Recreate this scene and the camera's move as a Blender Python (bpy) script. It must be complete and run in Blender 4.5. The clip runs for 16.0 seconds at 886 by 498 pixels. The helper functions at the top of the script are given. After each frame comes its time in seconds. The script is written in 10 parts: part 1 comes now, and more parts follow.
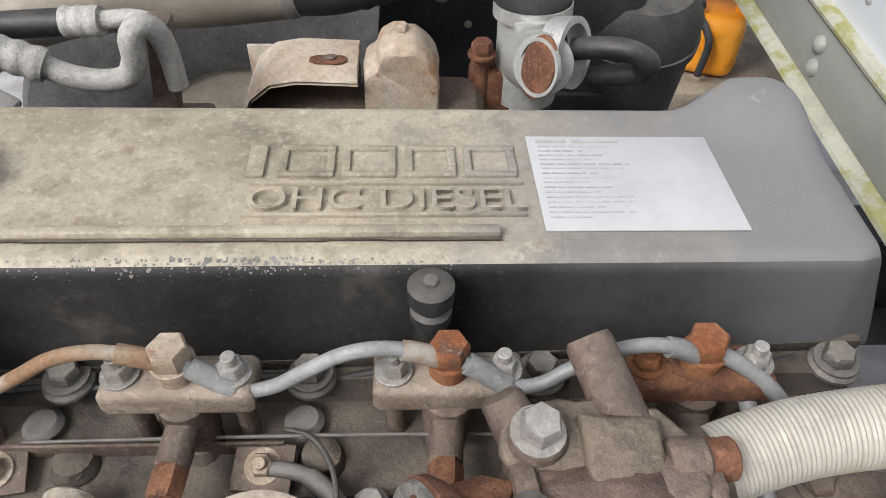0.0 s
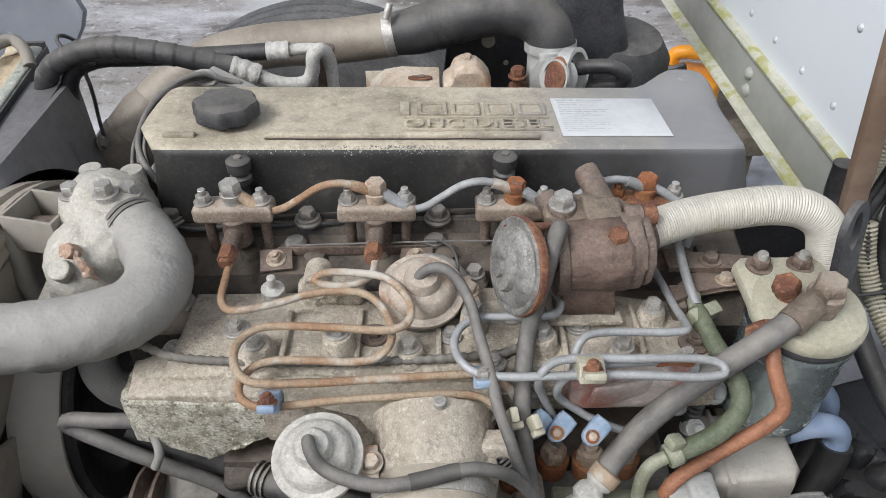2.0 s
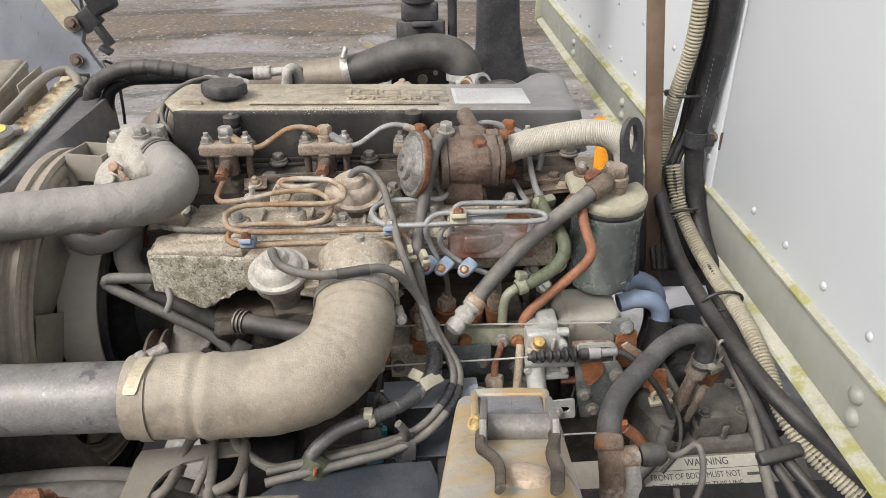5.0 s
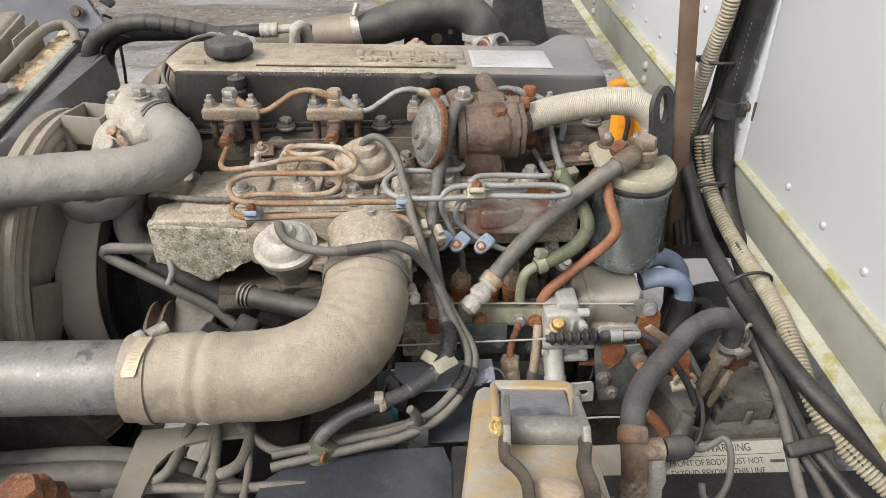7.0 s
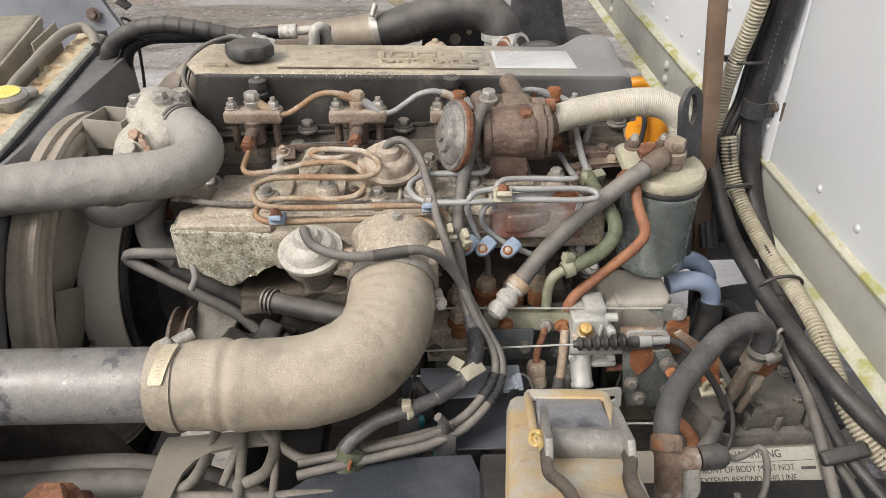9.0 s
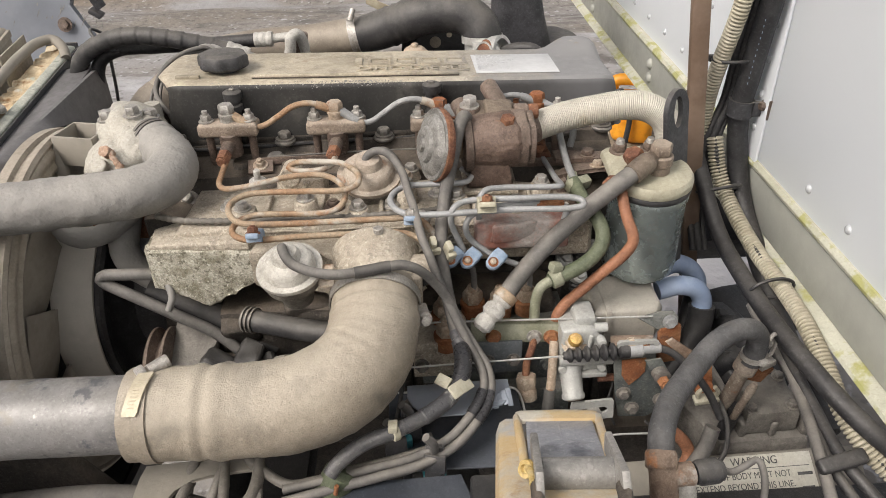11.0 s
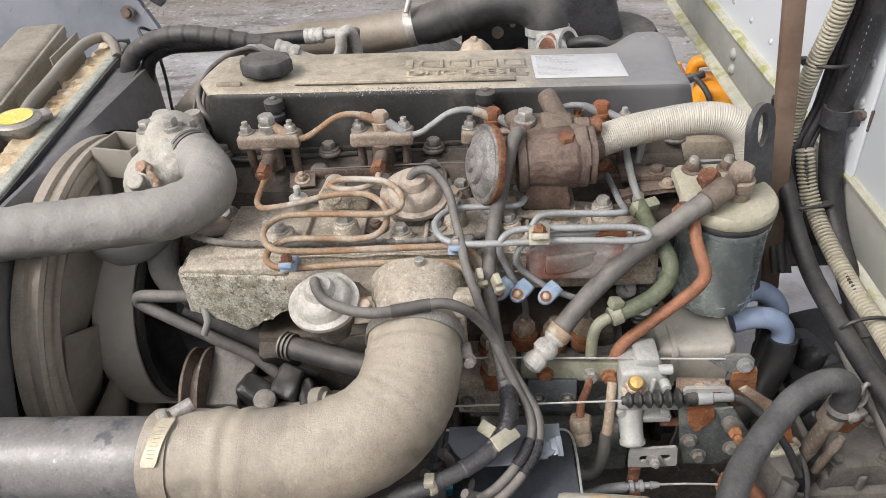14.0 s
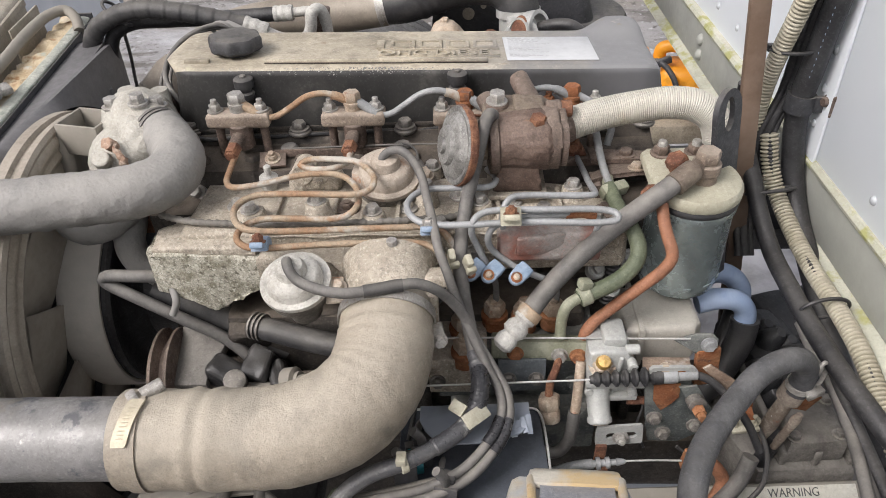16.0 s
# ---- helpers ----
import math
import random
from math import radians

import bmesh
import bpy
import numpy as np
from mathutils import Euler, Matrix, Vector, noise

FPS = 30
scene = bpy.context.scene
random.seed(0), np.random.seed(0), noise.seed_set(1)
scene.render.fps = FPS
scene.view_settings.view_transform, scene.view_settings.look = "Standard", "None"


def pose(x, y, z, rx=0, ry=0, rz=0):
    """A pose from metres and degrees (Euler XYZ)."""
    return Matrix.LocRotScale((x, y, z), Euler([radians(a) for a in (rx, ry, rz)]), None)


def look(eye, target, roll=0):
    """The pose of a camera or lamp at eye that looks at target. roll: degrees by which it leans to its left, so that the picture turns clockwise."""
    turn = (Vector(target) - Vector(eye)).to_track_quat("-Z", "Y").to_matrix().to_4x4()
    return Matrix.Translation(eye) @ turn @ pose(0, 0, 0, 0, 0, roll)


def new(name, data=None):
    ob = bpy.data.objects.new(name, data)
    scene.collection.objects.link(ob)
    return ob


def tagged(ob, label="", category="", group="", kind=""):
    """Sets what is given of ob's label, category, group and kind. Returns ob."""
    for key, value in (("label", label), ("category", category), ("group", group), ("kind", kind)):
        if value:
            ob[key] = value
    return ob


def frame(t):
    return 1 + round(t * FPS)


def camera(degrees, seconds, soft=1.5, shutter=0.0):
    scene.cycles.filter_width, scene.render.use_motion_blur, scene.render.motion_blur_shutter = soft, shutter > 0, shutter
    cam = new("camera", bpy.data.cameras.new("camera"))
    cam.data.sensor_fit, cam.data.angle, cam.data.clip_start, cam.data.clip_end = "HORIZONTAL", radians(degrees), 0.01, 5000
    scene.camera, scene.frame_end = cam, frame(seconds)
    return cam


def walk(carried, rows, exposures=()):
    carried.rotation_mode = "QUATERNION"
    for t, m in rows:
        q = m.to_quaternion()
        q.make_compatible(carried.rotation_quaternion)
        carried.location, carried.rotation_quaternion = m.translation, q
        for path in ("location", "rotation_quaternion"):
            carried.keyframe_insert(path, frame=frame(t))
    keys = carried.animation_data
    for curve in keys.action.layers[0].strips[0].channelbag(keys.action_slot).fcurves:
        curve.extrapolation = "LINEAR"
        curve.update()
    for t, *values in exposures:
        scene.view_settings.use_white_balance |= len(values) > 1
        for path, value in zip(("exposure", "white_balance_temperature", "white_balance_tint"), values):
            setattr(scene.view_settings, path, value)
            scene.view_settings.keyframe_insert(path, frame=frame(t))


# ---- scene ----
cam = camera(62.3, 16.0, soft=0.55)
METRES, EYE, TILT, LEAN, TURN = 1.10, 1.50, -45.9, -0.8, -1.5
ROWS = [
    (0.0, 0.0, 0.0, 0.0, -0.0, 0.0, -0.0),
    (0.5, -0.0165, -0.1308, -0.0623, 0.71, 2.83, -0.58),
    (1.0, -0.0339, -0.2116, -0.1135, 1.2, 4.48, -0.56),
    (1.5, -0.0459, -0.2548, -0.1411, 1.13, 5.9, 0.04),
    (2.0, -0.0459, -0.2891, -0.1673, 1.19, 6.94, 0.41),
    (2.5, -0.0384, -0.3176, -0.1986, 1.35, 8.01, 0.48),
    (3.0, -0.0402, -0.3373, -0.2324, 1.7, 9.52, 0.52),
    (3.5, -0.0406, -0.3734, -0.2903, 1.73, 11.98, 0.71),
    (4.0, 0.0012, -0.4295, -0.3696, 1.58, 15.42, 1.17),
    (4.5, 0.0227, -0.4895, -0.4341, 1.02, 16.99, 1.4),
    (5.0, 0.0274, -0.5068, -0.4448, 0.48, 16.95, 1.54),
    (7.5, 0.0105, -0.4627, -0.4086, 0.84, 13.3, 0.23),
    (8.0, 0.0032, -0.4591, -0.4057, 1.15, 13.58, 0.16),
    (10.5, 0.0017, -0.4716, -0.412, 1.28, 13.56, 1.66),
    (11.0, 0.0065, -0.4471, -0.389, 0.98, 13.41, 2.23),
    (11.5, 0.0031, -0.4121, -0.3478, 0.29, 13.56, 2.55),
    (12.0, 0.0247, -0.4025, -0.3293, 0.96, 13.9, 2.72),
    (12.5, 0.0408, -0.3877, -0.3238, 2.92, 13.14, 1.69),
    (13.0, 0.0364, -0.4, -0.3208, 4.77, 12.37, 0.57),
    (13.5, 0.0324, -0.4035, -0.3256, 5.89, 11.58, -0.0),
    (14.0, 0.0287, -0.4005, -0.3211, 6.22, 11.05, 0.03),
    (14.5, 0.0258, -0.4003, -0.3114, 5.85, 10.57, 0.11),
    (15.0, 0.0177, -0.4026, -0.3226, 5.09, 10.08, -0.03),
    (15.5, 0.0229, -0.4043, -0.3228, 4.2, 9.81, -0.01),
    (16.0, 0.0239, -0.4032, -0.3231, 3.58, 9.68, 0.21),
]
walk(cam, [(t, pose(0, 0, EYE, TILT, LEAN, TURN) @ pose(METRES * x, METRES * y, METRES * z, 90 + pitch, roll, yaw)) for t, x, y, z, yaw, pitch, roll in ROWS],
     exposures=[(0.0, 0.12, 6400, 11), (1.0, 0.10, 6230, 10.5), (2.0, 0.15, 6170, 10), (3.0, 0.20, 6300, 10), (4.5, 0.24, 6620, 10.5), (7.5, 0.26, 6860, 11.5), (11.5, 0.26, 6900, 12), (13.0, 0.27, 6750, 12), (14.5, 0.28, 6500, 13), (16.0, 0.28, 6500, 13)])

# ---- light: an overcast winter day ----
world = bpy.data.worlds.new("sky")
scene.world = world
world.use_nodes = True
wn = world.node_tree
sky = wn.nodes.new("ShaderNodeTexSky")
sky.sky_type = "NISHITA"
sky.sun_disc = False
sky.sun_elevation, sky.sun_rotation = radians(48), radians(232)
sky.air_density, sky.dust_density, sky.ozone_density = 1.0, 6.0, 1.0
bg = wn.nodes["Background"]
bg.inputs["Strength"].default_value = 0.125
soft = wn.nodes.new("ShaderNodeHueSaturation")
soft.inputs["Saturation"].default_value = 0.4
wn.links.new(sky.outputs[0], soft.inputs["Color"])
wn.links.new(soft.outputs[0], bg.inputs["Color"])
sun = new("sun", bpy.data.lights.new("sun", "SUN"))
sun.data.energy, sun.data.angle, sun.data.color = 2.4, radians(24), (1.0, 0.985, 0.965)
sun.matrix_world = look((-1.9, -1.3, 3.5), (0, 0.2, 1.0))

# ---- helpers of the place ----
GROUND = 0.2


def ease(u):
    u = min(1.0, max(0.0, u))
    return u * u * (3 - 2 * u)


def at(loc, axis=(0, 0, 1), spin=0.0):
    """A pose whose z runs along axis."""
    q = Vector(axis).normalized().to_track_quat("Z", "Y")
    return Matrix.Translation(loc) @ q.to_matrix().to_4x4() @ Matrix.Rotation(radians(spin), 4, "Z")


def box(bm, size, m, bevel=0.0, seg=2):
    vs = bmesh.ops.create_cube(bm, size=1.0)["verts"]
    bmesh.ops.scale(bm, vec=size, verts=vs)
    if bevel:
        es = list({e for v in vs for e in v.link_edges})
        r = bmesh.ops.bevel(bm, geom=es, offset=bevel, segments=seg, affect="EDGES", profile=0.5)
        vs = list({v for f in r["faces"] for v in f.verts} | {v for v in vs if v.is_valid})
    bmesh.ops.transform(bm, matrix=m, verts=vs)
    return vs


def lathe(bm, profile, m, seg=24):
    """A turned form: (radius, height) from below to above."""
    rings = []
    for r, z in profile:
        if r < 1e-5:
            rings.append([bm.verts.new(m @ Vector((0, 0, z)))])
        else:
            rings.append([bm.verts.new(m @ Vector((r * math.cos(a), r * math.sin(a), z))) for a in (i * math.tau / seg for i in range(seg))])
    for a, b in zip(rings, rings[1:]):
        for i in range(seg):
            j = (i + 1) % seg
            if len(a) == 1 and len(b) == 1:
                continue
            if len(a) == 1:
                bm.faces.new((a[0], b[j], b[i]))
            elif len(b) == 1:
                bm.faces.new((a[i], a[j], b[0]))
            else:
                bm.faces.new((a[i], a[j], b[j], b[i]))
    for ring, flip in ((rings[0], True), (rings[-1], False)):
        if len(ring) > 2:
            bm.faces.new(ring[::-1] if flip else ring)


def cyl(bm, r, h, m, seg=20, edge=0.0):
    e = edge or min(r, h) * 0.12
    lathe(bm, [(r - e, 0), (r, e), (r, h - e), (r - e, h)], m, seg)


def hexa(bm, r, h, m):
    lathe(bm, [(r * 0.93, 0), (r, h * 0.1), (r, h * 0.8), (r * 0.86, h)], m, 6)


def prism(bm, outline, h, m, bevel=0.0, seg=2):
    """A plate or block: an outline in its own plane, raised by h."""
    a = [bm.verts.new((x, y, 0)) for x, y in outline]
    b = [bm.verts.new((x, y, h)) for x, y in outline]
    n = len(a)
    fs = [bm.faces.new(a[::-1]), bm.faces.new(b)] + [bm.faces.new((a[i], a[(i + 1) % n], b[(i + 1) % n], b[i])) for i in range(n)]
    vs = a + b
    if bevel:
        es = list({e for f in fs[:2] for e in f.edges})
        r = bmesh.ops.bevel(bm, geom=es, offset=bevel, segments=seg, affect="EDGES", profile=0.5)
        vs = list({v for f in r["faces"] for v in f.verts} | {v for v in vs if v.is_valid})
    bmesh.ops.transform(bm, matrix=m, verts=vs)
    return vs


def spline(pts, step=0.004):
    """Evenly spaced places along a smooth line through pts."""
    p = [Vector(q) for q in pts]
    p = [2 * p[0] - p[1]] + p + [2 * p[-1] - p[-2]]
    fine = []
    for i in range(1, len(p) - 2):
        a, b, c, d = p[i - 1:i + 3]
        t0, t1 = 0.0, max((b - a).length, 1e-5) ** 0.5
        t2 = t1 + max((c - b).length, 1e-5) ** 0.5
        t3 = t2 + max((d - c).length, 1e-5) ** 0.5
        for k in range(24):
            t = t1 + (t2 - t1) * k / 24
            a1 = (t1 - t) / (t1 - t0) * a + (t - t0) / (t1 - t0) * b
            a2 = (t2 - t) / (t2 - t1) * b + (t - t1) / (t2 - t1) * c
            a3 = (t3 - t) / (t3 - t2) * c + (t - t2) / (t3 - t2) * d
            b1 = (t2 - t) / (t2 - t0) * a1 + (t - t0) / (t2 - t0) * a2
            b2 = (t3 - t) / (t3 - t1) * a2 + (t - t1) / (t3 - t1) * a3
            fine.append((t2 - t) / (t2 - t1) * b1 + (t - t1) / (t2 - t1) * b2)
    fine.append(p[-2])
    out, left = [fine[0]], step
    for a, b in zip(fine, fine[1:]):
        d = (b - a).length
        pos = 0.0
        while d - pos >= left:
            pos += left
            out.append(a.lerp(b, pos / d))
            left = step
        left -= d - pos
    if (out[-1] - fine[-1]).length > step * 0.3:
        out.append(fine[-1])
    return out


def tube(bm, pts, r, seg=12, step=0.004, shape=None, wobble=0.0, straight=False, squash=1.0):
    """A pipe, hose or wire along pts. shape(s, length): the factor on its radius at s metres from its start."""
    line = spline(pts, step) if not straight else [Vector(q) for q in pts]
    run = [0.0]
    for a, b in zip(line, line[1:]):
        run.append(run[-1] + (b - a).length)
    side, rings = None, []
    for i, c in enumerate(line):
        d = (line[min(i + 1, len(line) - 1)] - line[max(i - 1, 0)]).normalized()
        if side is None:
            side = d.orthogonal().normalized()
        side = (side - d * side.dot(d)).normalized()
        up = d.cross(side)
        k = r * (shape(run[i], run[-1]) if shape else 1.0)
        ring = []
        for j in range(seg):
            a = j * math.tau / seg
            v = side * math.cos(a) + up * math.sin(a) * squash
            q = c + v * k
            if wobble:
                q += v * wobble * noise.noise(q * 90)
            ring.append(bm.verts.new(q))
        rings.append(ring)
    for a, b in zip(rings, rings[1:]):
        for j in range(seg):
            bm.faces.new((a[j], a[(j + 1) % seg], b[(j + 1) % seg], b[j]))
    bm.faces.new(rings[0][::-1])
    bm.faces.new(rings[-1])
    return line


def loop(bm, pts, r, seg=8):
    """A closed band of round section through pts."""
    n = len(pts)
    pts = [Vector(p) for p in pts]
    mid = sum(pts, Vector()) / n
    rings = []
    for i in range(n):
        d = (pts[(i + 1) % n] - pts[i - 1]).normalized()
        side = (pts[i] - mid).normalized()
        up = d.cross(side).normalized()
        rings.append([bm.verts.new(pts[i] + r * (side * math.cos(a) + up * math.sin(a))) for a in (k * math.tau / seg for k in range(seg))])
    for i in range(n):
        a, b = rings[i], rings[(i + 1) % n]
        for j in range(seg):
            bm.faces.new((a[j], a[(j + 1) % seg], b[(j + 1) % seg], b[j]))


def ring_band(bm, r, w, t, m, seg=40):
    """A flat strap bent to a ring: width w along its axis, thickness t."""
    lathe_open(bm, [(r, -w / 2), (r + t, -w / 2), (r + t, w / 2), (r, w / 2)], m, seg)


def lathe_open(bm, profile, m, seg=40, closed=True):
    rings = [[bm.verts.new(m @ Vector((r * math.cos(a), r * math.sin(a), z))) for a in (i * math.tau / seg for i in range(seg))] for r, z in profile]
    pairs = list(zip(rings, rings[1:] + rings[:1])) if closed else list(zip(rings, rings[1:]))
    for a, b in pairs:
        for i in range(seg):
            bm.faces.new((a[i], a[(i + 1) % seg], b[(i + 1) % seg], b[i]))


def rough(bm, amp, scale, cuts=0):
    """Uneven casting or rubber."""
    if cuts:
        bmesh.ops.subdivide_edges(bm, edges=bm.edges[:], cuts=cuts, use_grid_fill=True)
    bm.normal_update()
    for v in bm.verts:
        v.co += v.normal * amp * (noise.noise(v.co * scale) + 0.5 * noise.noise(v.co * scale * 2.7))


def finish(bm, name, material, angle=38):
    bmesh.ops.remove_doubles(bm, verts=bm.verts[:], dist=1e-6)
    bmesh.ops.recalc_face_normals(bm, faces=bm.faces[:])
    lim = radians(angle)
    for f in bm.faces:
        f.smooth = True
    for e in bm.edges:
        if len(e.link_faces) == 2 and e.calc_face_angle(0.0) > lim:
            e.smooth = False
    me = bpy.data.meshes.new(name)
    bm.to_mesh(me)
    bm.free()
    me.materials.append(material)
    return me


def thing(name, loc, label, category, group="", kind=""):
    e = new(name)
    e.empty_display_size = 0.02
    e.location = loc
    return tagged(e, label, category, group, kind)


def part(name, bm, material, parent, label="", angle=38):
    ob = new(name, finish(bm, name, material, angle))
    ob.parent = parent
    root = parent
    while root.parent:
        root = root.parent
    if parent == root:
        ob.matrix_parent_inverse = Matrix.Translation(-root.location)
    return tagged(ob, label)


def solo(name, bm, material, label, category, group="", kind="", angle=38):
    return tagged(new(name, finish(bm, name, material, angle)), label, category, group, kind)


def B():
    return bmesh.new()


def bolt(bm, m, r=0.007, h=0.007, washer=1.5, stud=0.0):
    """A hexagon head on its washer, with a stud's end where it has one."""
    if washer:
        cyl(bm, r * washer, h * 0.25, m, 20)
    hexa(bm, r, h, m @ Matrix.Translation((0, 0, h * 0.22)))
    if stud:
        cyl(bm, r * 0.52, stud, m @ Matrix.Translation((0, 0, h)), 12)


def lettering(text, width, height, depth, m, name, material, parent):
    """Raised letters that fill width x height on the plane of m."""
    cu = bpy.data.curves.new("letters", "FONT")
    cu.body, cu.size, cu.extrude, cu.bevel_depth = text, 1.0, 0.5, 0.0
    tmp = new("letters", cu)
    me = bpy.data.meshes.new_from_object(tmp.evaluated_get(bpy.context.evaluated_depsgraph_get()))
    bpy.data.objects.remove(tmp)
    co = np.array([v.co for v in me.vertices])
    lo, hi = co.min(0), co.max(0)
    for v in me.vertices:
        v.co = m @ Vector(((v.co.x - lo[0]) / (hi[0] - lo[0]) * width, (v.co.y - lo[1]) / (hi[1] - lo[1]) * height, (v.co.z - lo[2]) / (hi[2] - lo[2]) * depth))
    me.materials.clear()
    me.materials.append(material)
    ob = new(name, me)
    ob.parent = parent
    if not parent.parent:
        ob.matrix_parent_inverse = Matrix.Translation(-parent.location)
    return ob


# ---- materials ----
def material(name, c1, c2, rough_=0.6, metal=0.0, scale=30.0, bump=0.25, fine=400.0, spots=None, dust=None, slope=None, contrast=(0.43, 0.58), grime=0.28, mottle=0.25, dimple=0.0):
    """Two tones broken by noise; spots: (colour, share, scale), patches with an edge; dust: (colour, share), lies on what faces up;
    slope: (colour, x0, x1), a stain that grows along x."""
    mt = bpy.data.materials.new(name)
    mt.use_nodes = True
    nt = mt.node_tree
    nd, ln = nt.nodes, nt.links
    bs = nd["Principled BSDF"]
    tc = nd.new("ShaderNodeTexCoord")
    oi = nd.new("ShaderNodeObjectInfo")

    def tex(sc, detail=4.0, rg=0.6):
        n = nd.new("ShaderNodeTexNoise")
        n.noise_dimensions = "4D"
        n.inputs["Scale"].default_value, n.inputs["Detail"].default_value, n.inputs["Roughness"].default_value = sc, detail, rg
        ln.new(tc.outputs["Object"], n.inputs["Vector"])
        mu = nd.new("ShaderNodeMath")
        mu.operation = "MULTIPLY"
        mu.inputs[1].default_value = 7.0
        ln.new(oi.outputs["Random"], mu.inputs[0])
        ln.new(mu.outputs[0], n.inputs["W"])
        return n.outputs["Fac"]

    def ramp(src, a, b):
        r = nd.new("ShaderNodeMapRange")
        r.inputs[1].default_value, r.inputs[2].default_value = a, b
        ln.new(src, r.inputs[0])
        return r.outputs[0]

    def mix(fac, a, b):
        m = nd.new("ShaderNodeMix")
        m.data_type = "RGBA"
        ln.new(fac, m.inputs[0])
        for sock, v in ((m.inputs[6], a), (m.inputs[7], b)):
            if isinstance(v, tuple):
                sock.default_value = (*v, 1)
            else:
                ln.new(v, sock)
        return m.outputs[2]

    def times(a, b):
        m = nd.new("ShaderNodeMath")
        m.operation = "MULTIPLY"
        for s, v in zip(m.inputs, (a, b)):
            if isinstance(v, float):
                s.default_value = v
            else:
                ln.new(v, s)
        return m.outputs[0]

    big, small = tex(scale), tex(scale * 9, 3.0)
    col = mix(ramp(big, *contrast), c1, c2)
    col = mix(times(ramp(small, 0.42, 0.66), mottle), col, tuple(0.5 * v for v in c1))
    if grime:
        col = mix(times(ramp(tex(scale * 3.1, 8.0, 0.7), 0.52, 0.64), grime), col, tuple(0.28 * v for v in c1))
        col = mix(times(ramp(tex(scale * 20, 2.0), 0.56, 0.68), 0.35 * grime), col, tuple(min(0.85, 1.6 * v + 0.03) for v in c2))
    if mottle >= 0.1:
        col = mix(times(ramp(tex(420, 2.0), 0.54, 0.62), min(0.36, 0.95 * mottle)), col, tuple(0.25 * v for v in c1))
        col = mix(times(ramp(tex(300, 3.0), 0.57, 0.64), min(0.36, 0.95 * mottle)), col, tuple(min(0.8, 1.6 * v + 0.05) for v in c2))
        col = mix(times(ramp(tex(120, 4.0, 0.7), 0.55, 0.62), min(0.42, 1.1 * mottle)), col, tuple(0.4 * v for v in c1))
    rg = ramp(small, 0.2, 0.8)
    rv = nd.new("ShaderNodeMapRange")
    rv.inputs[3].default_value, rv.inputs[4].default_value = (max(0.05, rough_ - 0.12), min(1.0, rough_ + 0.15)) if mottle else (rough_, rough_ + 0.02)
    ln.new(rg, rv.inputs[0])
    metal_out = None
    if slope:
        sx = nd.new("ShaderNodeSeparateXYZ")
        ln.new(tc.outputs["Object"], sx.inputs[0])
        ad = nd.new("ShaderNodeMath")
        ad.operation = "MULTIPLY_ADD"
        ad.inputs[1].default_value = 0.22
        ln.new(tex(14.0), ad.inputs[0])
        ln.new(sx.outputs[0], ad.inputs[2])
        col = mix(ramp(ad.outputs[0], slope[1] + 0.11, slope[2] + 0.11), col, slope[0])
    if spots:
        for c, share, sc in spots:
            edge = 0.5 + (0.5 - share) * 0.5
            f = ramp(tex(sc, 6.0, 0.65), edge - 0.03, edge + 0.05)
            col = mix(f, col, c)
            if metal:
                metal_out = f
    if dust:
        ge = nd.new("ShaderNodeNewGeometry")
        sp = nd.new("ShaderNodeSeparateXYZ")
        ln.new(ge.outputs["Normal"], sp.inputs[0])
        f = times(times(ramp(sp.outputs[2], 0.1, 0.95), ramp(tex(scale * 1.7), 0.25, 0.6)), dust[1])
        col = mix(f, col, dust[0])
    ln.new(col, bs.inputs["Base Color"])
    ln.new(rv.outputs[0], bs.inputs["Roughness"])
    if metal and metal_out is not None:
        iv = nd.new("ShaderNodeMapRange")
        iv.inputs[3].default_value, iv.inputs[4].default_value = metal, 0.0
        ln.new(metal_out, iv.inputs[0])
        ln.new(iv.outputs[0], bs.inputs["Metallic"])
    else:
        bs.inputs["Metallic"].default_value = metal
    if bump:
        bp = nd.new("ShaderNodeBump")
        bp.inputs["Strength"].default_value, bp.inputs["Distance"].default_value = min(1.0, bump * 1.3), 0.0020
        ln.new(tex(fine, 5.0, 0.7), bp.inputs["Height"])
        if dimple:
            vo = nd.new("ShaderNodeTexVoronoi")
            vo.feature = "SMOOTH_F1"
            vo.inputs["Scale"].default_value = dimple
            ln.new(tc.outputs["Object"], vo.inputs["Vector"])
            b2 = nd.new("ShaderNodeBump")
            b2.inputs["Strength"].default_value, b2.inputs["Distance"].default_value = 0.40, 0.0016
            ln.new(vo.outputs["Distance"], b2.inputs["Height"])
            ln.new(b2.outputs[0], bp.inputs["Normal"])
        ln.new(bp.outputs[0], bs.inputs["Normal"])
    return mt


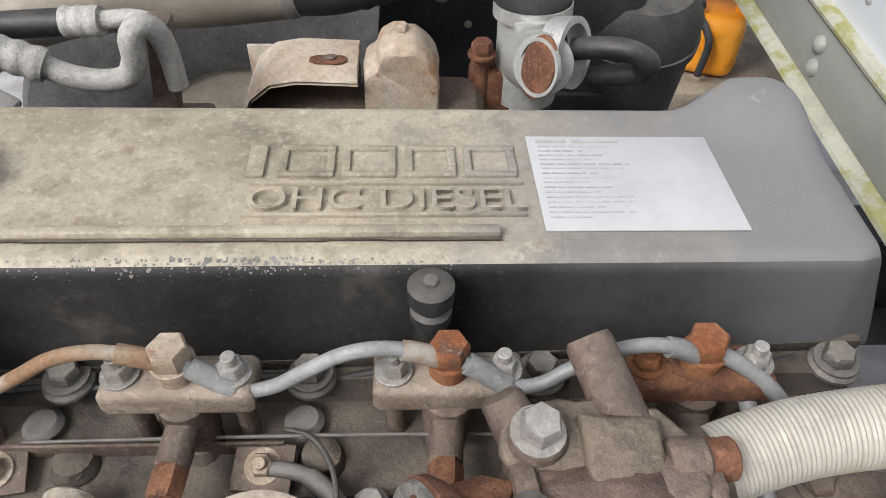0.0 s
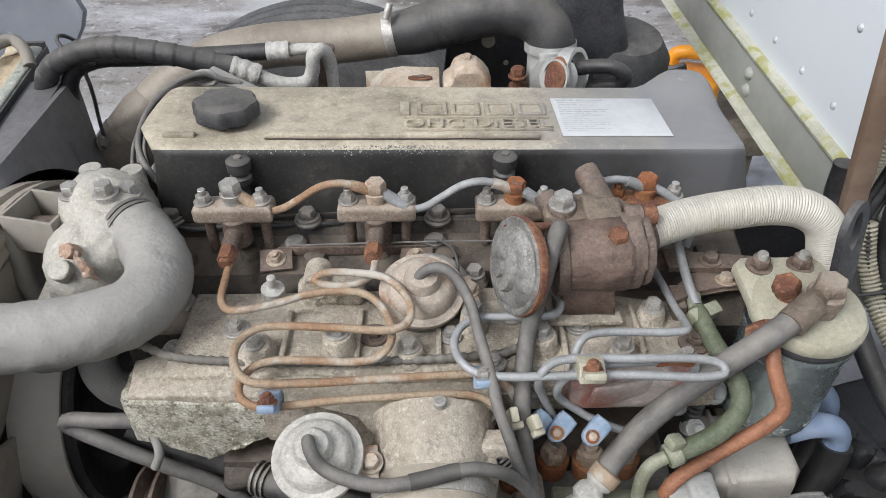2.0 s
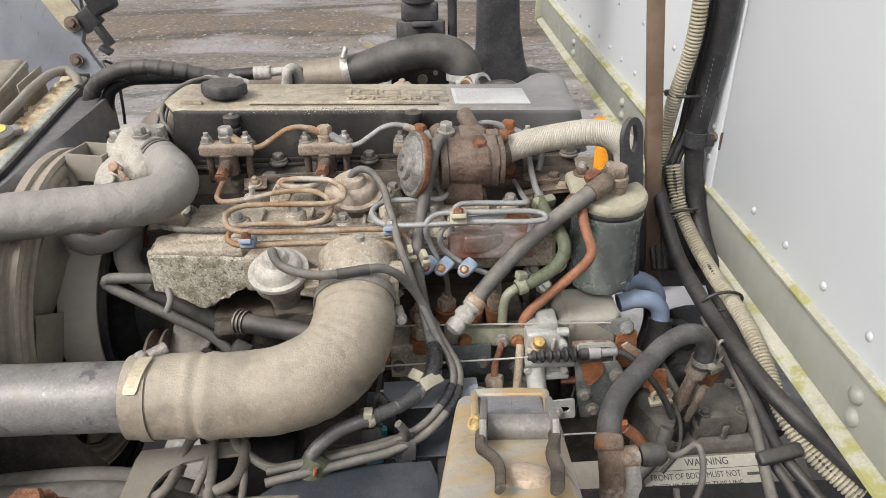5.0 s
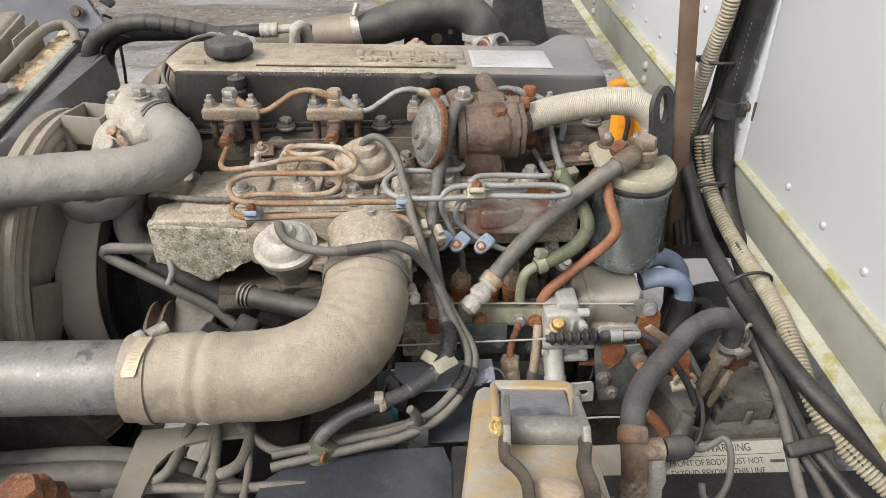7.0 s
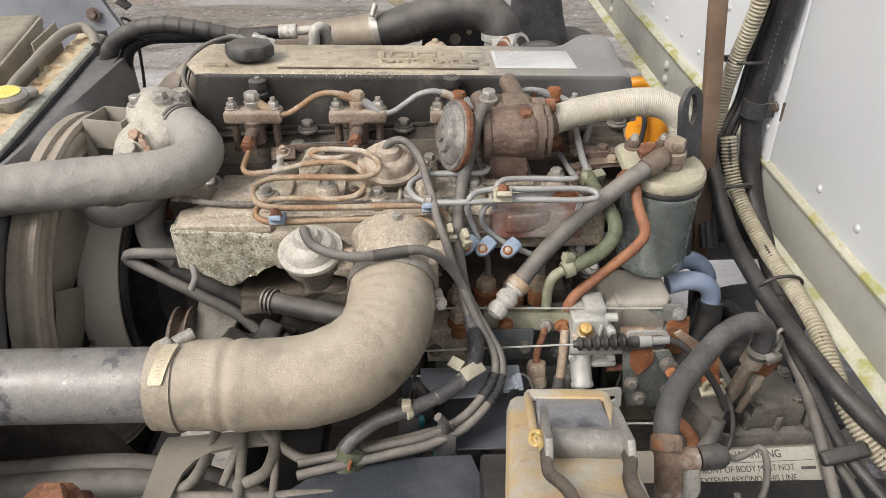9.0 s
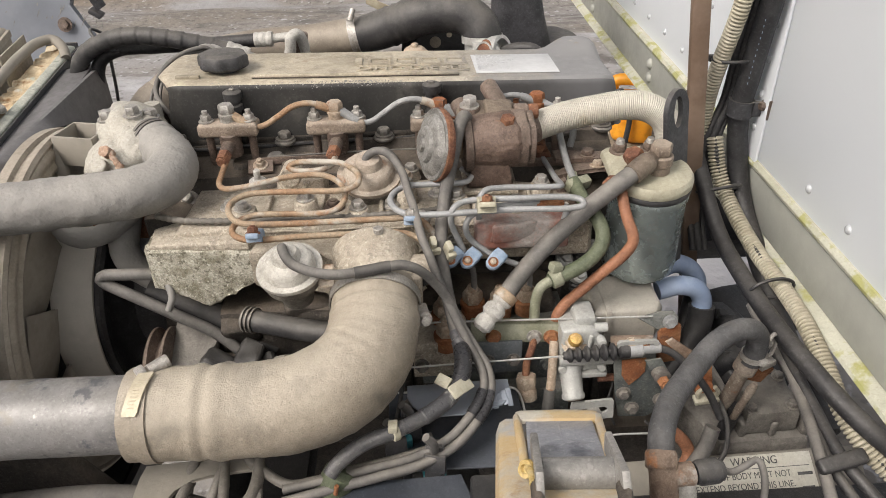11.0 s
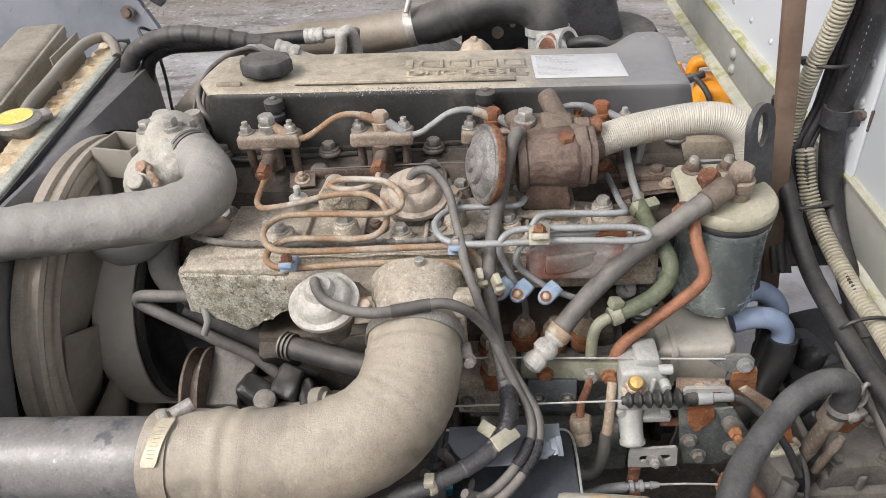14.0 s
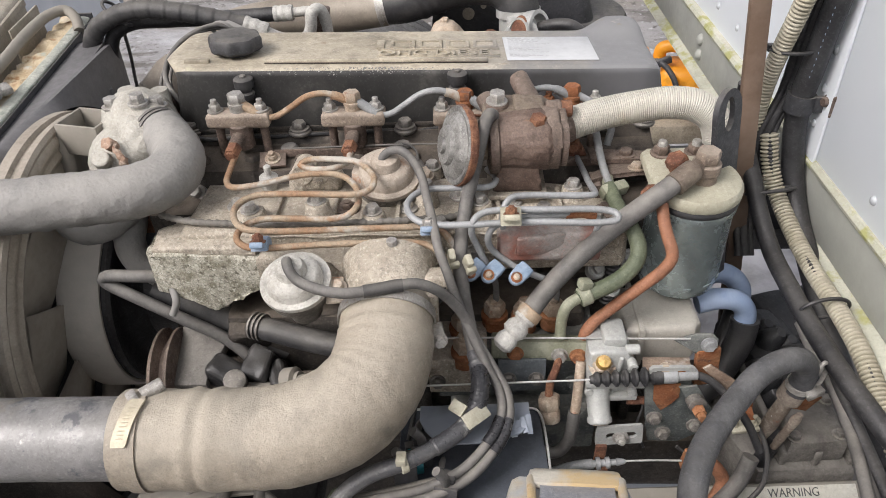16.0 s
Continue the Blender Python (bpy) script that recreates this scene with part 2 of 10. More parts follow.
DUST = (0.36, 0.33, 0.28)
M_COVER = material("cover_paint", (0.29, 0.255, 0.193), (0.44, 0.392, 0.305), 0.46, 0, 8, 0.16, 700, [((0.50, 0.465, 0.385), 0.20, 20), ((0.19, 0.162, 0.122), 0.20, 26), ((0.25, 0.195, 0.135), 0.20, 44), ((0.33, 0.32, 0.18), 0.16, 10)], None, ((0.19, 0.19, 0.193), -0.02, 0.15), (0.40, 0.60), 0.5, 0.2)
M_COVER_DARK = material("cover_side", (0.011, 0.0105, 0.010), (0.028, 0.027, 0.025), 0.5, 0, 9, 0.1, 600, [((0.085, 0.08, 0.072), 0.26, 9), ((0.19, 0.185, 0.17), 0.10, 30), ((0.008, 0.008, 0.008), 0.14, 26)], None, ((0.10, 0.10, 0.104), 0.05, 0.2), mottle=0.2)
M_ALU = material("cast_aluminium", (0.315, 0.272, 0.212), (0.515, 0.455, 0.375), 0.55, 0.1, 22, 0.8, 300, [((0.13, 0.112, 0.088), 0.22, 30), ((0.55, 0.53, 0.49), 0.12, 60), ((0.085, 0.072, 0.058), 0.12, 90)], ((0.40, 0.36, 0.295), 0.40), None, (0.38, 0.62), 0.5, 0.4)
M_ALU_PALE = material("oxidised_aluminium", (0.38, 0.37, 0.34), (0.49, 0.48, 0.45), 0.65, 0.15, 26, 0.6, 380, [((0.26, 0.245, 0.21), 0.13, 40), ((0.58, 0.57, 0.54), 0.10, 60)], None, None, (0.36, 0.64), 0.3, 0.2)
M_ALU_CRUST = material("crusted_aluminium", (0.22, 0.205, 0.15), (0.50, 0.475, 0.40), 0.9, 0.0, 70, 1.0, 200, [((0.10, 0.09, 0.065), 0.32, 120), ((0.68, 0.66, 0.60), 0.18, 150)], None, None, (0.38, 0.6), 0.6, 0.5)
M_IRON = material("grimy_iron", (0.022, 0.019, 0.016), (0.055, 0.046, 0.038), 0.65, 0.1, 24, 0.6, 300, [((0.12, 0.09, 0.065), 0.14, 40)], ((0.22, 0.18, 0.14), 0.5), grime=0.4, mottle=0.3)
M_IRON_BROWN = material("brown_iron", (0.095, 0.068, 0.054), (0.165, 0.12, 0.096), 0.6, 0.15, 26, 0.5, 350, [((0.24, 0.105, 0.05), 0.14, 46)], ((0.27, 0.225, 0.18), 0.3), grime=0.35, mottle=0.35)
M_RUST = material("rust", (0.135, 0.055, 0.032), (0.25, 0.115, 0.06), 0.8, 0.05, 50, 0.7, 500, [((0.33, 0.22, 0.145), 0.14, 60), ((0.065, 0.034, 0.026), 0.22, 90)], grime=0.3, mottle=0.3)
M_RUST_BRIGHT = material("bright_rust", (0.24, 0.085, 0.032), (0.30, 0.135, 0.06), 0.85, 0.0, 40, 0.6, 500, [((0.12, 0.055, 0.034), 0.28, 60), ((0.33, 0.27, 0.21), 0.12, 60)])
M_RUST_PIPE = material("rusty_pipe", (0.36, 0.28, 0.195), (0.29, 0.17, 0.095), 0.6, 0.1, 20, 0.5, 700, [((0.43, 0.40, 0.35), 0.40, 16), ((0.34, 0.135, 0.05), 0.26, 22), ((0.14, 0.06, 0.032), 0.16, 110)], grime=0.3, mottle=0.3)
M_ZINC = material("zinc_pipe", (0.235, 0.24, 0.24), (0.30, 0.307, 0.31), 0.45, 0.15, 20, 0.12, 600, [((0.18, 0.17, 0.16), 0.12, 50), ((0.30, 0.15, 0.07), 0.05, 30)], grime=0.2, mottle=0.12)
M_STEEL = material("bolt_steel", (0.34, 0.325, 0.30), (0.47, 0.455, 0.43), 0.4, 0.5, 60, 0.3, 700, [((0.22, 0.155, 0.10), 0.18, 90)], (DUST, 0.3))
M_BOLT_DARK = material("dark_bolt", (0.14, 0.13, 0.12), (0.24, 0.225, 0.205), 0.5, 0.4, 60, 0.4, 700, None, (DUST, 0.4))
M_BRASS = material("yellow_zinc", (0.50, 0.32, 0.10), (0.58, 0.40, 0.18), 0.4, 0.5, 60, 0.2, 600, [((0.35, 0.15, 0.05), 0.3, 80)])
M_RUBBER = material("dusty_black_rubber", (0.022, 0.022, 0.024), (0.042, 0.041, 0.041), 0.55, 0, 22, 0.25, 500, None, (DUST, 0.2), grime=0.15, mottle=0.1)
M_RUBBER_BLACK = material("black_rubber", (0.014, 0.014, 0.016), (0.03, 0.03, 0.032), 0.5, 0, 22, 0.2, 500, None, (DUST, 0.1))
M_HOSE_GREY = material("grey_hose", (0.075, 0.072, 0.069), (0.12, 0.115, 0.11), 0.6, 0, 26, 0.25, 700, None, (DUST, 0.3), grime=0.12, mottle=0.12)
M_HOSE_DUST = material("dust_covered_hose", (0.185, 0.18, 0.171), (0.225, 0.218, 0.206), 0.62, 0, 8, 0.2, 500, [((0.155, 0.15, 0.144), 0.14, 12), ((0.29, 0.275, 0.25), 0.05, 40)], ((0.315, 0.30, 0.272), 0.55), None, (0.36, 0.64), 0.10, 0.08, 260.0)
# its top dust is strong and pale: light from above is put in too
M_HOSE_ELBOW = material("dusty_top_lit_hose", (0.225, 0.193, 0.152), (0.31, 0.27, 0.215), 0.46, 0, 10, 0.5, 420, [((0.17, 0.152, 0.124), 0.34, 13), ((0.36, 0.325, 0.262), 0.16, 34), ((0.09, 0.08, 0.065), 0.09, 100), ((0.46, 0.43, 0.36), 0.09, 130)], ((0.40, 0.362, 0.295), 0.6), None, (0.40, 0.58), 0.22, 0.16)
M_PIPE_BARE = material("worn_painted_pipe", (0.155, 0.155, 0.157), (0.225, 0.22, 0.215), 0.42, 0.1, 12, 0.15, 300, [((0.15, 0.135, 0.11), 0.30, 16), ((0.032, 0.038, 0.055), 0.40, 19), ((0.055, 0.06, 0.075), 0.30, 38), ((0.40, 0.39, 0.36), 0.12, 80)], ((0.30, 0.275, 0.235), 0.22), None, (0.35, 0.65), 0.3, 0.2)
M_CORRUGATED = material("white_corrugated", (0.40, 0.38, 0.33), (0.48, 0.46, 0.405), 0.5, 0.1, 14, 0.1, 400, [((0.36, 0.325, 0.25), 0.18, 16)], None, None, (0.3, 0.7), 0.12, 0.1)
M_CONDUIT = material("cream_conduit", (0.30, 0.275, 0.205), (0.38, 0.355, 0.28), 0.65, 0, 20, 0.2, 400, [((0.22, 0.20, 0.145), 0.2, 30)], None, grime=0.2, mottle=0.1)
M_FILTER = material("filter_can_paint", (0.26, 0.31, 0.315), (0.32, 0.37, 0.37), 0.24, 0.55, 10, 0.05, 300, [((0.34, 0.36, 0.35), 0.04, 30)], None, None, (0.3, 0.7), 0.08, 0.06)
M_FILTER_HEAD = material("olive_filter_head", (0.33, 0.312, 0.235), (0.40, 0.382, 0.30), 0.55, 0.1, 16, 0.3, 400, [((0.24, 0.235, 0.14), 0.12, 30)], None, None, (0.3, 0.7), 0.2, 0.15)
M_HOSE_GREEN = material("green_hose", (0.07, 0.085, 0.05), (0.12, 0.135, 0.085), 0.6, 0, 22, 0.35, 400, [((0.19, 0.185, 0.15), 0.20, 34), ((0.05, 0.055, 0.035), 0.12, 60)], None, grime=0.3, mottle=0.2)
M_HOSE_ORANGE = material("orange_brown_hose", (0.20, 0.083, 0.043), (0.285, 0.125, 0.067), 0.62, 0, 22, 0.35, 400, [((0.12, 0.06, 0.042), 0.2, 40), ((0.32, 0.20, 0.14), 0.12, 40)], None, grime=0.3, mottle=0.2)
M_HOSE_BLUE = material("pale_blue_hose", (0.22, 0.29, 0.42), (0.29, 0.36, 0.49), 0.6, 0, 24, 0.15, 500, None, None, grime=0.05, mottle=0.04)
M_BLUE_CLIP = material("blue_plastic_clip", (0.17, 0.235, 0.32), (0.24, 0.30, 0.38), 0.6, 0, 60, 0.2, 600, [((0.33, 0.33, 0.31), 0.12, 90)], mottle=0.12)
M_CLIP = material("cream_plastic", (0.33, 0.31, 0.235), (0.40, 0.38, 0.30), 0.6, 0, 60, 0.1, 600, mottle=0.1)
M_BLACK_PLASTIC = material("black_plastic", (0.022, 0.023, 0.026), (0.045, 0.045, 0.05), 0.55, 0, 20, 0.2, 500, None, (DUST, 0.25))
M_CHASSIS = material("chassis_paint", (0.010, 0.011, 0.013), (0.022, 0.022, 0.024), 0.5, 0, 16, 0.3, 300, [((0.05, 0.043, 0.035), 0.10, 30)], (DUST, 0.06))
M_SHROUD = material("dusty_shroud", (0.205, 0.187, 0.158), (0.265, 0.245, 0.21), 0.7, 0, 8, 0.2, 200, [((0.15, 0.135, 0.115), 0.06, 14)], None, None, (0.3, 0.7), 0.12, 0.08)
M_BLUEGREY = material("blue_grey_sheet", (0.21, 0.235, 0.275), (0.26, 0.285, 0.325), 0.4, 0.1, 9, 0.12, 200, [((0.40, 0.41, 0.42), 0.05, 40)], None, grime=0.12, mottle=0.08)
M_GREY_CAST = material("grey_pump_casting", (0.34, 0.345, 0.33), (0.42, 0.425, 0.405), 0.5, 0.2, 20, 0.3, 400, [((0.27, 0.235, 0.19), 0.10, 40)], None, None, (0.35, 0.65), 0.25, 0.12)
M_PUMP_DARK = material("pump_grime", (0.07, 0.08, 0.08), (0.15, 0.16, 0.15), 0.65, 0.1, 30, 0.5, 400, [((0.24, 0.12, 0.06), 0.12, 50)], (DUST, 0.3))
M_OLIVE = material("olive_painted_bar", (0.21, 0.215, 0.15), (0.29, 0.295, 0.225), 0.5, 0.1, 30, 0.3, 500, [((0.30, 0.13, 0.06), 0.18, 30), ((0.38, 0.37, 0.32), 0.08, 60)], grime=0.3, mottle=0.15)
M_SIDE = material("slate_paint", (0.075, 0.085, 0.092), (0.12, 0.13, 0.135), 0.45, 0.1, 20, 0.2, 300, [((0.22, 0.21, 0.19), 0.10, 40)], grime=0.3, mottle=0.2)
M_ARCH = material("dust_greyed_rubber", (0.05, 0.051, 0.055), (0.088, 0.089, 0.094), 0.62, 0, 24, 0.3, 500, [((0.16, 0.163, 0.17), 0.10, 40), ((0.03, 0.03, 0.032), 0.10, 26)], (DUST, 0.10), grime=0.2, mottle=0.2)
M_PANEL = material("white_body_panel", (0.65, 0.69, 0.73), (0.68, 0.715, 0.75), 0.30, 0, 1.5, 0.0, 60, None, None, None, (0.3, 0.7), 0.0, 0.0)
M_RAIL = material("mossy_cream_rail", (0.36, 0.36, 0.285), (0.43, 0.43, 0.355), 0.6, 0, 9, 0.3, 200, [((0.285, 0.285, 0.115), 0.42, 22), ((0.25, 0.235, 0.185), 0.14, 70)], None, grime=0.2, mottle=0.12)
M_RAIL_FACE = material("grey_rail_face", (0.25, 0.255, 0.232), (0.30, 0.305, 0.275), 0.45, 0, 5, 0.12, 200, [((0.27, 0.28, 0.20), 0.10, 12)], None, grime=0.06, mottle=0.04)
M_POST = material("brown_post", (0.115, 0.075, 0.05), (0.155, 0.107, 0.077), 0.65, 0, 14, 0.2, 300, [((0.22, 0.175, 0.14), 0.08, 30)], None, grime=0.12, mottle=0.06)
M_CAN = material("orange_plastic", (0.80, 0.30, 0.015), (0.85, 0.36, 0.03), 0.4, 0, 10, 0.05, 100, mottle=0.03)
M_LABEL = material("label_paper", (0.42, 0.43, 0.44), (0.48, 0.49, 0.50), 0.4, 0, 14, 0.03, 300, [((0.42, 0.41, 0.33), 0.07, 30)], None, grime=0.08, mottle=0.05)
M_INK = material("label_ink", (0.34, 0.345, 0.35), (0.42, 0.425, 0.43), 0.7, 0, 200, 0.0, grime=0, mottle=0.0)
M_INK_DARK = material("sign_ink", (0.07, 0.07, 0.07), (0.12, 0.12, 0.12), 0.7, 0, 60, 0.0)
M_CORE = material("corroded_core", (0.40, 0.30, 0.18), (0.54, 0.45, 0.31), 0.7, 0, 40, 0.8, 160, [((0.47, 0.44, 0.37), 0.36, 22), ((0.25, 0.135, 0.055), 0.34, 30), ((0.36, 0.39, 0.33), 0.24, 34), ((0.62, 0.56, 0.45), 0.16, 70)], None, None, (0.38, 0.62), 0.25, 0.15)
M_TANK = material("radiator_tank", (0.22, 0.195, 0.155), (0.32, 0.29, 0.235), 0.65, 0, 16, 0.3, 300, [((0.16, 0.11, 0.075), 0.10, 30)], None, None, (0.36, 0.64), 0.25, 0.15)
M_YELLOW = material("yellow_sticker", (0.72, 0.58, 0.10), (0.66, 0.60, 0.25), 0.6, 0, 40, 0.1)
M_TEAL = material("teal_plug", (0.03, 0.22, 0.27), (0.05, 0.28, 0.32), 0.5, 0, 40, 0.1)
M_TYRE = material("tyre_rubber", (0.075, 0.075, 0.077), (0.12, 0.118, 0.115), 0.8, 0, 12, 0.4, 300, [((0.20, 0.19, 0.175), 0.15, 14)])
M_RUSTY_STEEL = material("pale_rusty_steel", (0.48, 0.43, 0.36), (0.42, 0.32, 0.23), 0.55, 0.1, 14, 0.25, 400, [((0.34, 0.17, 0.085), 0.30, 22), ((0.24, 0.12, 0.065), 0.16, 60), ((0.13, 0.085, 0.06), 0.10, 90)], None, None, (0.4, 0.65), 0.35, 0.25)
M_WIRE = material("bright_wire", (0.50, 0.50, 0.48), (0.60, 0.60, 0.58), 0.4, 0.6, 60, 0.1, mottle=0.05)
M_CABIN = material("cab_sheet_paint", (0.17, 0.185, 0.215), (0.215, 0.23, 0.26), 0.4, 0, 5, 0.08, 100, [((0.42, 0.43, 0.44), 0.05, 22)], None, grime=0.08, mottle=0.03)
M_CREAM = material("cream_bracket", (0.36, 0.315, 0.225), (0.44, 0.395, 0.30), 0.5, 0.2, 16, 0.2, 200, [((0.26, 0.18, 0.11), 0.14, 40)], grime=0.25, mottle=0.12)
M_RIVET = material("rivet_paint", (0.36, 0.375, 0.39), (0.46, 0.48, 0.50), 0.45, 0.1, 40, 0.1, mottle=0.03)
M_CATCH = material("worn_cream_steel", (0.42, 0.395, 0.335), (0.53, 0.50, 0.43), 0.38, 0.1, 10, 0.3, 300, [((0.37, 0.38, 0.395), 0.46, 11), ((0.48, 0.36, 0.20), 0.46, 9), ((0.30, 0.16, 0.07), 0.26, 24), ((0.58, 0.56, 0.51), 0.16, 30)], None, None, (0.36, 0.64), 0.22, 0.12)
M_AIR_PIPE = material("brown_air_pipe", (0.21, 0.18, 0.145), (0.28, 0.245, 0.20), 0.55, 0.1, 10, 0.2, 300, [((0.34, 0.28, 0.21), 0.10, 30), ((0.12, 0.10, 0.085), 0.08, 20)], None, grime=0.12, mottle=0.1)
M_PANEL_GREY = material("grey_sheet", (0.105, 0.103, 0.105), (0.15, 0.146, 0.147), 0.5, 0, 8, 0.12, 200, [((0.20, 0.19, 0.175), 0.08, 20)], None, None, (0.3, 0.7), 0.2, 0.12)
M_FAN_BLADE = material("dusty_fan_blade", (0.25, 0.225, 0.19), (0.32, 0.29, 0.245), 0.7, 0, 12, 0.2, 200, None, None, grime=0.12, mottle=0.08)
M_REDBROWN = material("red_stained_casting", (0.30, 0.27, 0.25), (0.22, 0.085, 0.06), 0.55, 0.1, 22, 0.4, 400, [((0.42, 0.39, 0.36), 0.2, 50)], None, grime=0.3)
M_SCUFF = material("bare_scuffed_metal", (0.15, 0.145, 0.135), (0.25, 0.24, 0.225), 0.6, 0.1, 90, 0.2, 500, grime=0.2, mottle=0.2)
M_SIGN = material("dirty_sign", (0.47, 0.455, 0.39), (0.54, 0.53, 0.47), 0.5, 0, 20, 0.05, 300, [((0.34, 0.33, 0.22), 0.10, 60)], None, None, (0.3, 0.7), 0.2, 0.12)
M_SILVER_SHEET = material("dull_silver_sheet", (0.40, 0.378, 0.33), (0.48, 0.455, 0.405), 0.4, 0.3, 12, 0.15, 300, [((0.28, 0.25, 0.20), 0.08, 40)], None, None, (0.3, 0.7), 0.2, 0.1)
M_DARK_HOSE = material("oily_black_rubber", (0.012, 0.012, 0.013), (0.024, 0.024, 0.025), 0.42, 0, 22, 0.2, 500, None, (DUST, 0.08), grime=0.15, mottle=0.1)
M_DIAPHRAGM = material("scratched_dull_metal", (0.155, 0.15, 0.14), (0.27, 0.265, 0.25), 0.5, 0.3, 40, 0.4, 400, [((0.42, 0.41, 0.39), 0.14, 70), ((0.10, 0.075, 0.055), 0.12, 60)], grime=0.4, mottle=0.3)
M_UNION = material("brown_zinc_nut", (0.36, 0.28, 0.21), (0.46, 0.39, 0.31), 0.5, 0.2, 40, 0.5, 500, [((0.26, 0.115, 0.06), 0.25, 60)], grime=0.3)
M_LEAD = material("dusty_lead", (0.125, 0.115, 0.10), (0.18, 0.168, 0.148), 0.65, 0, 26, 0.25, 600, None, None, grime=0.15, mottle=0.12)
M_PLATE_NAVY = material("navy_black_plate", (0.032, 0.038, 0.048), (0.06, 0.067, 0.08), 0.42, 0, 12, 0.2, 300, [((0.15, 0.145, 0.135), 0.14, 18), ((0.22, 0.14, 0.08), 0.05, 40)], grime=0.2, mottle=0.15)
M_EGR_DARK = material("rough_brown_casting", (0.082, 0.052, 0.040), (0.145, 0.10, 0.078), 0.55, 0.1, 34, 0.9, 180, [((0.20, 0.11, 0.065), 0.18, 50), ((0.045, 0.032, 0.027), 0.2, 40)], ((0.22, 0.18, 0.145), 0.14), grime=0.4, mottle=0.22)
M_FLAKED = material("flaking_fitting", (0.17, 0.135, 0.105), (0.27, 0.23, 0.19), 0.65, 0.1, 40, 0.8, 300, [((0.55, 0.53, 0.48), 0.25, 70), ((0.20, 0.085, 0.04), 0.16, 60)], grime=0.3)
M_ELBOW_RUST = material("rusted_elbow", (0.17, 0.115, 0.082), (0.27, 0.20, 0.15), 0.65, 0.05, 26, 0.6, 300, [((0.40, 0.17, 0.07), 0.36, 20), ((0.46, 0.43, 0.385), 0.32, 18), ((0.10, 0.065, 0.05), 0.16, 40)], grime=0.3, mottle=0.2)
M_SLEEVE = material("grey_sleeve", (0.22, 0.225, 0.225), (0.29, 0.295, 0.295), 0.6, 0.05, 30, 0.2, 500, [((0.30, 0.20, 0.12), 0.06, 50)], grime=0.25, mottle=0.15)
M_CAN_CRUST = material("crusted_can", (0.40, 0.385, 0.345), (0.50, 0.485, 0.445), 0.65, 0.1, 26, 0.6, 300, [((0.30, 0.20, 0.13), 0.13, 45), ((0.58, 0.57, 0.53), 0.12, 60)], grime=0.3, mottle=0.2)
M_CAN_RUST = material("rust_stained_can", (0.35, 0.295, 0.24), (0.45, 0.395, 0.33), 0.6, 0.1, 22, 0.5, 300, [((0.34, 0.18, 0.10), 0.38, 22), ((0.22, 0.19, 0.16), 0.12, 50)], grime=0.3, mottle=0.2)
M_TAPE = material("black_tape", (0.016, 0.016, 0.018), (0.03, 0.03, 0.033), 0.28, 0, 30, 0.2, 300, [((0.14, 0.14, 0.14), 0.12, 60)], mottle=0.1)
M_LOOM = material("taped_loom", (0.065, 0.065, 0.07), (0.13, 0.128, 0.126), 0.32, 0, 30, 0.35, 400, [((0.045, 0.045, 0.05), 0.22, 40), ((0.36, 0.355, 0.34), 0.20, 50)], None, grime=0.2, mottle=0.2)
M_THERMO = material("pale_crusted_casting", (0.30, 0.285, 0.245), (0.43, 0.415, 0.37), 0.55, 0.1, 30, 0.5, 240, [((0.20, 0.18, 0.15), 0.18, 40), ((0.55, 0.535, 0.49), 0.15, 34), ((0.34, 0.27, 0.19), 0.08, 26)], ((0.42, 0.39, 0.33), 0.3), None, (0.36, 0.64), 0.28, 0.2)
M_CORE_EDGE = material("verdigris_edge", (0.33, 0.345, 0.30), (0.47, 0.475, 0.42), 0.75, 0, 40, 0.9, 180, [((0.22, 0.25, 0.205), 0.26, 70), ((0.30, 0.20, 0.11), 0.16, 50), ((0.60, 0.60, 0.55), 0.14, 110)], None, None, (0.38, 0.62), 0.3, 0.2)
M_GEARBOX = material("dusty_gearbox_casting", (0.105, 0.097, 0.086), (0.18, 0.168, 0.15), 0.7, 0.05, 22, 0.5, 260, [((0.06, 0.052, 0.045), 0.2, 34)], ((0.24, 0.225, 0.20), 0.45), grime=0.35, mottle=0.2)
M_RING = material("brown_streaked_ring", (0.24, 0.208, 0.168), (0.33, 0.295, 0.245), 0.6, 0, 14, 0.25, 300, [((0.17, 0.115, 0.08), 0.24, 22), ((0.42, 0.385, 0.33), 0.12, 30)], None, None, (0.36, 0.64), 0.2, 0.12)
M_EGR_TOP = material("olive_brown_casting", (0.115, 0.088, 0.068), (0.175, 0.14, 0.105), 0.55, 0.1, 34, 0.6, 300, [((0.075, 0.055, 0.046), 0.26, 40), ((0.21, 0.19, 0.11), 0.12, 60)], grime=0.35, mottle=0.2)
M_CATCH_BLUE = material("worn_blue_black_paint", (0.24, 0.25, 0.275), (0.34, 0.345, 0.36), 0.38, 0.1, 9, 0.25, 300, [((0.33, 0.31, 0.26), 0.28, 12), ((0.075, 0.08, 0.10), 0.24, 14), ((0.30, 0.20, 0.11), 0.10, 30)], grime=0.3, mottle=0.2)
M_CATCH_BAR = material("dull_grey_steel", (0.19, 0.185, 0.175), (0.27, 0.26, 0.245), 0.45, 0.15, 14, 0.3, 300, [((0.13, 0.12, 0.11), 0.20, 18), ((0.30, 0.16, 0.08), 0.08, 34)], grime=0.25, mottle=0.2)
M_PIN = material("yellowed_crust", (0.46, 0.33, 0.12), (0.58, 0.46, 0.24), 0.7, 0, 60, 0.8, 300, [((0.36, 0.17, 0.05), 0.2, 80)])
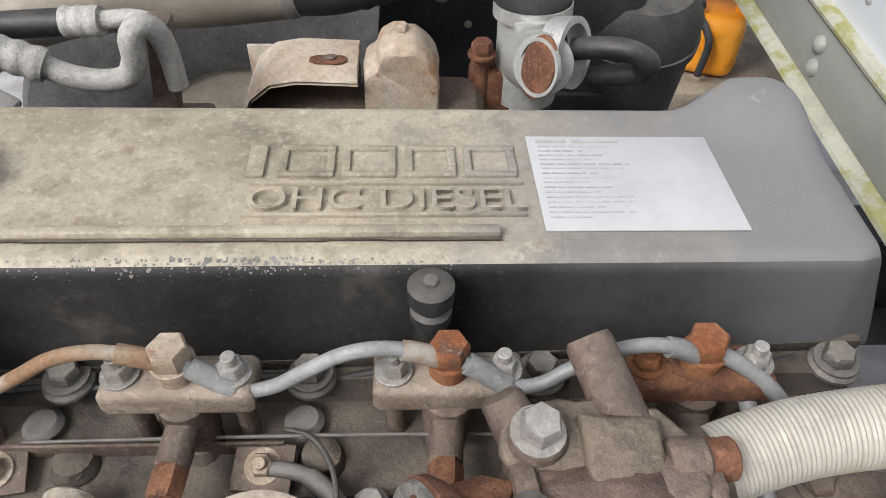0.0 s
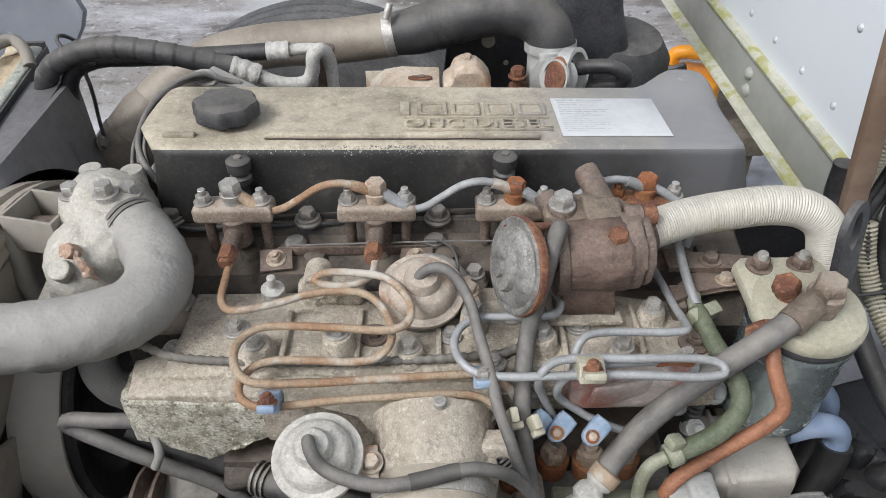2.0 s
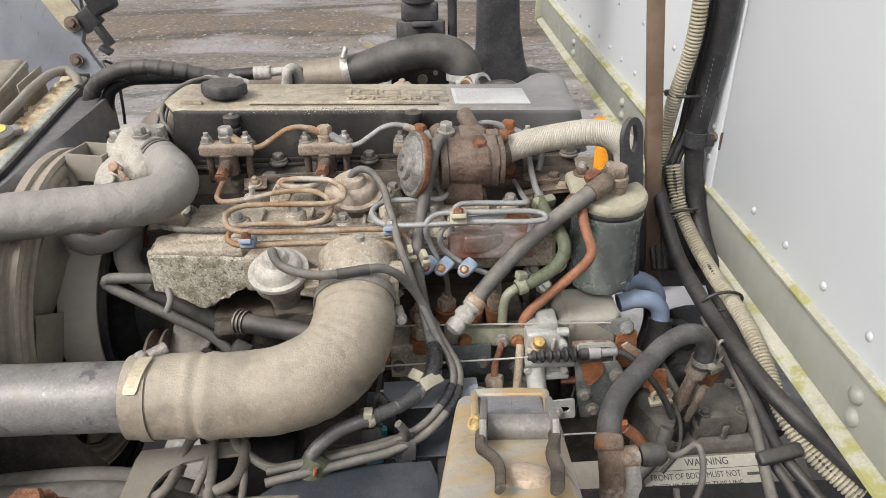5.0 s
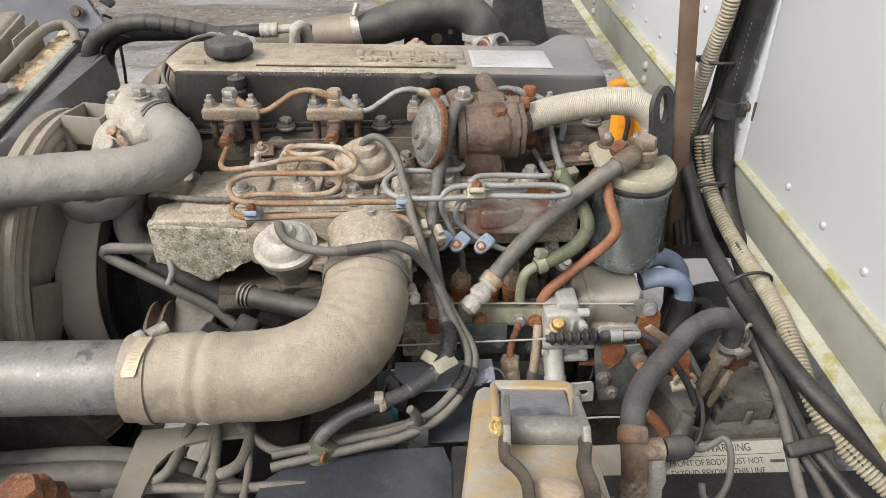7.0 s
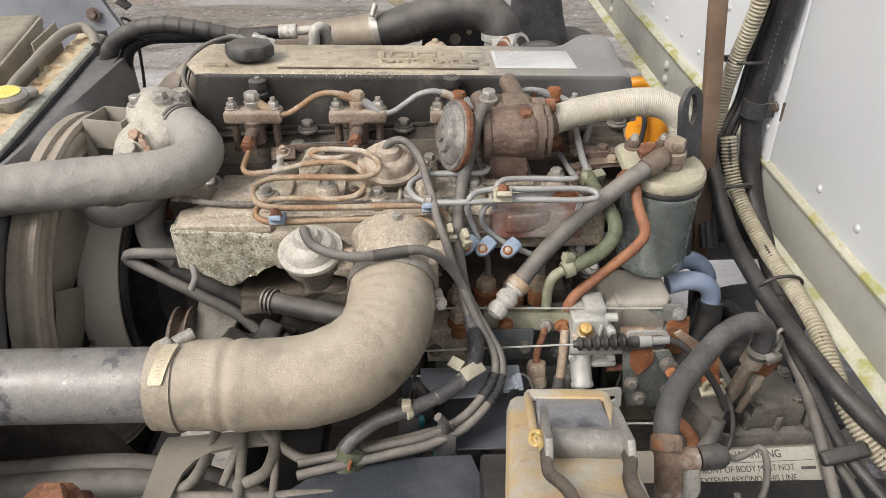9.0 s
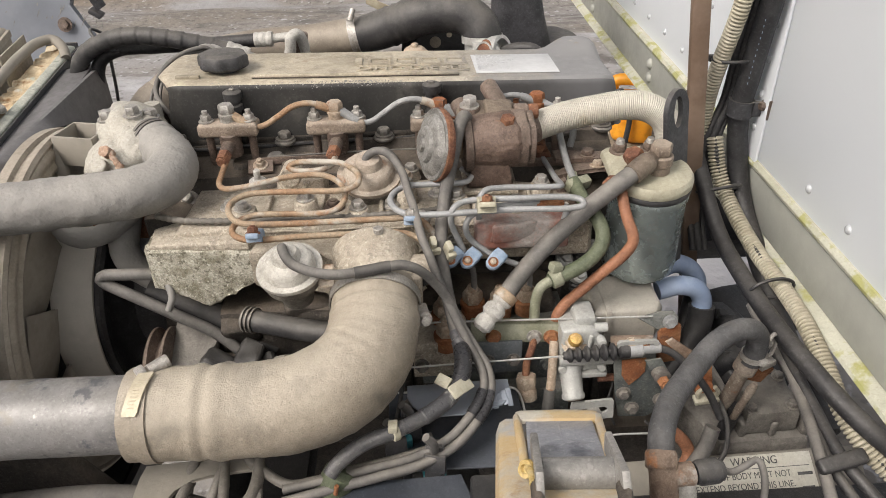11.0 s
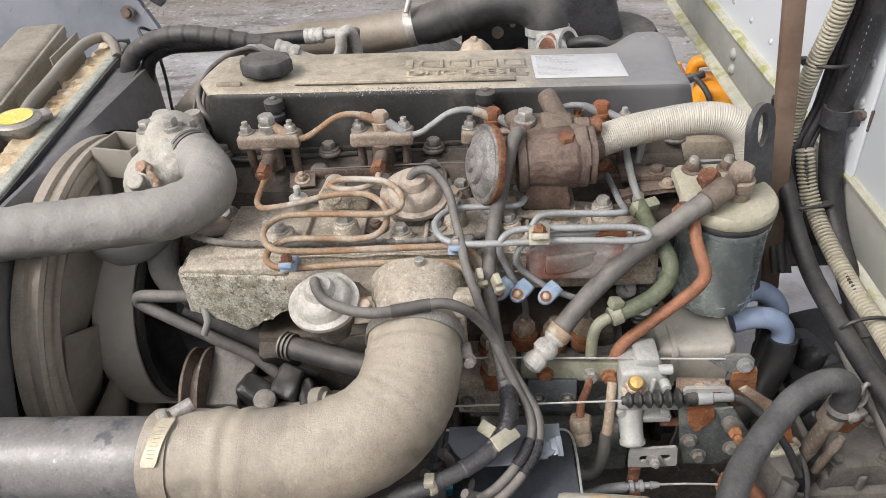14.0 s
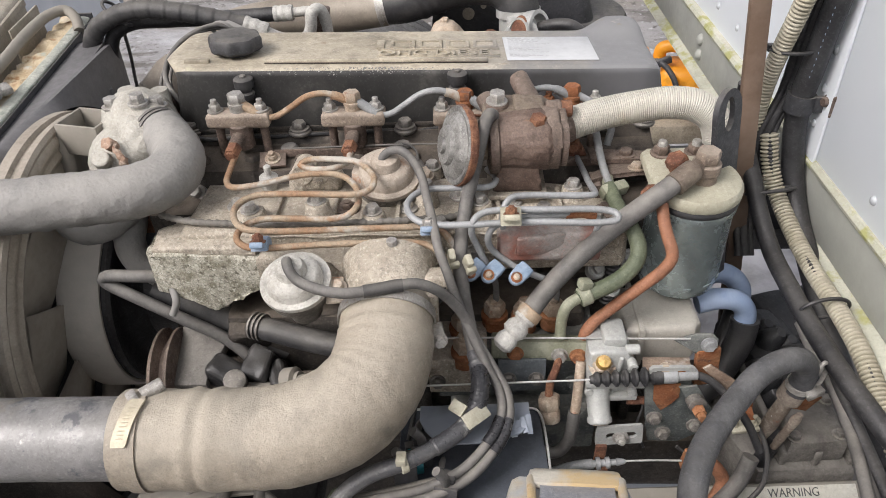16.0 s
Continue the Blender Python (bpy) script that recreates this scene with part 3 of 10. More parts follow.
M_DRUM = material("pale_dusty_drum", (0.44, 0.415, 0.365), (0.52, 0.49, 0.435), 0.65, 0, 8, 0.15, 200, [((0.36, 0.335, 0.29), 0.10, 12)], None, None, (0.3, 0.7), 0.1, 0.08)
M_CAN_DARK = material("grimy_can_case", (0.13, 0.118, 0.10), (0.24, 0.222, 0.195), 0.55, 0.1, 26, 0.6, 300, [((0.33, 0.30, 0.26), 0.12, 40), ((0.06, 0.05, 0.042), 0.2, 50)], grime=0.4, mottle=0.3)
M_CLAMP_TAN = material("tan_dusty_clamp", (0.20, 0.155, 0.12), (0.30, 0.245, 0.195), 0.62, 0.1, 30, 0.5, 350, [((0.125, 0.09, 0.07), 0.2, 50), ((0.25, 0.115, 0.055), 0.12, 46)], ((0.38, 0.33, 0.27), 0.45), grime=0.35, mottle=0.3)
M_FIT_CRUST = material("crusted_pale_rust", (0.36, 0.235, 0.165), (0.46, 0.36, 0.285), 0.85, 0, 60, 1.0, 220, [((0.24, 0.10, 0.055), 0.28, 120), ((0.54, 0.48, 0.42), 0.16, 150)], grime=0.3, mottle=0.3)
M_TIMBER = material("weathered_timber", (0.20, 0.165, 0.12), (0.29, 0.25, 0.19), 0.8, 0, 14, 0.4, 200, [((0.12, 0.095, 0.07), 0.15, 30)], grime=0.3, mottle=0.2)


# ---- the ground: slush and mud with wheel tracks ----
def ground_material():
    mt = bpy.data.materials.new("slushy_ground")
    mt.use_nodes = True
    nt = mt.node_tree
    nd, ln = nt.nodes, nt.links
    bs = nd["Principled BSDF"]
    tc = nd.new("ShaderNodeTexCoord")

    def tex(sc, stretch=(1, 1, 1), detail=6.0):
        mp = nd.new("ShaderNodeMapping")
        mp.inputs["Scale"].default_value = stretch
        ln.new(tc.outputs["Object"], mp.inputs[0])
        n = nd.new("ShaderNodeTexNoise")
        n.inputs["Scale"].default_value, n.inputs["Detail"].default_value = sc, detail
        ln.new(mp.outputs[0], n.inputs["Vector"])
        return n.outputs["Fac"]

    def ramp(src, a, b):
        r = nd.new("ShaderNodeMapRange")
        r.inputs[1].default_value, r.inputs[2].default_value = a, b
        ln.new(src, r.inputs[0])
        return r.outputs[0]

    def mix(f, a, b):
        m = nd.new("ShaderNodeMix")
        m.data_type = "RGBA"
        ln.new(f, m.inputs[0])
        for s, v in ((m.inputs[6], a), (m.inputs[7], b)):
            if isinstance(v, tuple):
                s.default_value = (*v, 1)
            else:
                ln.new(v, s)
        return m.outputs[2]

    c = mix(ramp(tex(1.1, (0.5, 1.3, 1)), 0.4, 0.62), (0.27, 0.265, 0.265), (0.19, 0.17, 0.145))
    sp = nd.new("ShaderNodeSeparateXYZ")
    ln.new(tc.outputs["Object"], sp.inputs[0])
    off = nd.new("ShaderNodeMath")
    off.operation = "MULTIPLY_ADD"
    off.inputs[1].default_value = 1.1
    ln.new(tex(0.9, (0.35, 1.2, 1), 3.0), off.inputs[0])
    ln.new(sp.outputs[1], off.inputs[2])

    def lane(y0, half):
        d = nd.new("ShaderNodeMath")
        d.operation = "SUBTRACT"
        ln.new(off.outputs[0], d.inputs[0])
        d.inputs[1].default_value = y0 + 0.55
        a = nd.new("ShaderNodeMath")
        a.operation = "ABSOLUTE"
        ln.new(d.outputs[0], a.inputs[0])
        return ramp(a.outputs[0], half * 1.25, half * 0.7)

    c = mix(lane(5.9, 0.75), c, (0.17, 0.135, 0.10))
    c = mix(lane(5.45, 0.10), c, (0.085, 0.07, 0.055))
    c = mix(lane(6.6, 0.10), c, (0.10, 0.083, 0.066))
    c = mix(ramp(tex(7, (0.6, 1.4, 1)), 0.50, 0.66), c, (0.12, 0.11, 0.10))
    c = mix(ramp(tex(30), 0.56, 0.70), c, (0.09, 0.082, 0.075))
    c = mix(ramp(tex(24), 0.60, 0.72), c, (0.42, 0.42, 0.43))
    c = mix(ramp(tex(1.9, (0.5, 1.0, 1)), 0.57, 0.66), c, mix(ramp(off.outputs[0], 5.0, 3.4), (0.27, 0.265, 0.265), (0.46, 0.46, 0.48)))
    c = mix(ramp(off.outputs[0], 3.0, 2.3), c, mix(ramp(off.outputs[0], 1.9, 1.2), mix(ramp(tex(5.0), 0.45, 0.6), (0.52, 0.52, 0.54), (0.30, 0.29, 0.285)), c))
    ln.new(c, bs.inputs["Base Color"])
    bs.inputs["Roughness"].default_value = 0.7
    bp = nd.new("ShaderNodeBump")
    bp.inputs["Strength"].default_value, bp.inputs["Distance"].default_value = 0.6, 0.03
    ln.new(tex(14), bp.inputs["Height"])
    ln.new(bp.outputs[0], bs.inputs["Normal"])
    return mt


bm = B()
# the sheet is fine near the truck and coarse far off, with two worn wheel tracks along x
xs = [-600, -60, -20] + [-12 + 0.4 * i for i in range(61)] + [20, 60, 600]
ys = [-600, -60, -12, -5] + [-3 + 0.22 * i for i in range(70)] + [16, 24, 60, 600]


def ground_height(x, y):
    near = max(0.0, 1 - max(abs(x) / 13, abs(y - 5) / 9))
    h = 0.05 * noise.noise(Vector((x * 0.5, y * 1.4, 0))) + 0.02 * noise.noise(Vector((x * 2.1, y * 3.3, 4)))
    for c in (5.2, 7.1):
        h -= 0.07 * math.exp(-((y - c - 0.04 * x) / 0.22) ** 2)
    if y < 2.2:
        h *= 0.35
    return GROUND + near * h


grid = [[bm.verts.new((x, y, ground_height(x, y))) for x in xs] for y in ys]
for r0, r1 in zip(grid, grid[1:]):
    for i in range(len(xs) - 1):
        bm.faces.new((r0[i], r0[i + 1], r1[i + 1], r1[i]))
solo("ground", bm, ground_material(), "slushy muddy yard ground with wheel tracks", "ground", kind="structure", angle=180)


# ---- the cargo body: riveted panels over a rail ----
def wall_at(y, z=0.0):
    """A place on the outer face of the body's front, y along it, z above the rail's top edge."""
    return Vector((0.445 - 0.02 * y, y, 1.116 + 0.03 * y + z))


Y0, Y1 = -1.2, 1.62
along = (wall_at(Y1) - wall_at(Y0)).normalized()
# the local frame: x towards the engine, y along the wall, z up
nrm = Vector((-along.y, along.x, 0)).normalized()
body_m = Matrix.Translation(wall_at(0)) @ Matrix((nrm, along, along.cross(nrm))).transposed().to_4x4()
body = thing("cargo_body", wall_at(0.2), "white panelled truck cargo body with a mossy cream lower rail", "cargo body")
SEAM = 0.241
bm = B()
box(bm, (0.03, Y1 - SEAM, 2.2), body_m @ pose(-0.017, (Y1 + SEAM) / 2, 1.09), 0.002)
part("panel", bm, M_PANEL, body, "white painted body panel")
bm = B()
box(bm, (0.03, SEAM - Y0, 2.2), body_m @ pose(-0.011, (Y0 + SEAM) / 2, 1.09), 0.002)
part("panel", bm, M_PANEL, body, "white painted body panel")
bm = B()
box(bm, (0.004, 0.046, 2.2), body_m @ pose(0.0065, SEAM + 0.004, 1.09), 0.001)
part("seam_strip", bm, M_PANEL, body)
# the rail: an upper flange with a lip, an upright web and a lower lip
bm = B()
sec = [(-0.03, 0.004), (0.007, -0.005), (0.0105, -0.010), (0.0095, -0.0145), (0.003, -0.015), (0.001, -0.02), (0.000, -0.086), (0.017, -0.092), (0.019, -0.096), (0.016, -0.099), (-0.002, -0.096), (-0.03, -0.08)]
prism(bm, sec, Y1 - Y0, body_m @ Matrix(((1, 0, 0, 0), (0, 0, 1, Y0), (0, 1, 0, 0), (0, 0, 0, 1))), 0.0015, 1)
part("rail", bm, M_RAIL, body, "cream painted steel rail with moss")
bm = B()
box(bm, (0.003, Y1 - Y0 - 0.01, 0.064), body_m @ pose(0.0024, (Y0 + Y1) / 2, -0.053), 0.0005)
part("rail_web", bm, M_RAIL_FACE, body)
bm = B()
box(bm, (0.010, 0.010, 0.14), body_m @ pose(0.018, Y1 + 0.005, -0.04), 0.002)
box(bm, (0.04, 0.006, 0.095), body_m @ pose(0.0, Y1 + 0.002, -0.049), 0.001)
part("rail_end", bm, M_RAIL, body)
bm = B()
lathe(bm, [(0.0056, 0), (0.0054, 0.001), (0.0042, 0.0028), (0.0018, 0.0037), (0, 0.0039)], Matrix(), 14)
rivet_me = finish(bm, "rivet", M_RIVET)
bm = B()
lathe(bm, [(0.0105, 0), (0.0103, 0.002), (0.008, 0.0055), (0.004, 0.0075), (0, 0.008)], Matrix(), 16)
big_rivet_me = finish(bm, "rail_rivet", M_RAIL_FACE)


def stud_on_body(me, name, x, y, z):
    ob = new(name, me)
    ob.parent = body
    ob.matrix_parent_inverse = Matrix.Translation(-body.location)
    ob.matrix_basis = at(body_m @ Vector((x, y, z)), nrm)


for i in range(13):
    stud_on_body(rivet_me, "rivet", 0.0035, 0.094 - 0.0885 * i, 0.024)
for i in range(13):
    stud_on_body(rivet_me, "rivet", -0.0025, 0.37 + 0.095 * i, 0.03)
for i in range(16):
    stud_on_body(rivet_me, "rivet", 0.008, SEAM + 0.004, 0.035 + 0.0455 * i)
for i in range(7):
    stud_on_body(rivet_me, "rivet", -0.0025, 0.47 + 0.17 * i, 0.13 + 0.0 * i)
for y in (-0.183, 0.69, 1.15, -0.64):
    stud_on_body(big_rivet_me, "rail_rivet", 0.0038, y, -0.041)
    stud_on_body(big_rivet_me, "rail_rivet", 0.0038, y - 0.004, -0.067)

# the hollow behind and under the body: a dark chassis cross member and the frame rails
for name, y, x0, x1, z, lab in (("frame_rail", -0.19, -0.9, 0.9, 0.80, "black painted steel chassis rail, grimy"), ("frame_rail", 0.62, -0.9, 3.0, 0.83, "black painted steel chassis rail, grimy")):
    bm = B()
    box(bm, (x1 - x0, 0.006, 0.19), pose((x0 + x1) / 2, y, z), 0.001)
    box(bm, (x1 - x0, 0.06, 0.006), pose((x0 + x1) / 2, y + (0.03 if y < 0 else -0.03), z + 0.093), 0.001)
    box(bm, (x1 - x0, 0.06, 0.006), pose((x0 + x1) / 2, y + (0.03 if y < 0 else -0.03), z - 0.093), 0.001)
    solo(name, bm, M_CHASSIS, lab, "chassis rail", "chassis rails")
bm = B()
box(bm, (0.09, 0.86, 0.09), pose(0.74, 0.2, 0.745), 0.004)
rough(bm, 0.001, 60, 3)
solo("cross_member", bm, M_CHASSIS, "black grimy chassis cross member below the cargo body", "chassis part")
bm = B()
box(bm, (0.16, 0.80, 0.08), pose(-0.60, 0.215, 0.57), 0.006)
for y in (-0.172, 0.602):
    box(bm, (0.06, 0.038, 0.26), pose(-0.60, y, 0.68), 0.004)
solo("front_cross_member", bm, M_CHASSIS, "black chassis cross member under the radiator", "chassis part")
gb = thing("gearbox", (0.36, 0.03, 0.72), "dusty grey-brown cast gearbox housing behind the engine", "gearbox")
bm = B()
prism(bm, [(0.33, -0.050), (0.44, -0.045), (0.46, 0.06), (0.42, 0.14), (0.33, 0.14), (0.30, 0.03)], 0.16, pose(0, 0, 0.72), 0.012)
rough(bm, 0.002, 40, 2)
part("housing", bm, M_GEARBOX, gb)
for x in (0.325, 0.362, 0.402):
    bm = B()
    box(bm, (0.009, 0.14, 0.030), pose(x + 0.03, 0.03, 0.888, 3, 0, 4), 0.003, 3)
    part("rib", bm, M_GEARBOX, gb)
bm = B()
prism(bm, [(0.360, -0.040), (0.425, -0.036), (0.430, 0.030), (0.375, 0.035)], 0.035, pose(0, 0, 0.880), 0.006)
part("side_cover", bm, M_GEARBOX, gb, "cast side cover")
for x, y in ((0.368, -0.031), (0.418, -0.028), (0.422, 0.022), (0.380, 0.027)):
    bm = B()
    bolt(bm, pose(x, y, 0.915), 0.006, 0.006, 1.4)
    part("bolt", bm, M_BOLT_DARK, gb)
bm = B()
box(bm, (0.13, 0.09, 0.10), pose(0.462, 0.205, 0.852, 8, 6, 20), 0.014, 3)
box(bm, (0.05, 0.14, 0.05), pose(0.452, 0.155, 0.82, 0, 0, 8), 0.008)
rough(bm, 0.005, 30, 4)
part("rear_support", bm, M_CHASSIS, gb, "black rough cast support")
bm = B()
box(bm, (0.30, 0.10, 0.10), pose(0.20, 0.10, 0.76), 0.02)
rough(bm, 0.002, 40, 2)
part("input_case", bm, M_IRON, gb)

# ---- the front wheel on the far side ----
wheel = thing("front_axle", (-0.31, 0.215, GROUND), "black front axle with a worn grooved truck tyre", "axle")
WR = 0.41
bm = B()
prof = [(0.20, -0.07), (0.24, -0.09), (0.34, -0.105), (0.395, -0.098), (WR - 0.003, -0.085)]
for k in range(4):
    y0 = -0.08 + 0.04 * k
    prof += [(WR, y0 + 0.004), (WR, y0 + 0.034), (WR - 0.010, y0 + 0.036), (WR - 0.010, y0 + 0.041)]
prof = prof[:-2] + [(WR - 0.003, 0.085), (0.395, 0.098), (0.34, 0.105), (0.24, 0.09), (0.20, 0.07)]
lathe_open(bm, prof, at((-0.31, 1.17, GROUND + WR), (0, 1, 0)), 96)
part("tyre", bm, M_TYRE, wheel)
bm = B()
lathe(bm, [(0.19, -0.06), (0.205, -0.06), (0.205, 0.065), (0.19, 0.065), (0.16, 0.02), (0.06, 0.0), (0, 0.0)], at((-0.31, 1.17, GROUND + WR), (0, 1, 0)), 40)
part("rim", bm, M_TANK, wheel)
bm = B()
box(bm, (0.08, 1.15, 0.09), pose(-0.31, 0.53, GROUND + WR), 0.01)
part("axle_beam", bm, M_CHASSIS, wheel)
for y in (-0.165, 0.595):
    bm = B()
    box(bm, (0.09, 0.055, 0.705 - GROUND - WR - 0.03), pose(-0.31, y, (0.705 + GROUND + WR + 0.03) / 2), 0.004)
    part("spring_block", bm, M_CHASSIS, wheel)

# ---- the cab, tipped forward: the edge of its floor shows beside the radiator ----
cab = thing("tilted_cab", (-1.0, 0.9, 1.1), "blue-grey scratched sheet of the tilted cab's underside", "truck cab")
bm = B()
prism(bm, [(-1.6, 0.02), (-1.6, 1.1), (-1.15, 1.0), (-0.90, 0.62), (-0.80, 0.40), (-0.795, 0.315), (-0.810, 0.285), (-0.765, 0.215), (-0.755, 0.195), (-0.765, 0.165), (-0.86, 0.02)], 0.02, Matrix(((1, 0, 0, 0), (0, 0.25, 1, 1.04), (0, 1, -0.25, 0.86), (0, 0, 0, 1))), 0.002)
part("floor_sheet", bm, M_CABIN, cab)
bm = B()
prism(bm, [(-0.98, 0.50), (-0.90, 0.52), (-0.845, 0.42), (-0.803, 0.360), (-0.797, 0.335), (-0.806, 0.313), (-0.824, 0.306), (-0.842, 0.316), (-0.90, 0.40)], 0.006, Matrix(((1, 0, 0, 0), (0, 0.25, 1, 1.034), (0, 1, -0.25, 0.86), (0, 0, 0, 1))), 0.001)
part("bracket", bm, M_CREAM, cab, "cream painted bracket plate")
bm = B()
box(bm, (0.06, 0.05, 0.16), pose(-0.765, 1.13, 1.285, 0, -22, 0), 0.012, 3)
box(bm, (0.05, 0.03, 0.05), pose(-0.785, 1.13, 1.195, 0, -35, 0), 0.004)
box(bm, (0.016, 0.03, 0.055), pose(-0.757, 1.13, 1.155, 0, -28, 0), 0.003)
box(bm, (0.030, 0.03, 0.012), pose(-0.760, 1.13, 1.120, 0, 35, 0), 0.003)
part("latch", bm, M_BLACK_PLASTIC, cab, "black latch block")
bm = B()
bolt(bm, at((-0.819, 1.108, 1.189), (0, -1, 0.25)), 0.012, 0.008)
part("rusty_bolt", bm, M_IRON_BROWN, cab)
bm = B()
bolt(bm, at((-0.822, 1.092, 1.105), (0, -1, 0.25)), 0.011, 0.007)
part("rusty_bolt", bm, M_IRON_BROWN, cab)
bm = B()
rnd = random.Random(11)
for i in range(70):
    p = Vector((-0.74 - 0.45 * rnd.random(), 0, 0))
    h = 0.24 + (abs(p.x) - 0.74) * 0.9 * rnd.random()
    m = Matrix(((1, 0, 0, 0), (0, 0.25, 1, 1.0395), (0, 1, -0.25, 0.86), (0, 0, 0, 1))) @ Matrix.Translation((p.x, h, -0.0003)) @ Matrix.Rotation(radians(rnd.gauss(62, 14)), 4, "Z")
    l, w = rnd.uniform(0.003, 0.014), rnd.uniform(0.0006, 0.0016)
    bm.faces.new([bm.verts.new(m @ Vector(q)) for q in ((-l, 0, 0), (0, -w, 0), (l, 0, 0), (0, w, 0))])
scr = part("scratches", bm, M_SCUFF, cab, "pale scratches in the paint")
tagged(scr, kind="stuff")

# ---- radiator and fan ----
radiator = thing("radiator", (-0.62, 0.15, 0.62), "dusty radiator with a corroded core and a worn top tank", "radiator")
RT = 1.172


def rad_m(x, y, z=0.0):
    """Along the radiator's top: y runs along it from its middle."""
    return Matrix.Translation((-0.572, 0.14, RT)) @ Matrix.Rotation(radians(2.8), 4, "Z") @ Matrix.Rotation(radians(3.5), 4, "X") @ pose(x, y, z)


bm = B()
NU, NV = 220, 14
grid = []
for i in range(NU + 1):
    yy = -0.435 + 0.87 * i / NU
    row = []
    for j in range(NV + 1):
        s = j / NV
        xx = -0.034 + 0.052 * s
        edge = min(1.0, 6 * s, 6 * (1 - s))
        mid = max(0.0, 1 - (s / 0.74) ** 4)
        wv = 0.55 + 0.9 * noise.noise(Vector((3.0, yy * 24, 1.0)))
        wave = 0.5 + 0.5 * math.cos(math.tau * yy / 0.031 + 5 * noise.noise(Vector((xx * 20, yy * 18, 5.0))) + 0.7 * math.sin(9 * yy))
        lump = noise.noise(Vector((xx * 50, yy * 50, 3.0))) * 0.0022 + noise.noise(Vector((xx * 160, yy * 160, 8.0))) * 0.0011
        row.append(bm.verts.new(rad_m(xx, yy, -0.020 + 0.026 * ease(edge) * (1 - 0.18 * (1 - wave) * mid * wv) + 0.0035 * wave * mid * wv + (lump * 2.2 if mid > 0.02 else 0)).translation))
    grid.append(row)
for r0, r1 in zip(grid, grid[1:]):
    for j in range(NV):
        bm.faces.new((r0[j], r0[j + 1], r1[j + 1], r1[j]))
box(bm, (0.046, 0.866, 0.03), rad_m(-0.008, 0.0, -0.034), 0.002)
part("top_tank", bm, M_CORE, radiator, "rust and verdigris stained tank")
bm = B()
box(bm, (0.015, 0.868, 0.012), rad_m(0.0115, 0.0, 0.0015) @ pose(0, 0, 0, 0, 14, 0), 0.003, 3)
rough(bm, 0.0011, 90, 5)
part("tank_edge", bm, M_CORE_EDGE, radiator, "verdigris and white crusted edge strip")
bm = B()
box(bm, (0.003, 0.88, 0.03), rad_m(0.021, 0.0, -0.012), 0.001)
box(bm, (0.05, 0.005, 0.06), rad_m(-0.004, 0.439, -0.02), 0.001)
part("side_frame", bm, M_BLACK_PLASTIC, radiator)
bm = B()
box(bm, (0.05, 0.84, 0.55), pose(-0.60, 0.13, 0.875), 0.002)
part("core", bm, M_BLACK_PLASTIC, radiator)
bm = B()
for i in range(116):
    box(bm, (0.004, 0.84, 0.0022), pose(-0.5735, 0.13, 0.61 + 0.0047 * i, 0, 0, 0))
fins = part("fin_pack", bm, M_BLACK_PLASTIC, radiator)
tagged(fins, kind="stuff")
bm = B()
box(bm, (0.075, 0.48, 0.11), rad_m(-0.112, 0.245, -0.026) @ pose(0, 0, 0, 0, 0, 6), 0.012, 3)
box(bm, (0.006, 0.47, 0.012), rad_m(-0.074, 0.245, 0.018) @ pose(0, 0, 0, 0, 0, 6), 0.002)
part("expansion_tank", bm, M_TANK, radiator, "dusty brown plastic tank")
bm = B()
box(bm, (0.003, 0.10, 0.05), rad_m(-0.055, 0.38, 0.005), 0.001)
part("tank_tab", bm, M_TANK, radiator)
bm = B()
tube(bm, [(-0.606, 0.295, 1.196), (-0.612, 0.33, 1.203), (-0.617, 0.40, 1.209), (-0.622, 0.48, 1.216), (-0.614, 0.535, 1.222), (-0.598, 0.552, 1.222), (-0.580, 0.540, 1.213), (-0.570, 0.52, 1.200)], 0.0078, 14)
part("overflow_hose", bm, M_SHROUD, radiator, "grey rubber overflow hose")
capm = at((-0.606, 0.288, 1.181), (0.05, -0.05, 1))
bm = B()
lathe(bm, [(0.022, 0), (0.024, 0.004), (0.024, 0.014), (0.030, 0.015), (0.031, 0.023), (0.027, 0.026), (0.0, 0.027)], capm, 32)
for s in (-1, 1):
    box(bm, (0.016, 0.024, 0.010), capm @ pose(s * 0.034, 0, 0.018), 0.003)
rcap = part("radiator_cap", bm, M_STEEL, radiator, "metal pressure cap with a yellow sticker")
bm = B()
cyl(bm, 0.022, 0.0012, capm @ Matrix.Translation((0, 0, 0.0265)), 28)
part("sticker", bm, M_YELLOW, rcap)

bm = B()
box(bm, (0.050, 0.80, 0.004), rad_m(0.044, -0.04, -0.004) @ pose(0, 0, 0, 0, -8, 0), 0.001)
part("top_sheet", bm, M_PANEL_GREY, radiator, "grey sheet flange beside the tank")
shroud = thing("fan_shroud", (-0.5, 0.18, 0.62), "dusty grey-brown round fan shroud", "fan shroud")
FC = (0.19, 0.964)
bm = B()
fm = at((-0.461, *FC), (-1, 0, 0))
lathe_open(bm, [(0.198, 0.002), (0.203, 0.0), (0.208, 0.0025), (0.211, 0.0025), (0.215, 0.0), (0.222, 0.0), (0.226, 0.003), (0.231, 0.001), (0.236, 0.004), (0.235, 0.012), (0.230, 0.014), (0.230, 0.020), (0.235, 0.022), (0.235, 0.034), (0.231, 0.037), (0.222, 0.037), (0.222, 0.008), (0.198, 0.006)], fm, 96)
part("ring", bm, M_RING, shroud, "brown dusty ring")
bm = B()
OC, OR = (0.22, 0.900), 0.286
n = 72
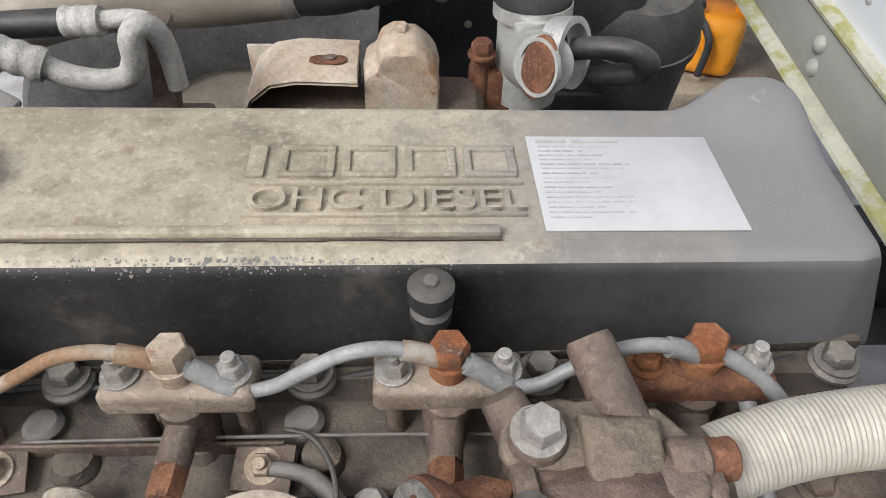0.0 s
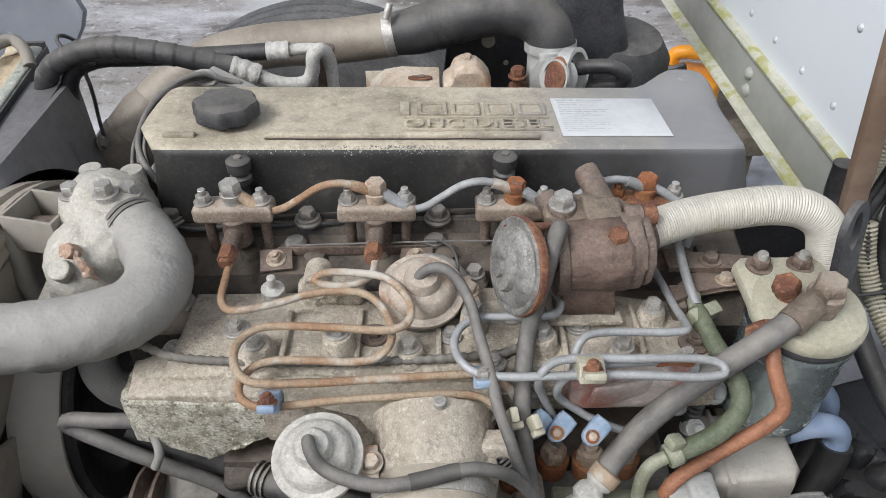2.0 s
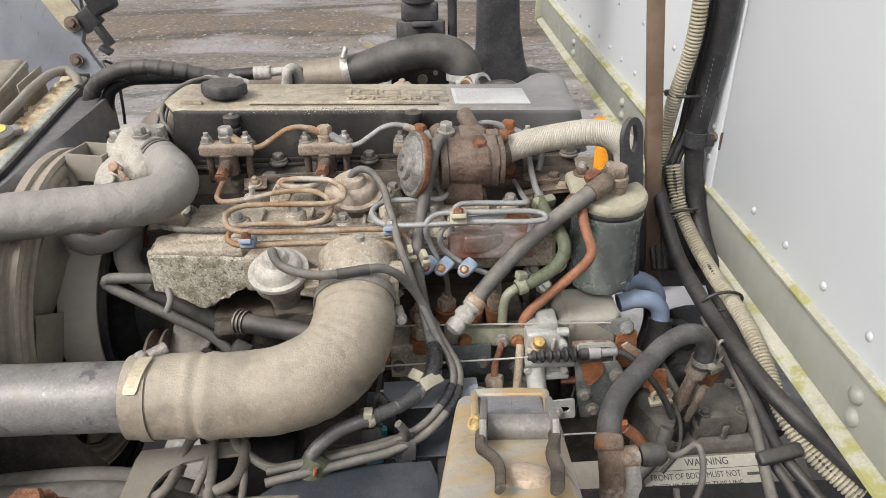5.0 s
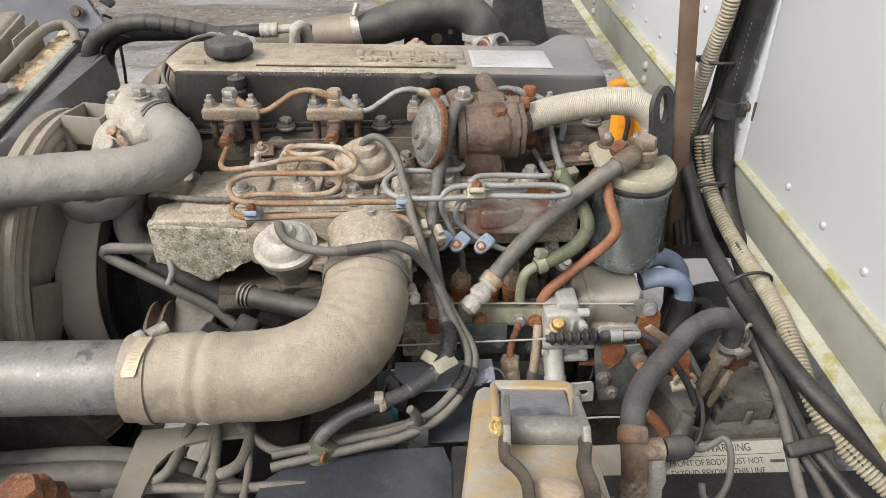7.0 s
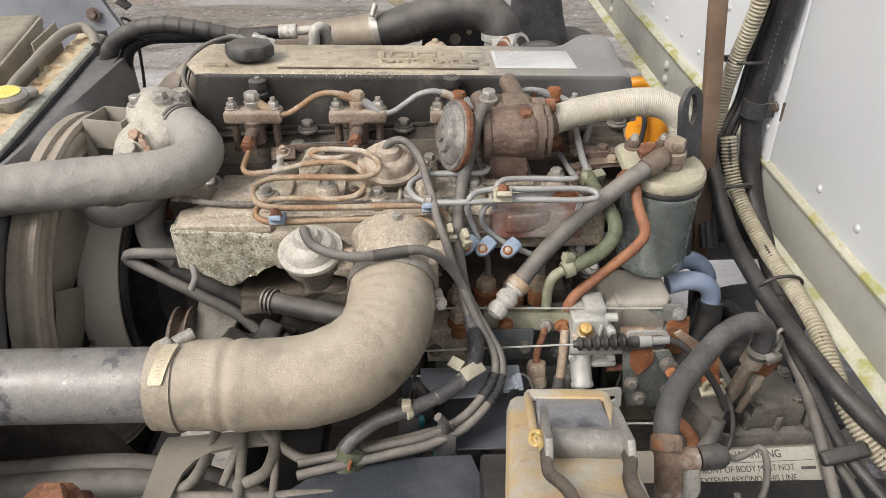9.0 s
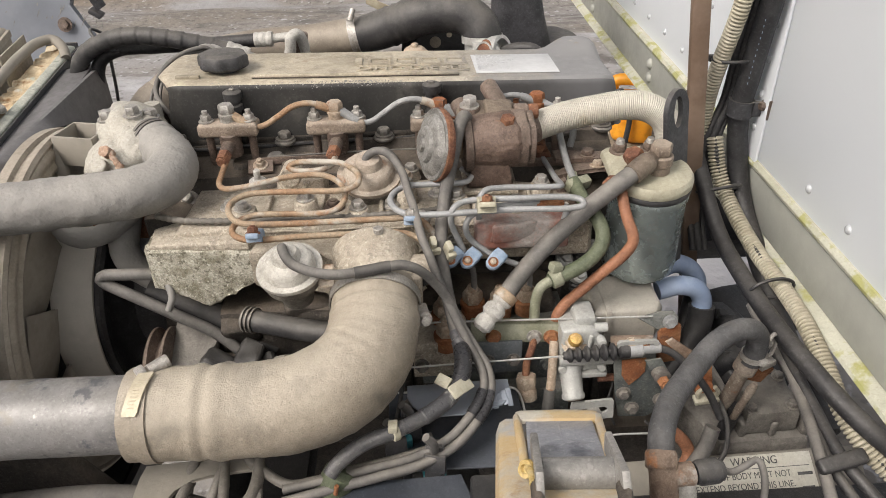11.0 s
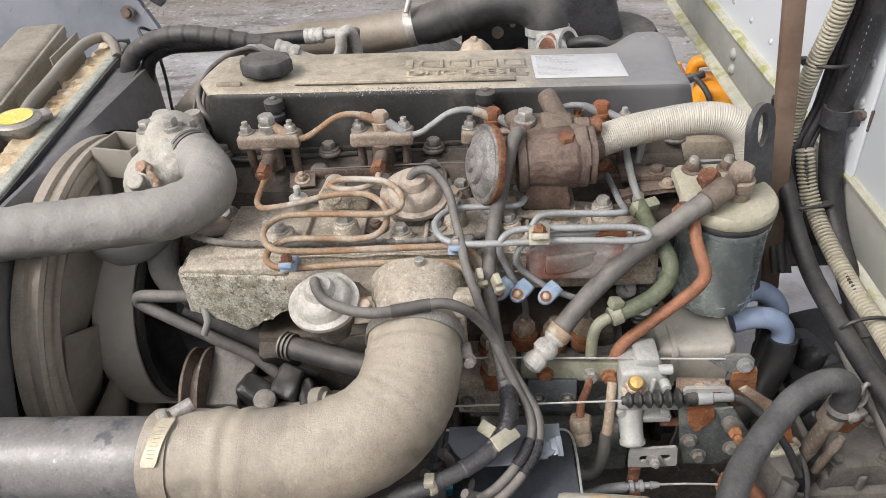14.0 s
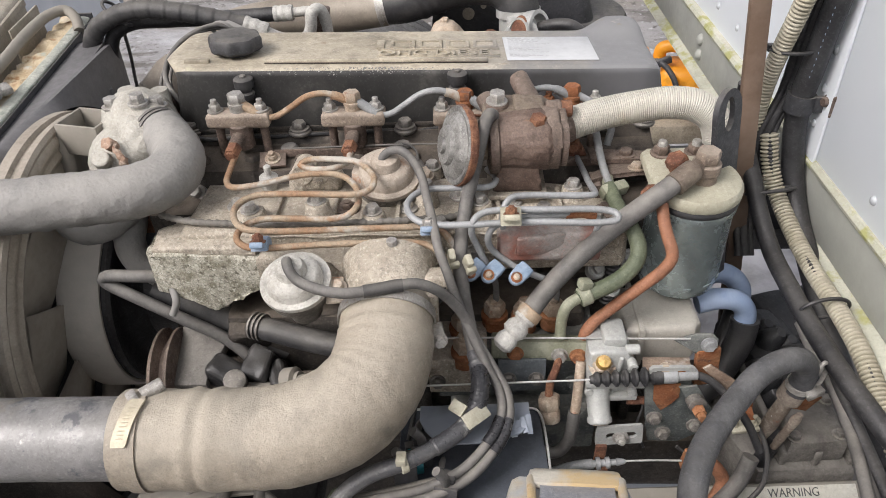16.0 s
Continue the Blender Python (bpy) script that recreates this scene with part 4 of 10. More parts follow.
inner = [(OC[0] + OR * math.cos(a), OC[1] + OR * math.sin(a)) for a in (i * math.tau / n for i in range(n))]
outer = []
for y, z in inner:
    dy, dz = y - OC[0], z - OC[1]
    k = min(0.29 / max(1e-6, dy) if dy > 0 else 0.515 / max(1e-6, -dy), 0.292 / max(1e-6, dz) if dz > 0 else 0.385 / max(1e-6, -dz))
    k = max(k, 1.02)
    outer.append((OC[0] + dy * k, OC[1] + dz * k))
a = [bm.verts.new((-0.500, y, z)) for y, z in inner]
b = [bm.verts.new((-0.512, y, z)) for y, z in outer]
c = [bm.verts.new((-0.512, y, z)) for y, z in inner]
d = [bm.verts.new((-0.518, y, z)) for y, z in outer]
for i in range(n):
    j = (i + 1) % n
    bm.faces.new((a[i], a[j], b[j], b[i]))
    bm.faces.new((c[j], c[i], d[i], d[j]))
    bm.faces.new((a[j], a[i], c[i], c[j]))
    bm.faces.new((b[i], b[j], d[j], d[i]))
part("housing", bm, M_PANEL_GREY, shroud, "dark grey sheet housing")
bm = B()
prism(bm, [(-0.505, 0.425), (-0.585, 0.570), (-0.585, 0.574), (-0.500, 0.429)], 0.49, pose(0, 0, 0.655), 0.001)
part("side_sheet", bm, M_PANEL_GREY, shroud)
for y, z in ((0.235, 1.170), (0.50, 1.10)):
    bm = B()
    bolt(bm, at((-0.503, y, z), (1, 0, 0.2)), 0.008, 0.006, 1.4)
    part("screw", bm, M_BOLT_DARK, shroud)

fan = thing("cooling_fan", (-0.44, *FC), "dusty grey radiator fan with broad blades", "fan")
HC = (0.205, 0.962)
bm = B()
lathe(bm, [(0.0, -0.005), (0.129, -0.004), (0.130, 0.002), (0.126, 0.006), (0.118, 0.004), (0.100, 0.0), (0.090, 0.004), (0.072, 0.022), (0.070, 0.045), (0.06, 0.062), (0.03, 0.076), (0.0, 0.077)], at((-0.418, *HC), (1, 0, 0)), 64)
part("clutch", bm, M_RUBBER_BLACK, fan, "black fan clutch")
bm = B()
lathe_open(bm, [(0.130, -0.010), (0.134, -0.010), (0.1365, -0.014), (0.1365, -0.052), (0.132, -0.062), (0.120, -0.066), (0.115, -0.060), (0.128, -0.050)], at((-0.412, *HC), (1, 0, 0)), 72)
part("hub_drum", bm, M_DRUM, fan, "dusty pale hub drum")
for i in range(10):
    bm = B()
    m = Matrix.Translation((-0.480, *FC)) @ Matrix.Rotation(i * math.tau / 10 + 0.2, 4, "X")
    for off in (0.0, 0.004):
        vv = []
        for k in range(7):
            r = 0.118 + 0.076 * k / 6
            half, tw = 0.050 + 0.030 * k / 6, radians(15 - 4 * k / 6)
            vv.append([bm.verts.new(m @ Vector((s * half * math.sin(tw) + 0.006 * (1 - s * s) + off, s * half * math.cos(tw), math.sqrt(r * r - (s * half * math.cos(tw)) ** 2 * 0.8)))) for s in (-1, -0.5, 0, 0.5, 1)])
        for r0, r1 in zip(vv, vv[1:]):
            for j in range(4):
                bm.faces.new((r0[j], r0[j + 1], r1[j + 1], r1[j]))
    part("blade", bm, M_FAN_BLADE, fan)

# ---- engine: block, head, valve cover ----
bm = B()
box(bm, (0.58, 0.32, 0.30), pose(-0.045, 0.26, 0.90), 0.01)
box(bm, (0.10, 0.12, 0.16), pose(-0.32, 0.20, 0.98), 0.01)

box(bm, (0.40, 0.10, 0.10), pose(-0.06, 0.09, 0.99), 0.012)
rough(bm, 0.002, 50, 3)
block = thing("engine_block", (-0.045, 0.24, 0.55), "dark grimy cast iron engine block", "engine block")
part("casting", bm, M_IRON, block)
for y, d in ((0.51, 0.24), (-0.03, 0.30)):
    bm = B()
    box(bm, (0.07, d, 0.05), pose(-0.21, y, 0.79), 0.006)
    part("mount_arm", bm, M_CHASSIS, block, "black engine mount arm")
# an unseen pan, added to stop light coming up from the ground
bm = B()
box(bm, (0.50, 0.24, 0.22), pose(-0.045, 0.24, 0.65), 0.03)
part("oil_pan", bm, M_IRON, block)
bm = B()
box(bm, (0.09, 0.812, 0.06), pose(0.0, 0.215, 0.78), 0.01)
part("mount", bm, M_CHASSIS, block)
for i in range(9):
    bm = B()
    box(bm, (0.012, 0.02, 0.22), pose(-0.30 + 0.064 * i, 0.095, 0.92), 0.004)
    part("rib", bm, M_IRON, block)

head = thing("cylinder_head", (-0.04, 0.2, 1.05), "grimy dark cast iron cylinder head with a bolted ledge", "cylinder head")
bm = B()
prism(bm, [(0.115, 1.05), (0.40, 1.05), (0.40, 1.170), (0.222, 1.172), (0.216, 1.160), (0.166, 1.153), (0.157, 1.134), (0.115, 1.128)], 0.575, Matrix(((0, 0, 1, -0.345), (1, 0, 0, 0), (0, 1, 0, 0), (0, 0, 0, 1))), 0.004)
for i in range(9):
    lathe(bm, [(0.013, 0), (0.010, 0.006), (0.005, 0.007)], at((-0.30 + 0.062 * i, 0.185 + 0.010 * (i % 2), 1.155)), 14)
rough(bm, 0.0012, 70, 3)
part("casting", bm, M_IRON, head)
for x in (-0.322, -0.196, -0.062, 0.075):
    bm = B()
    cyl(bm, 0.0105, 0.010, at((x, 0.203, 1.156)), 20, 0.003)
    part("core_plug", bm, M_HOSE_GREY, head)

COVER_TOP = 1.240


def cover_z(x, y):
    return COVER_TOP - 0.03 * x - 0.03 * (y - 0.245)


cover = thing("valve_cover", (-0.05, 0.31, 1.17), "weathered tan and grey cast valve cover with raised letters", "valve cover")
# the casting stands a little askew to the bay: y grows by SKEW along x
SKEW = 0.027


X0, X1 = -0.341, 0.241
stations = [X0 + 0.014 * (1 - math.cos(k * math.pi / 16)) for k in range(9)] + [-0.32 + 0.01 * k for k in range(1, 54)] + [X1 - 0.020 * (1 - math.sin(k * math.pi / 16)) for k in range(9)]
bm = B()
rings = []
for x in stations:
    e = max(0.0, X0 + 0.014 - x) / 0.014
    g = max(0.0, x - X1 + 0.020) / 0.020
    drop = 0.010 * (1 - math.sqrt(max(0.0, 1 - e * e))) + 0.016 * (1 - math.sqrt(max(0.0, 1 - g * g)))
    yf = 0.2432 + SKEW * x + drop
    yb = 0.3825 + SKEW * x - drop + 0.020 * ease((x - 0.155) / 0.05)
    if x < -0.31:
        yf += 0.0
    rise = 0.013 * ease((x - 0.160) / 0.045)
    prof = []
    zt = lambda y: cover_z(x, y) - 0.55 * drop + rise * ease((y - 0.335) / 0.05)
    prof.append((yf - 0.012, 1.170))
    prof.append((yf - 0.010, 1.182))
    for k in range(7):
        a = k * math.pi / 12
        prof.append((yf - 0.002 + 0.010 * (1 - math.cos(a)), zt(yf) - 0.010 * (1 - math.sin(a))))
    for k in range(1, 14):
        y = yf + 0.008 + (yb - yf - 0.018) * k / 14
        prof.append((y, zt(y)))
    for k in range(7):
        a = math.pi / 2 - k * math.pi / 12
        prof.append((yb - 0.010 + 0.010 * math.cos(a), zt(yb) - 0.010 * (1 - math.sin(a))))
    prof.append((yb + 0.012, 1.170))
    lean = 0.012 if x > 0.235 else (-0.012 if x < -0.338 else 0.0)
    end = ease((-0.285 - x) / 0.05)
    rings.append([bm.verts.new((x + lean * max(0.0, (1.235 - z)) / 0.06 + end * (0.026 * max(0.0, 1 - (y - 0.225) / 0.055) - 0.006 * math.sin(math.pi * min(1.0, max(0.0, (y - 0.23) / 0.14)))), y, z)) for y, z in prof])
for a, b in zip(rings, rings[1:]):
    for i in range(len(a) - 1):
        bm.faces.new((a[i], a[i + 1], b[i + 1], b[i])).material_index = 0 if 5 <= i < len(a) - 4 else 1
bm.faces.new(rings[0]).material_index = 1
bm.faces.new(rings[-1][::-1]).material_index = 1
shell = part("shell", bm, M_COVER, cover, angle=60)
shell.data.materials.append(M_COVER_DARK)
bm = B()
box(bm, (0.575, 0.158, 0.010), pose(-0.047, 0.309, 1.174, 0, 0, 1.5), 0.003)
part("flange", bm, M_IRON, cover)


def on_cover(x, y, up=0.0):
    return Matrix.Translation((x, y, cover_z(x, y) + up)) @ Matrix.Rotation(math.atan(-0.03), 4, "X") @ Matrix.Rotation(math.atan(0.03), 4, "Y")


def on_top(x, y, up=0.0):
    """On the cover's own axes."""
    return on_cover(x, y + SKEW * x, up) @ Matrix.Rotation(SKEW, 4, "Z")


bm = B()
rnd = random.Random(5)
for i in range(380):
    x = -0.10 + rnd.gauss(0, 0.035) * (1 + i % 3) + 0.006 * math.sin(40 * i)
    if not -0.30 < x < 0.02:
        continue
    u = abs(rnd.gauss(0, 0.30))
    yf, zf = 0.2432 + SKEW * x, cover_z(x, 0.243)
    a = math.pi / 2 * (0.75 - u)
    s = rnd.uniform(0.0002, 0.0010) * (1.3 - min(1, u)) * (1.7 if i % 9 == 0 else 1)
    if a > 0:
        c = Vector((x, yf + 0.008 - 0.0102 * math.cos(a), zf - 0.010 + 0.0102 * math.sin(a)))
    else:
        c = Vector((x, yf - 0.0022 - 0.004 * u, zf - 0.010 - 0.012 * (u - 0.75)))
    n = Vector((0, -math.cos(max(a, 0)), math.sin(max(a, 0))))
    m = at(c, n, rnd.uniform(0, 360))
    ring = [bm.verts.new(m @ Vector((s * rnd.uniform(0.5, 1.2) * math.cos(k), s * rnd.uniform(0.4, 0.9) * math.sin(k), 0.00012))) for k in (j * math.tau / 7 for j in range(7))]
    bm.faces.new(ring)
flakes = part("flaked_paint", bm, M_SCUFF, cover, "pale flaked paint along the edge")
tagged(flakes, kind="stuff")
bm = B()
box(bm, (0.262, 0.007, 0.006), on_top(-0.091, 0.2625, 0.0022), 0.002)
part("rib", bm, M_COVER, cover)
# a dark strip that stands for dirt and for the rib's own shade
bm = B()
for k in range(9):
    box(bm, (0.0295, 0.0016 + 0.0005 * (k % 3), 0.0012), on_top(-0.2065 + 0.029 * k, 0.2583 - 0.0002 * (k % 2), 0.0012), 0.0004)
rough(bm, 0.0003, 200)
part("oily_dirt", bm, M_IRON, cover, "line of oily dirt and painted shade along the rib")
bm = B()
box(bm, (0.03, 0.008, 0.007), on_top(-0.302, 0.2655, 0.001), 0.002)
part("rib", bm, M_COVER, cover)
for y in (0.3025, 0.2765):
    bm = B()
    box(bm, (0.147, 0.0020, 0.003), on_top(-0.0185, y, 0.0008), 0.0005)
    part("raised_line", bm, M_COVER, cover)
# the maker's mark as five plain raised outlines
for i, (x0, w) in enumerate(((-0.0955, 0.0095), (-0.0785, 0.0305), (-0.0440, 0.0296), (-0.0095, 0.0285), (0.0235, 0.0295))):
    bm = B()
    ym, hh = 0.3220, 0.028
    if i == 0:
        box(bm, (w, hh, 0.003), on_top(x0 + w / 2, ym, 0.0006), 0.0008)
    else:
        for s in (-1, 1):
            box(bm, (w, 0.0045, 0.003), on_top(x0 + w / 2, ym + s * (hh / 2 - 0.00225), 0.0006), 0.0007)
            box(bm, (0.0045, hh - 0.0088, 0.003), on_top(x0 + w / 2 + s * (w / 2 - 0.00225), ym, 0.0006), 0.0007)
    part("raised_mark", bm, M_COVER, cover)
lettering("OHC DIESEL", 0.146, 0.0168, 0.0032, on_top(-0.0905, 0.2803, -0.0006), "raised_letters", M_COVER, cover)

decal = thing("engine_label", (0.114, 0.307, 1.234), "white printed engine data label, faded print", "label")
bm = B()
box(bm, (0.1085, 0.0820, 0.0008), on_top(0.1165, 0.3047, 0.0008), 0.0002)
part("paper", bm, M_LABEL, decal)
for row in range(17):
    bm = B()
    y = 0.3395 - 0.0041 * row
    if row == 0:
        box(bm, (0.018, 0.0026, 0.0003), on_top(0.0755, y + 0.0010, 0.0014))
        box(bm, (0.028, 0.0018, 0.0003), on_top(0.102, y + 0.0010, 0.0014))
    else:
        x, w = 0.0670, (0.03, 0.045, 0.024, 0.04, 0.03, 0.05, 0.046)[row % 7]
        while w > 0.002:
            k = random.uniform(0.003, 0.009)
            box(bm, (min(k, w), 0.0010, 0.0003), on_top(x + k / 2, y, 0.0014))
            x, w = x + k + 0.001, w - k - 0.001
            part("printed_word", bm, M_INK, decal)
            bm = B()
    if row == 0:
        part("printed_word", bm, M_INK, decal)

bm = B()
seg = 48
rings = []
for r, z in ((0.020, -0.004), (0.021, 0.004), (0.032, 0.005), (0.0355, 0.008), (0.0355, 0.018), (0.033, 0.0220), (0.026, 0.0238), (0.012, 0.0245)):
    ring = []
    for i in range(seg):
        a = i * math.tau / seg
        k = 0.87 + (0.045 * math.cos(8 * a) if r > 0.03 else 0)
        ring.append(bm.verts.new(on_cover(-0.263, 0.290) @ Vector((r * k * math.cos(a), r * k * math.sin(a), z))))
    rings.append(ring)
for a, b in zip(rings, rings[1:]):
    for i in range(seg):
        bm.faces.new((a[i], a[(i + 1) % seg], b[(i + 1) % seg], b[i]))
bm.faces.new(rings[-1])
bm.faces.new(rings[0][::-1])
solo("oil_filler_cap", bm, M_BLACK_PLASTIC, "dusty black plastic oil filler cap, scalloped rim", "oil cap")

for x in (-0.243, 0.004):
    g = thing("cover_stud", (x, 0.229, 1.19), "black rubber-bushed cover stud", "stud", "cover studs")
    bm = B()
    lathe(bm, [(0.0095, 1.178), (0.009, 1.205), (0.0075, 1.207), (0.0075, 1.215)], pose(x, 0.229, 0), 20)
    part("boss", bm, M_COVER_DARK, g)
    bm = B()
    lathe(bm, [(0.0085, 1.215), (0.0105, 1.216), (0.0105, 1.222), (0.008, 1.224), (0.008, 1.228), (0.0112, 1.229), (0.0115, 1.239), (0.009, 1.241), (0.004, 1.2412)], pose(x, 0.229, 0), 24)
    part("bush", bm, M_RUBBER, g)
    bm = B()
    hexa(bm, 0.004, 0.003, at((x, 0.229, 1.2405)))
    part("screw", bm, M_BOLT_DARK, g)
for x, y in ((-0.318, 0.226), (-0.185, 0.222), (-0.059, 0.222), (0.062, 0.222), (0.172, 0.222), (0.222, 0.226)):
    bm = B()
    cyl(bm, 0.0135, 0.008, at((x, y, 1.170)), 22, 0.003)
    bolt(bm, at((x, y, 1.177)), 0.0085, 0.008, 1.4)
    solo("cover_bolt", bm, M_BOLT_DARK, "dusty hexagon flange bolt on the valve cover", "bolt", "cover bolts")


# ---- injectors ----
def injector(x, y, z, body_mat, bolt_mat, label):
    t = thing("injector", (x, y, 1.14), label, "fuel injector", "injectors")
    bm = B()
    prism(bm, [(-0.036, -0.011), (-0.033, -0.013), (0.033, -0.013), (0.036, -0.011), (0.036, 0.010), (0.033, 0.012), (-0.033, 0.012), (-0.036, 0.010)], 0.018, pose(x, y, z - 0.032), 0.005, 4)
    rough(bm, 0.0005, 120)
    part("clamp", bm, body_mat, t)
    for s in (-1, 1):
        bm = B()
        bolt(bm, pose(x + s * 0.026, y - 0.001, z - 0.014), 0.0068, 0.007, 1.35, 0.007)
        part("nut", bm, M_STEEL if body_mat is not M_RUST or s > 0 else M_RUST_BRIGHT, t)
        bm = B()
        cyl(bm, 0.005, 0.05, pose(x + s * 0.026, y, z - 0.079), 12)
        part("stud", bm, M_IRON_BROWN, t)
    bm = B()
    cyl(bm, 0.0095, 0.012, pose(x, y, z - 0.018), 20)
    cyl(bm, 0.0105, 0.004, pose(x, y, z - 0.008), 20)
    hexa(bm, 0.0098, 0.011, pose(x, y, z - 0.004))
    part("banjo_bolt", bm, bolt_mat, t)
    bm = B()
    cyl(bm, 0.013, 0.03, pose(x, y - 0.004, z - 0.058), 20)
    a, b = Vector((x, y - 0.006, z - 0.040)), Vector((x - 0.002, 0.166, 1.184))
    d = (b - a)
    cyl(bm, 0.0082, d.length, at(a, d), 18)
    part("holder", bm, M_IRON_BROWN, t)
    bm = B()
    hexa(bm, 0.0086, 0.015, at(b, d))
    cyl(bm, 0.0055, 0.019, at(b, d), 14)
    part("inlet_nut", bm, M_RUST, t)


injector(-0.246, 0.199, 1.228, M_CLAMP_TAN, M_STEEL, "dusty brown diesel injector with a steel banjo bolt")
injector(-0.115, 0.200, 1.226, M_CLAMP_TAN, M_UNION, "dusty brown diesel injector with a rusty banjo bolt")
injector(0.012, 0.202, 1.223, M_CLAMP_TAN, M_RUST_BRIGHT, "rusty brown diesel injector with a rusty banjo bolt")
injector(0.132, 0.202, 1.226, M_RUST, M_RUST_BRIGHT, "orange rusted diesel injector with a rusted banjo bolt")

for x0, x1, mt, lab in ((-0.246, -0.115, M_RUST_PIPE, "rusty wavy leak-off pipe between injectors"), (-0.115, 0.012, M_SLEEVE, "grey wavy leak-off pipe between injectors"), (0.012, 0.132, M_ZINC, "silver wavy leak-off pipe between injectors")):
    t = thing("leak_off_pipe", (x0, 0.195, 1.2), lab, "fuel pipe", "leak-off pipes")
    bm = B()
    w = x1 - x0
    tube(bm, [(x0 + 0.006, 0.197, 1.222), (x0 + 0.016, 0.195, 1.216), (x0 + 0.031, 0.193, 1.207), (x0 + 0.044, 0.194, 1.208), (x0 + w * 0.46, 0.195, 1.2170), (x0 + w * 0.62, 0.196, 1.2300), (x0 + w * 0.76, 0.197, 1.2330), (x0 + w * 0.88, 0.198, 1.2285), (x1 - 0.004, 0.199, 1.221)], 0.0036, 12)
    part("pipe", bm, mt, t)
    bm = B()
    tube(bm, [(x0 + 0.008, 0.197, 1.221), (x0 + 0.018, 0.195, 1.2145), (x0 + 0.027, 0.193, 1.2085)], 0.0055, 12)
    part("sleeve", bm, M_RUST_PIPE if mt is M_RUST_PIPE else M_SLEEVE, t)
    bm = B()
    tube(bm, [(x1 - 0.17 * w, 0.1975, 1.2306), (x1 - 0.12 * w, 0.198, 1.2285), (x1 - 0.07 * w, 0.1985, 1.2250), (x1 - 0.035 * w, 0.199, 1.2220)], 0.0050, 12)
    part("sleeve", bm, M_RUST_PIPE if x1 < 0.1 else M_ZINC, t)
bm = B()
tube(bm, [(0.138, 0.20, 1.222), (0.15, 0.197, 1.216), (0.166, 0.19, 1.205), (0.176, 0.185, 1.19), (0.172, 0.178, 1.17)], 0.0042, 12)
solo("leak_off_pipe", bm, M_ZINC, "silver leak-off pipe beside the rusted injector", "fuel pipe", "leak-off pipes")


# ---- intake manifold ----
manifold = thing("intake_manifold", (-0.06, 0.07, 1.07), "dusty cast aluminium intake manifold with bolted bosses", "intake manifold")
bm = B()
prism(bm, [(-0.288, 0.050), (0.172, 0.050), (0.178, 0.060), (0.172, 0.128), (0.03, 0.150), (-0.282, 0.152)], 0.055, pose(0, 0, 1.092), 0.008, 3)
prism(bm, [(-0.205, 0.030), (-0.12, 0.026), (-0.105, 0.005), (-0.10, -0.018), (-0.030, -0.018), (-0.022, 0.02), (-0.012, 0.04), (-0.012, 0.08), (-0.205, 0.08)], 0.052, pose(0, 0, 1.080), 0.009, 3)
rough(bm, 0.0018, 45, 3)
part("runner_box", bm, M_ALU, manifold)
bm = B()
prism(bm, [(-0.318, 1.134), (-0.200, 1.130), (-0.197, 1.088), (-0.232, 1.078), (-0.247, 1.062), (-0.259, 1.055), (-0.272, 1.060), (-0.286, 1.080), (-0.318, 1.084)], 0.050, Matrix(((1, 0, 0, 0), (0, 0, 1, 0.032), (0, 1, 0, 0), (0, 0, 0, 1))), 0.005, 3)
rough(bm, 0.0028, 120, 5)
part("end_housing", bm, M_ALU_CRUST, manifold, "white crusted aluminium end housing")
bm = B()
prism(bm, [(-0.312, 0.036), (-0.205, 0.034), (-0.19, 0.055), (-0.20, 0.082), (-0.30, 0.086), (-0.316, 0.07)], 0.012, pose(0, 0, 1.128), 0.004, 3)
rough(bm, 0.002, 60, 3)
part("end_lid", bm, M_ALU, manifold)
bm = B()
box(bm, (0.105, 0.03, 0.036), pose(0.095, 0.047, 1.133), 0.006, 3)
box(bm, (0.050, 0.006, 0.026), pose(0.085, 0.031, 1.140, 12, 0, 10), 0.003)
rough(bm, 0.0015, 60, 3)
part("red_stained_box", bm, M_REDBROWN, manifold, "red-brown stained casting")
for x, y, z, r, h in ((-0.143, 0.073, 1.147, 0.013, 0.022), (-0.213, 0.070, 1.147, 0.015, 0.014), (-0.085, 0.066, 1.147, 0.012, 0.012), (-0.026, 0.158, 1.147, 0.010, 0.010), (0.025, 0.075, 1.147, 0.013, 0.016), (0.125, 0.105, 1.147, 0.011, 0.014), (-0.172, 0.142, 1.130, 0.014, 0.034), (-0.03, 0.098, 1.147, 0.011, 0.02), (0.09, 0.062, 1.147, 0.010, 0.012)):
    bm = B()
    lathe(bm, [(r * 1.25, 0), (r * 1.1, h * 0.35), (r, h * 0.9), (r * 0.9, h)], pose(x, y, z), 20)
    boss = part("boss", bm, M_ALU, manifold)
    bm = B()
    bolt(bm, pose(x, y, z + h), 0.0072, 0.007, 1.35)
    part("boss_bolt", bm, M_STEEL, boss)
bm = B()
box(bm, (0.05, 0.024, 0.020), pose(-0.150, 0.140, 1.156, 0, 0, -4), 0.006, 3)
cyl(bm, 0.0125, 0.034, at((-0.168, 0.162, 1.164), (0, -1, 0.1)), 20)
part("lug", bm, M_ALU, manifold)
for x, y, z in ((-0.292, 0.165, 1.114), (-0.288, 0.112, 1.105), (-0.306, 0.085, 1.105)):
    bm = B()
    cyl(bm, 0.011, 0.026, at((x, y, z), (-0.2, -0.6, 0.8)), 18)
    bolt(bm, at((x - 0.005, y - 0.0155, z + 0.0205), (-0.2, -0.6, 0.8)), 0.0075, 0.007, 1.4)
    part("corner_bolt", bm, M_STEEL, manifold)
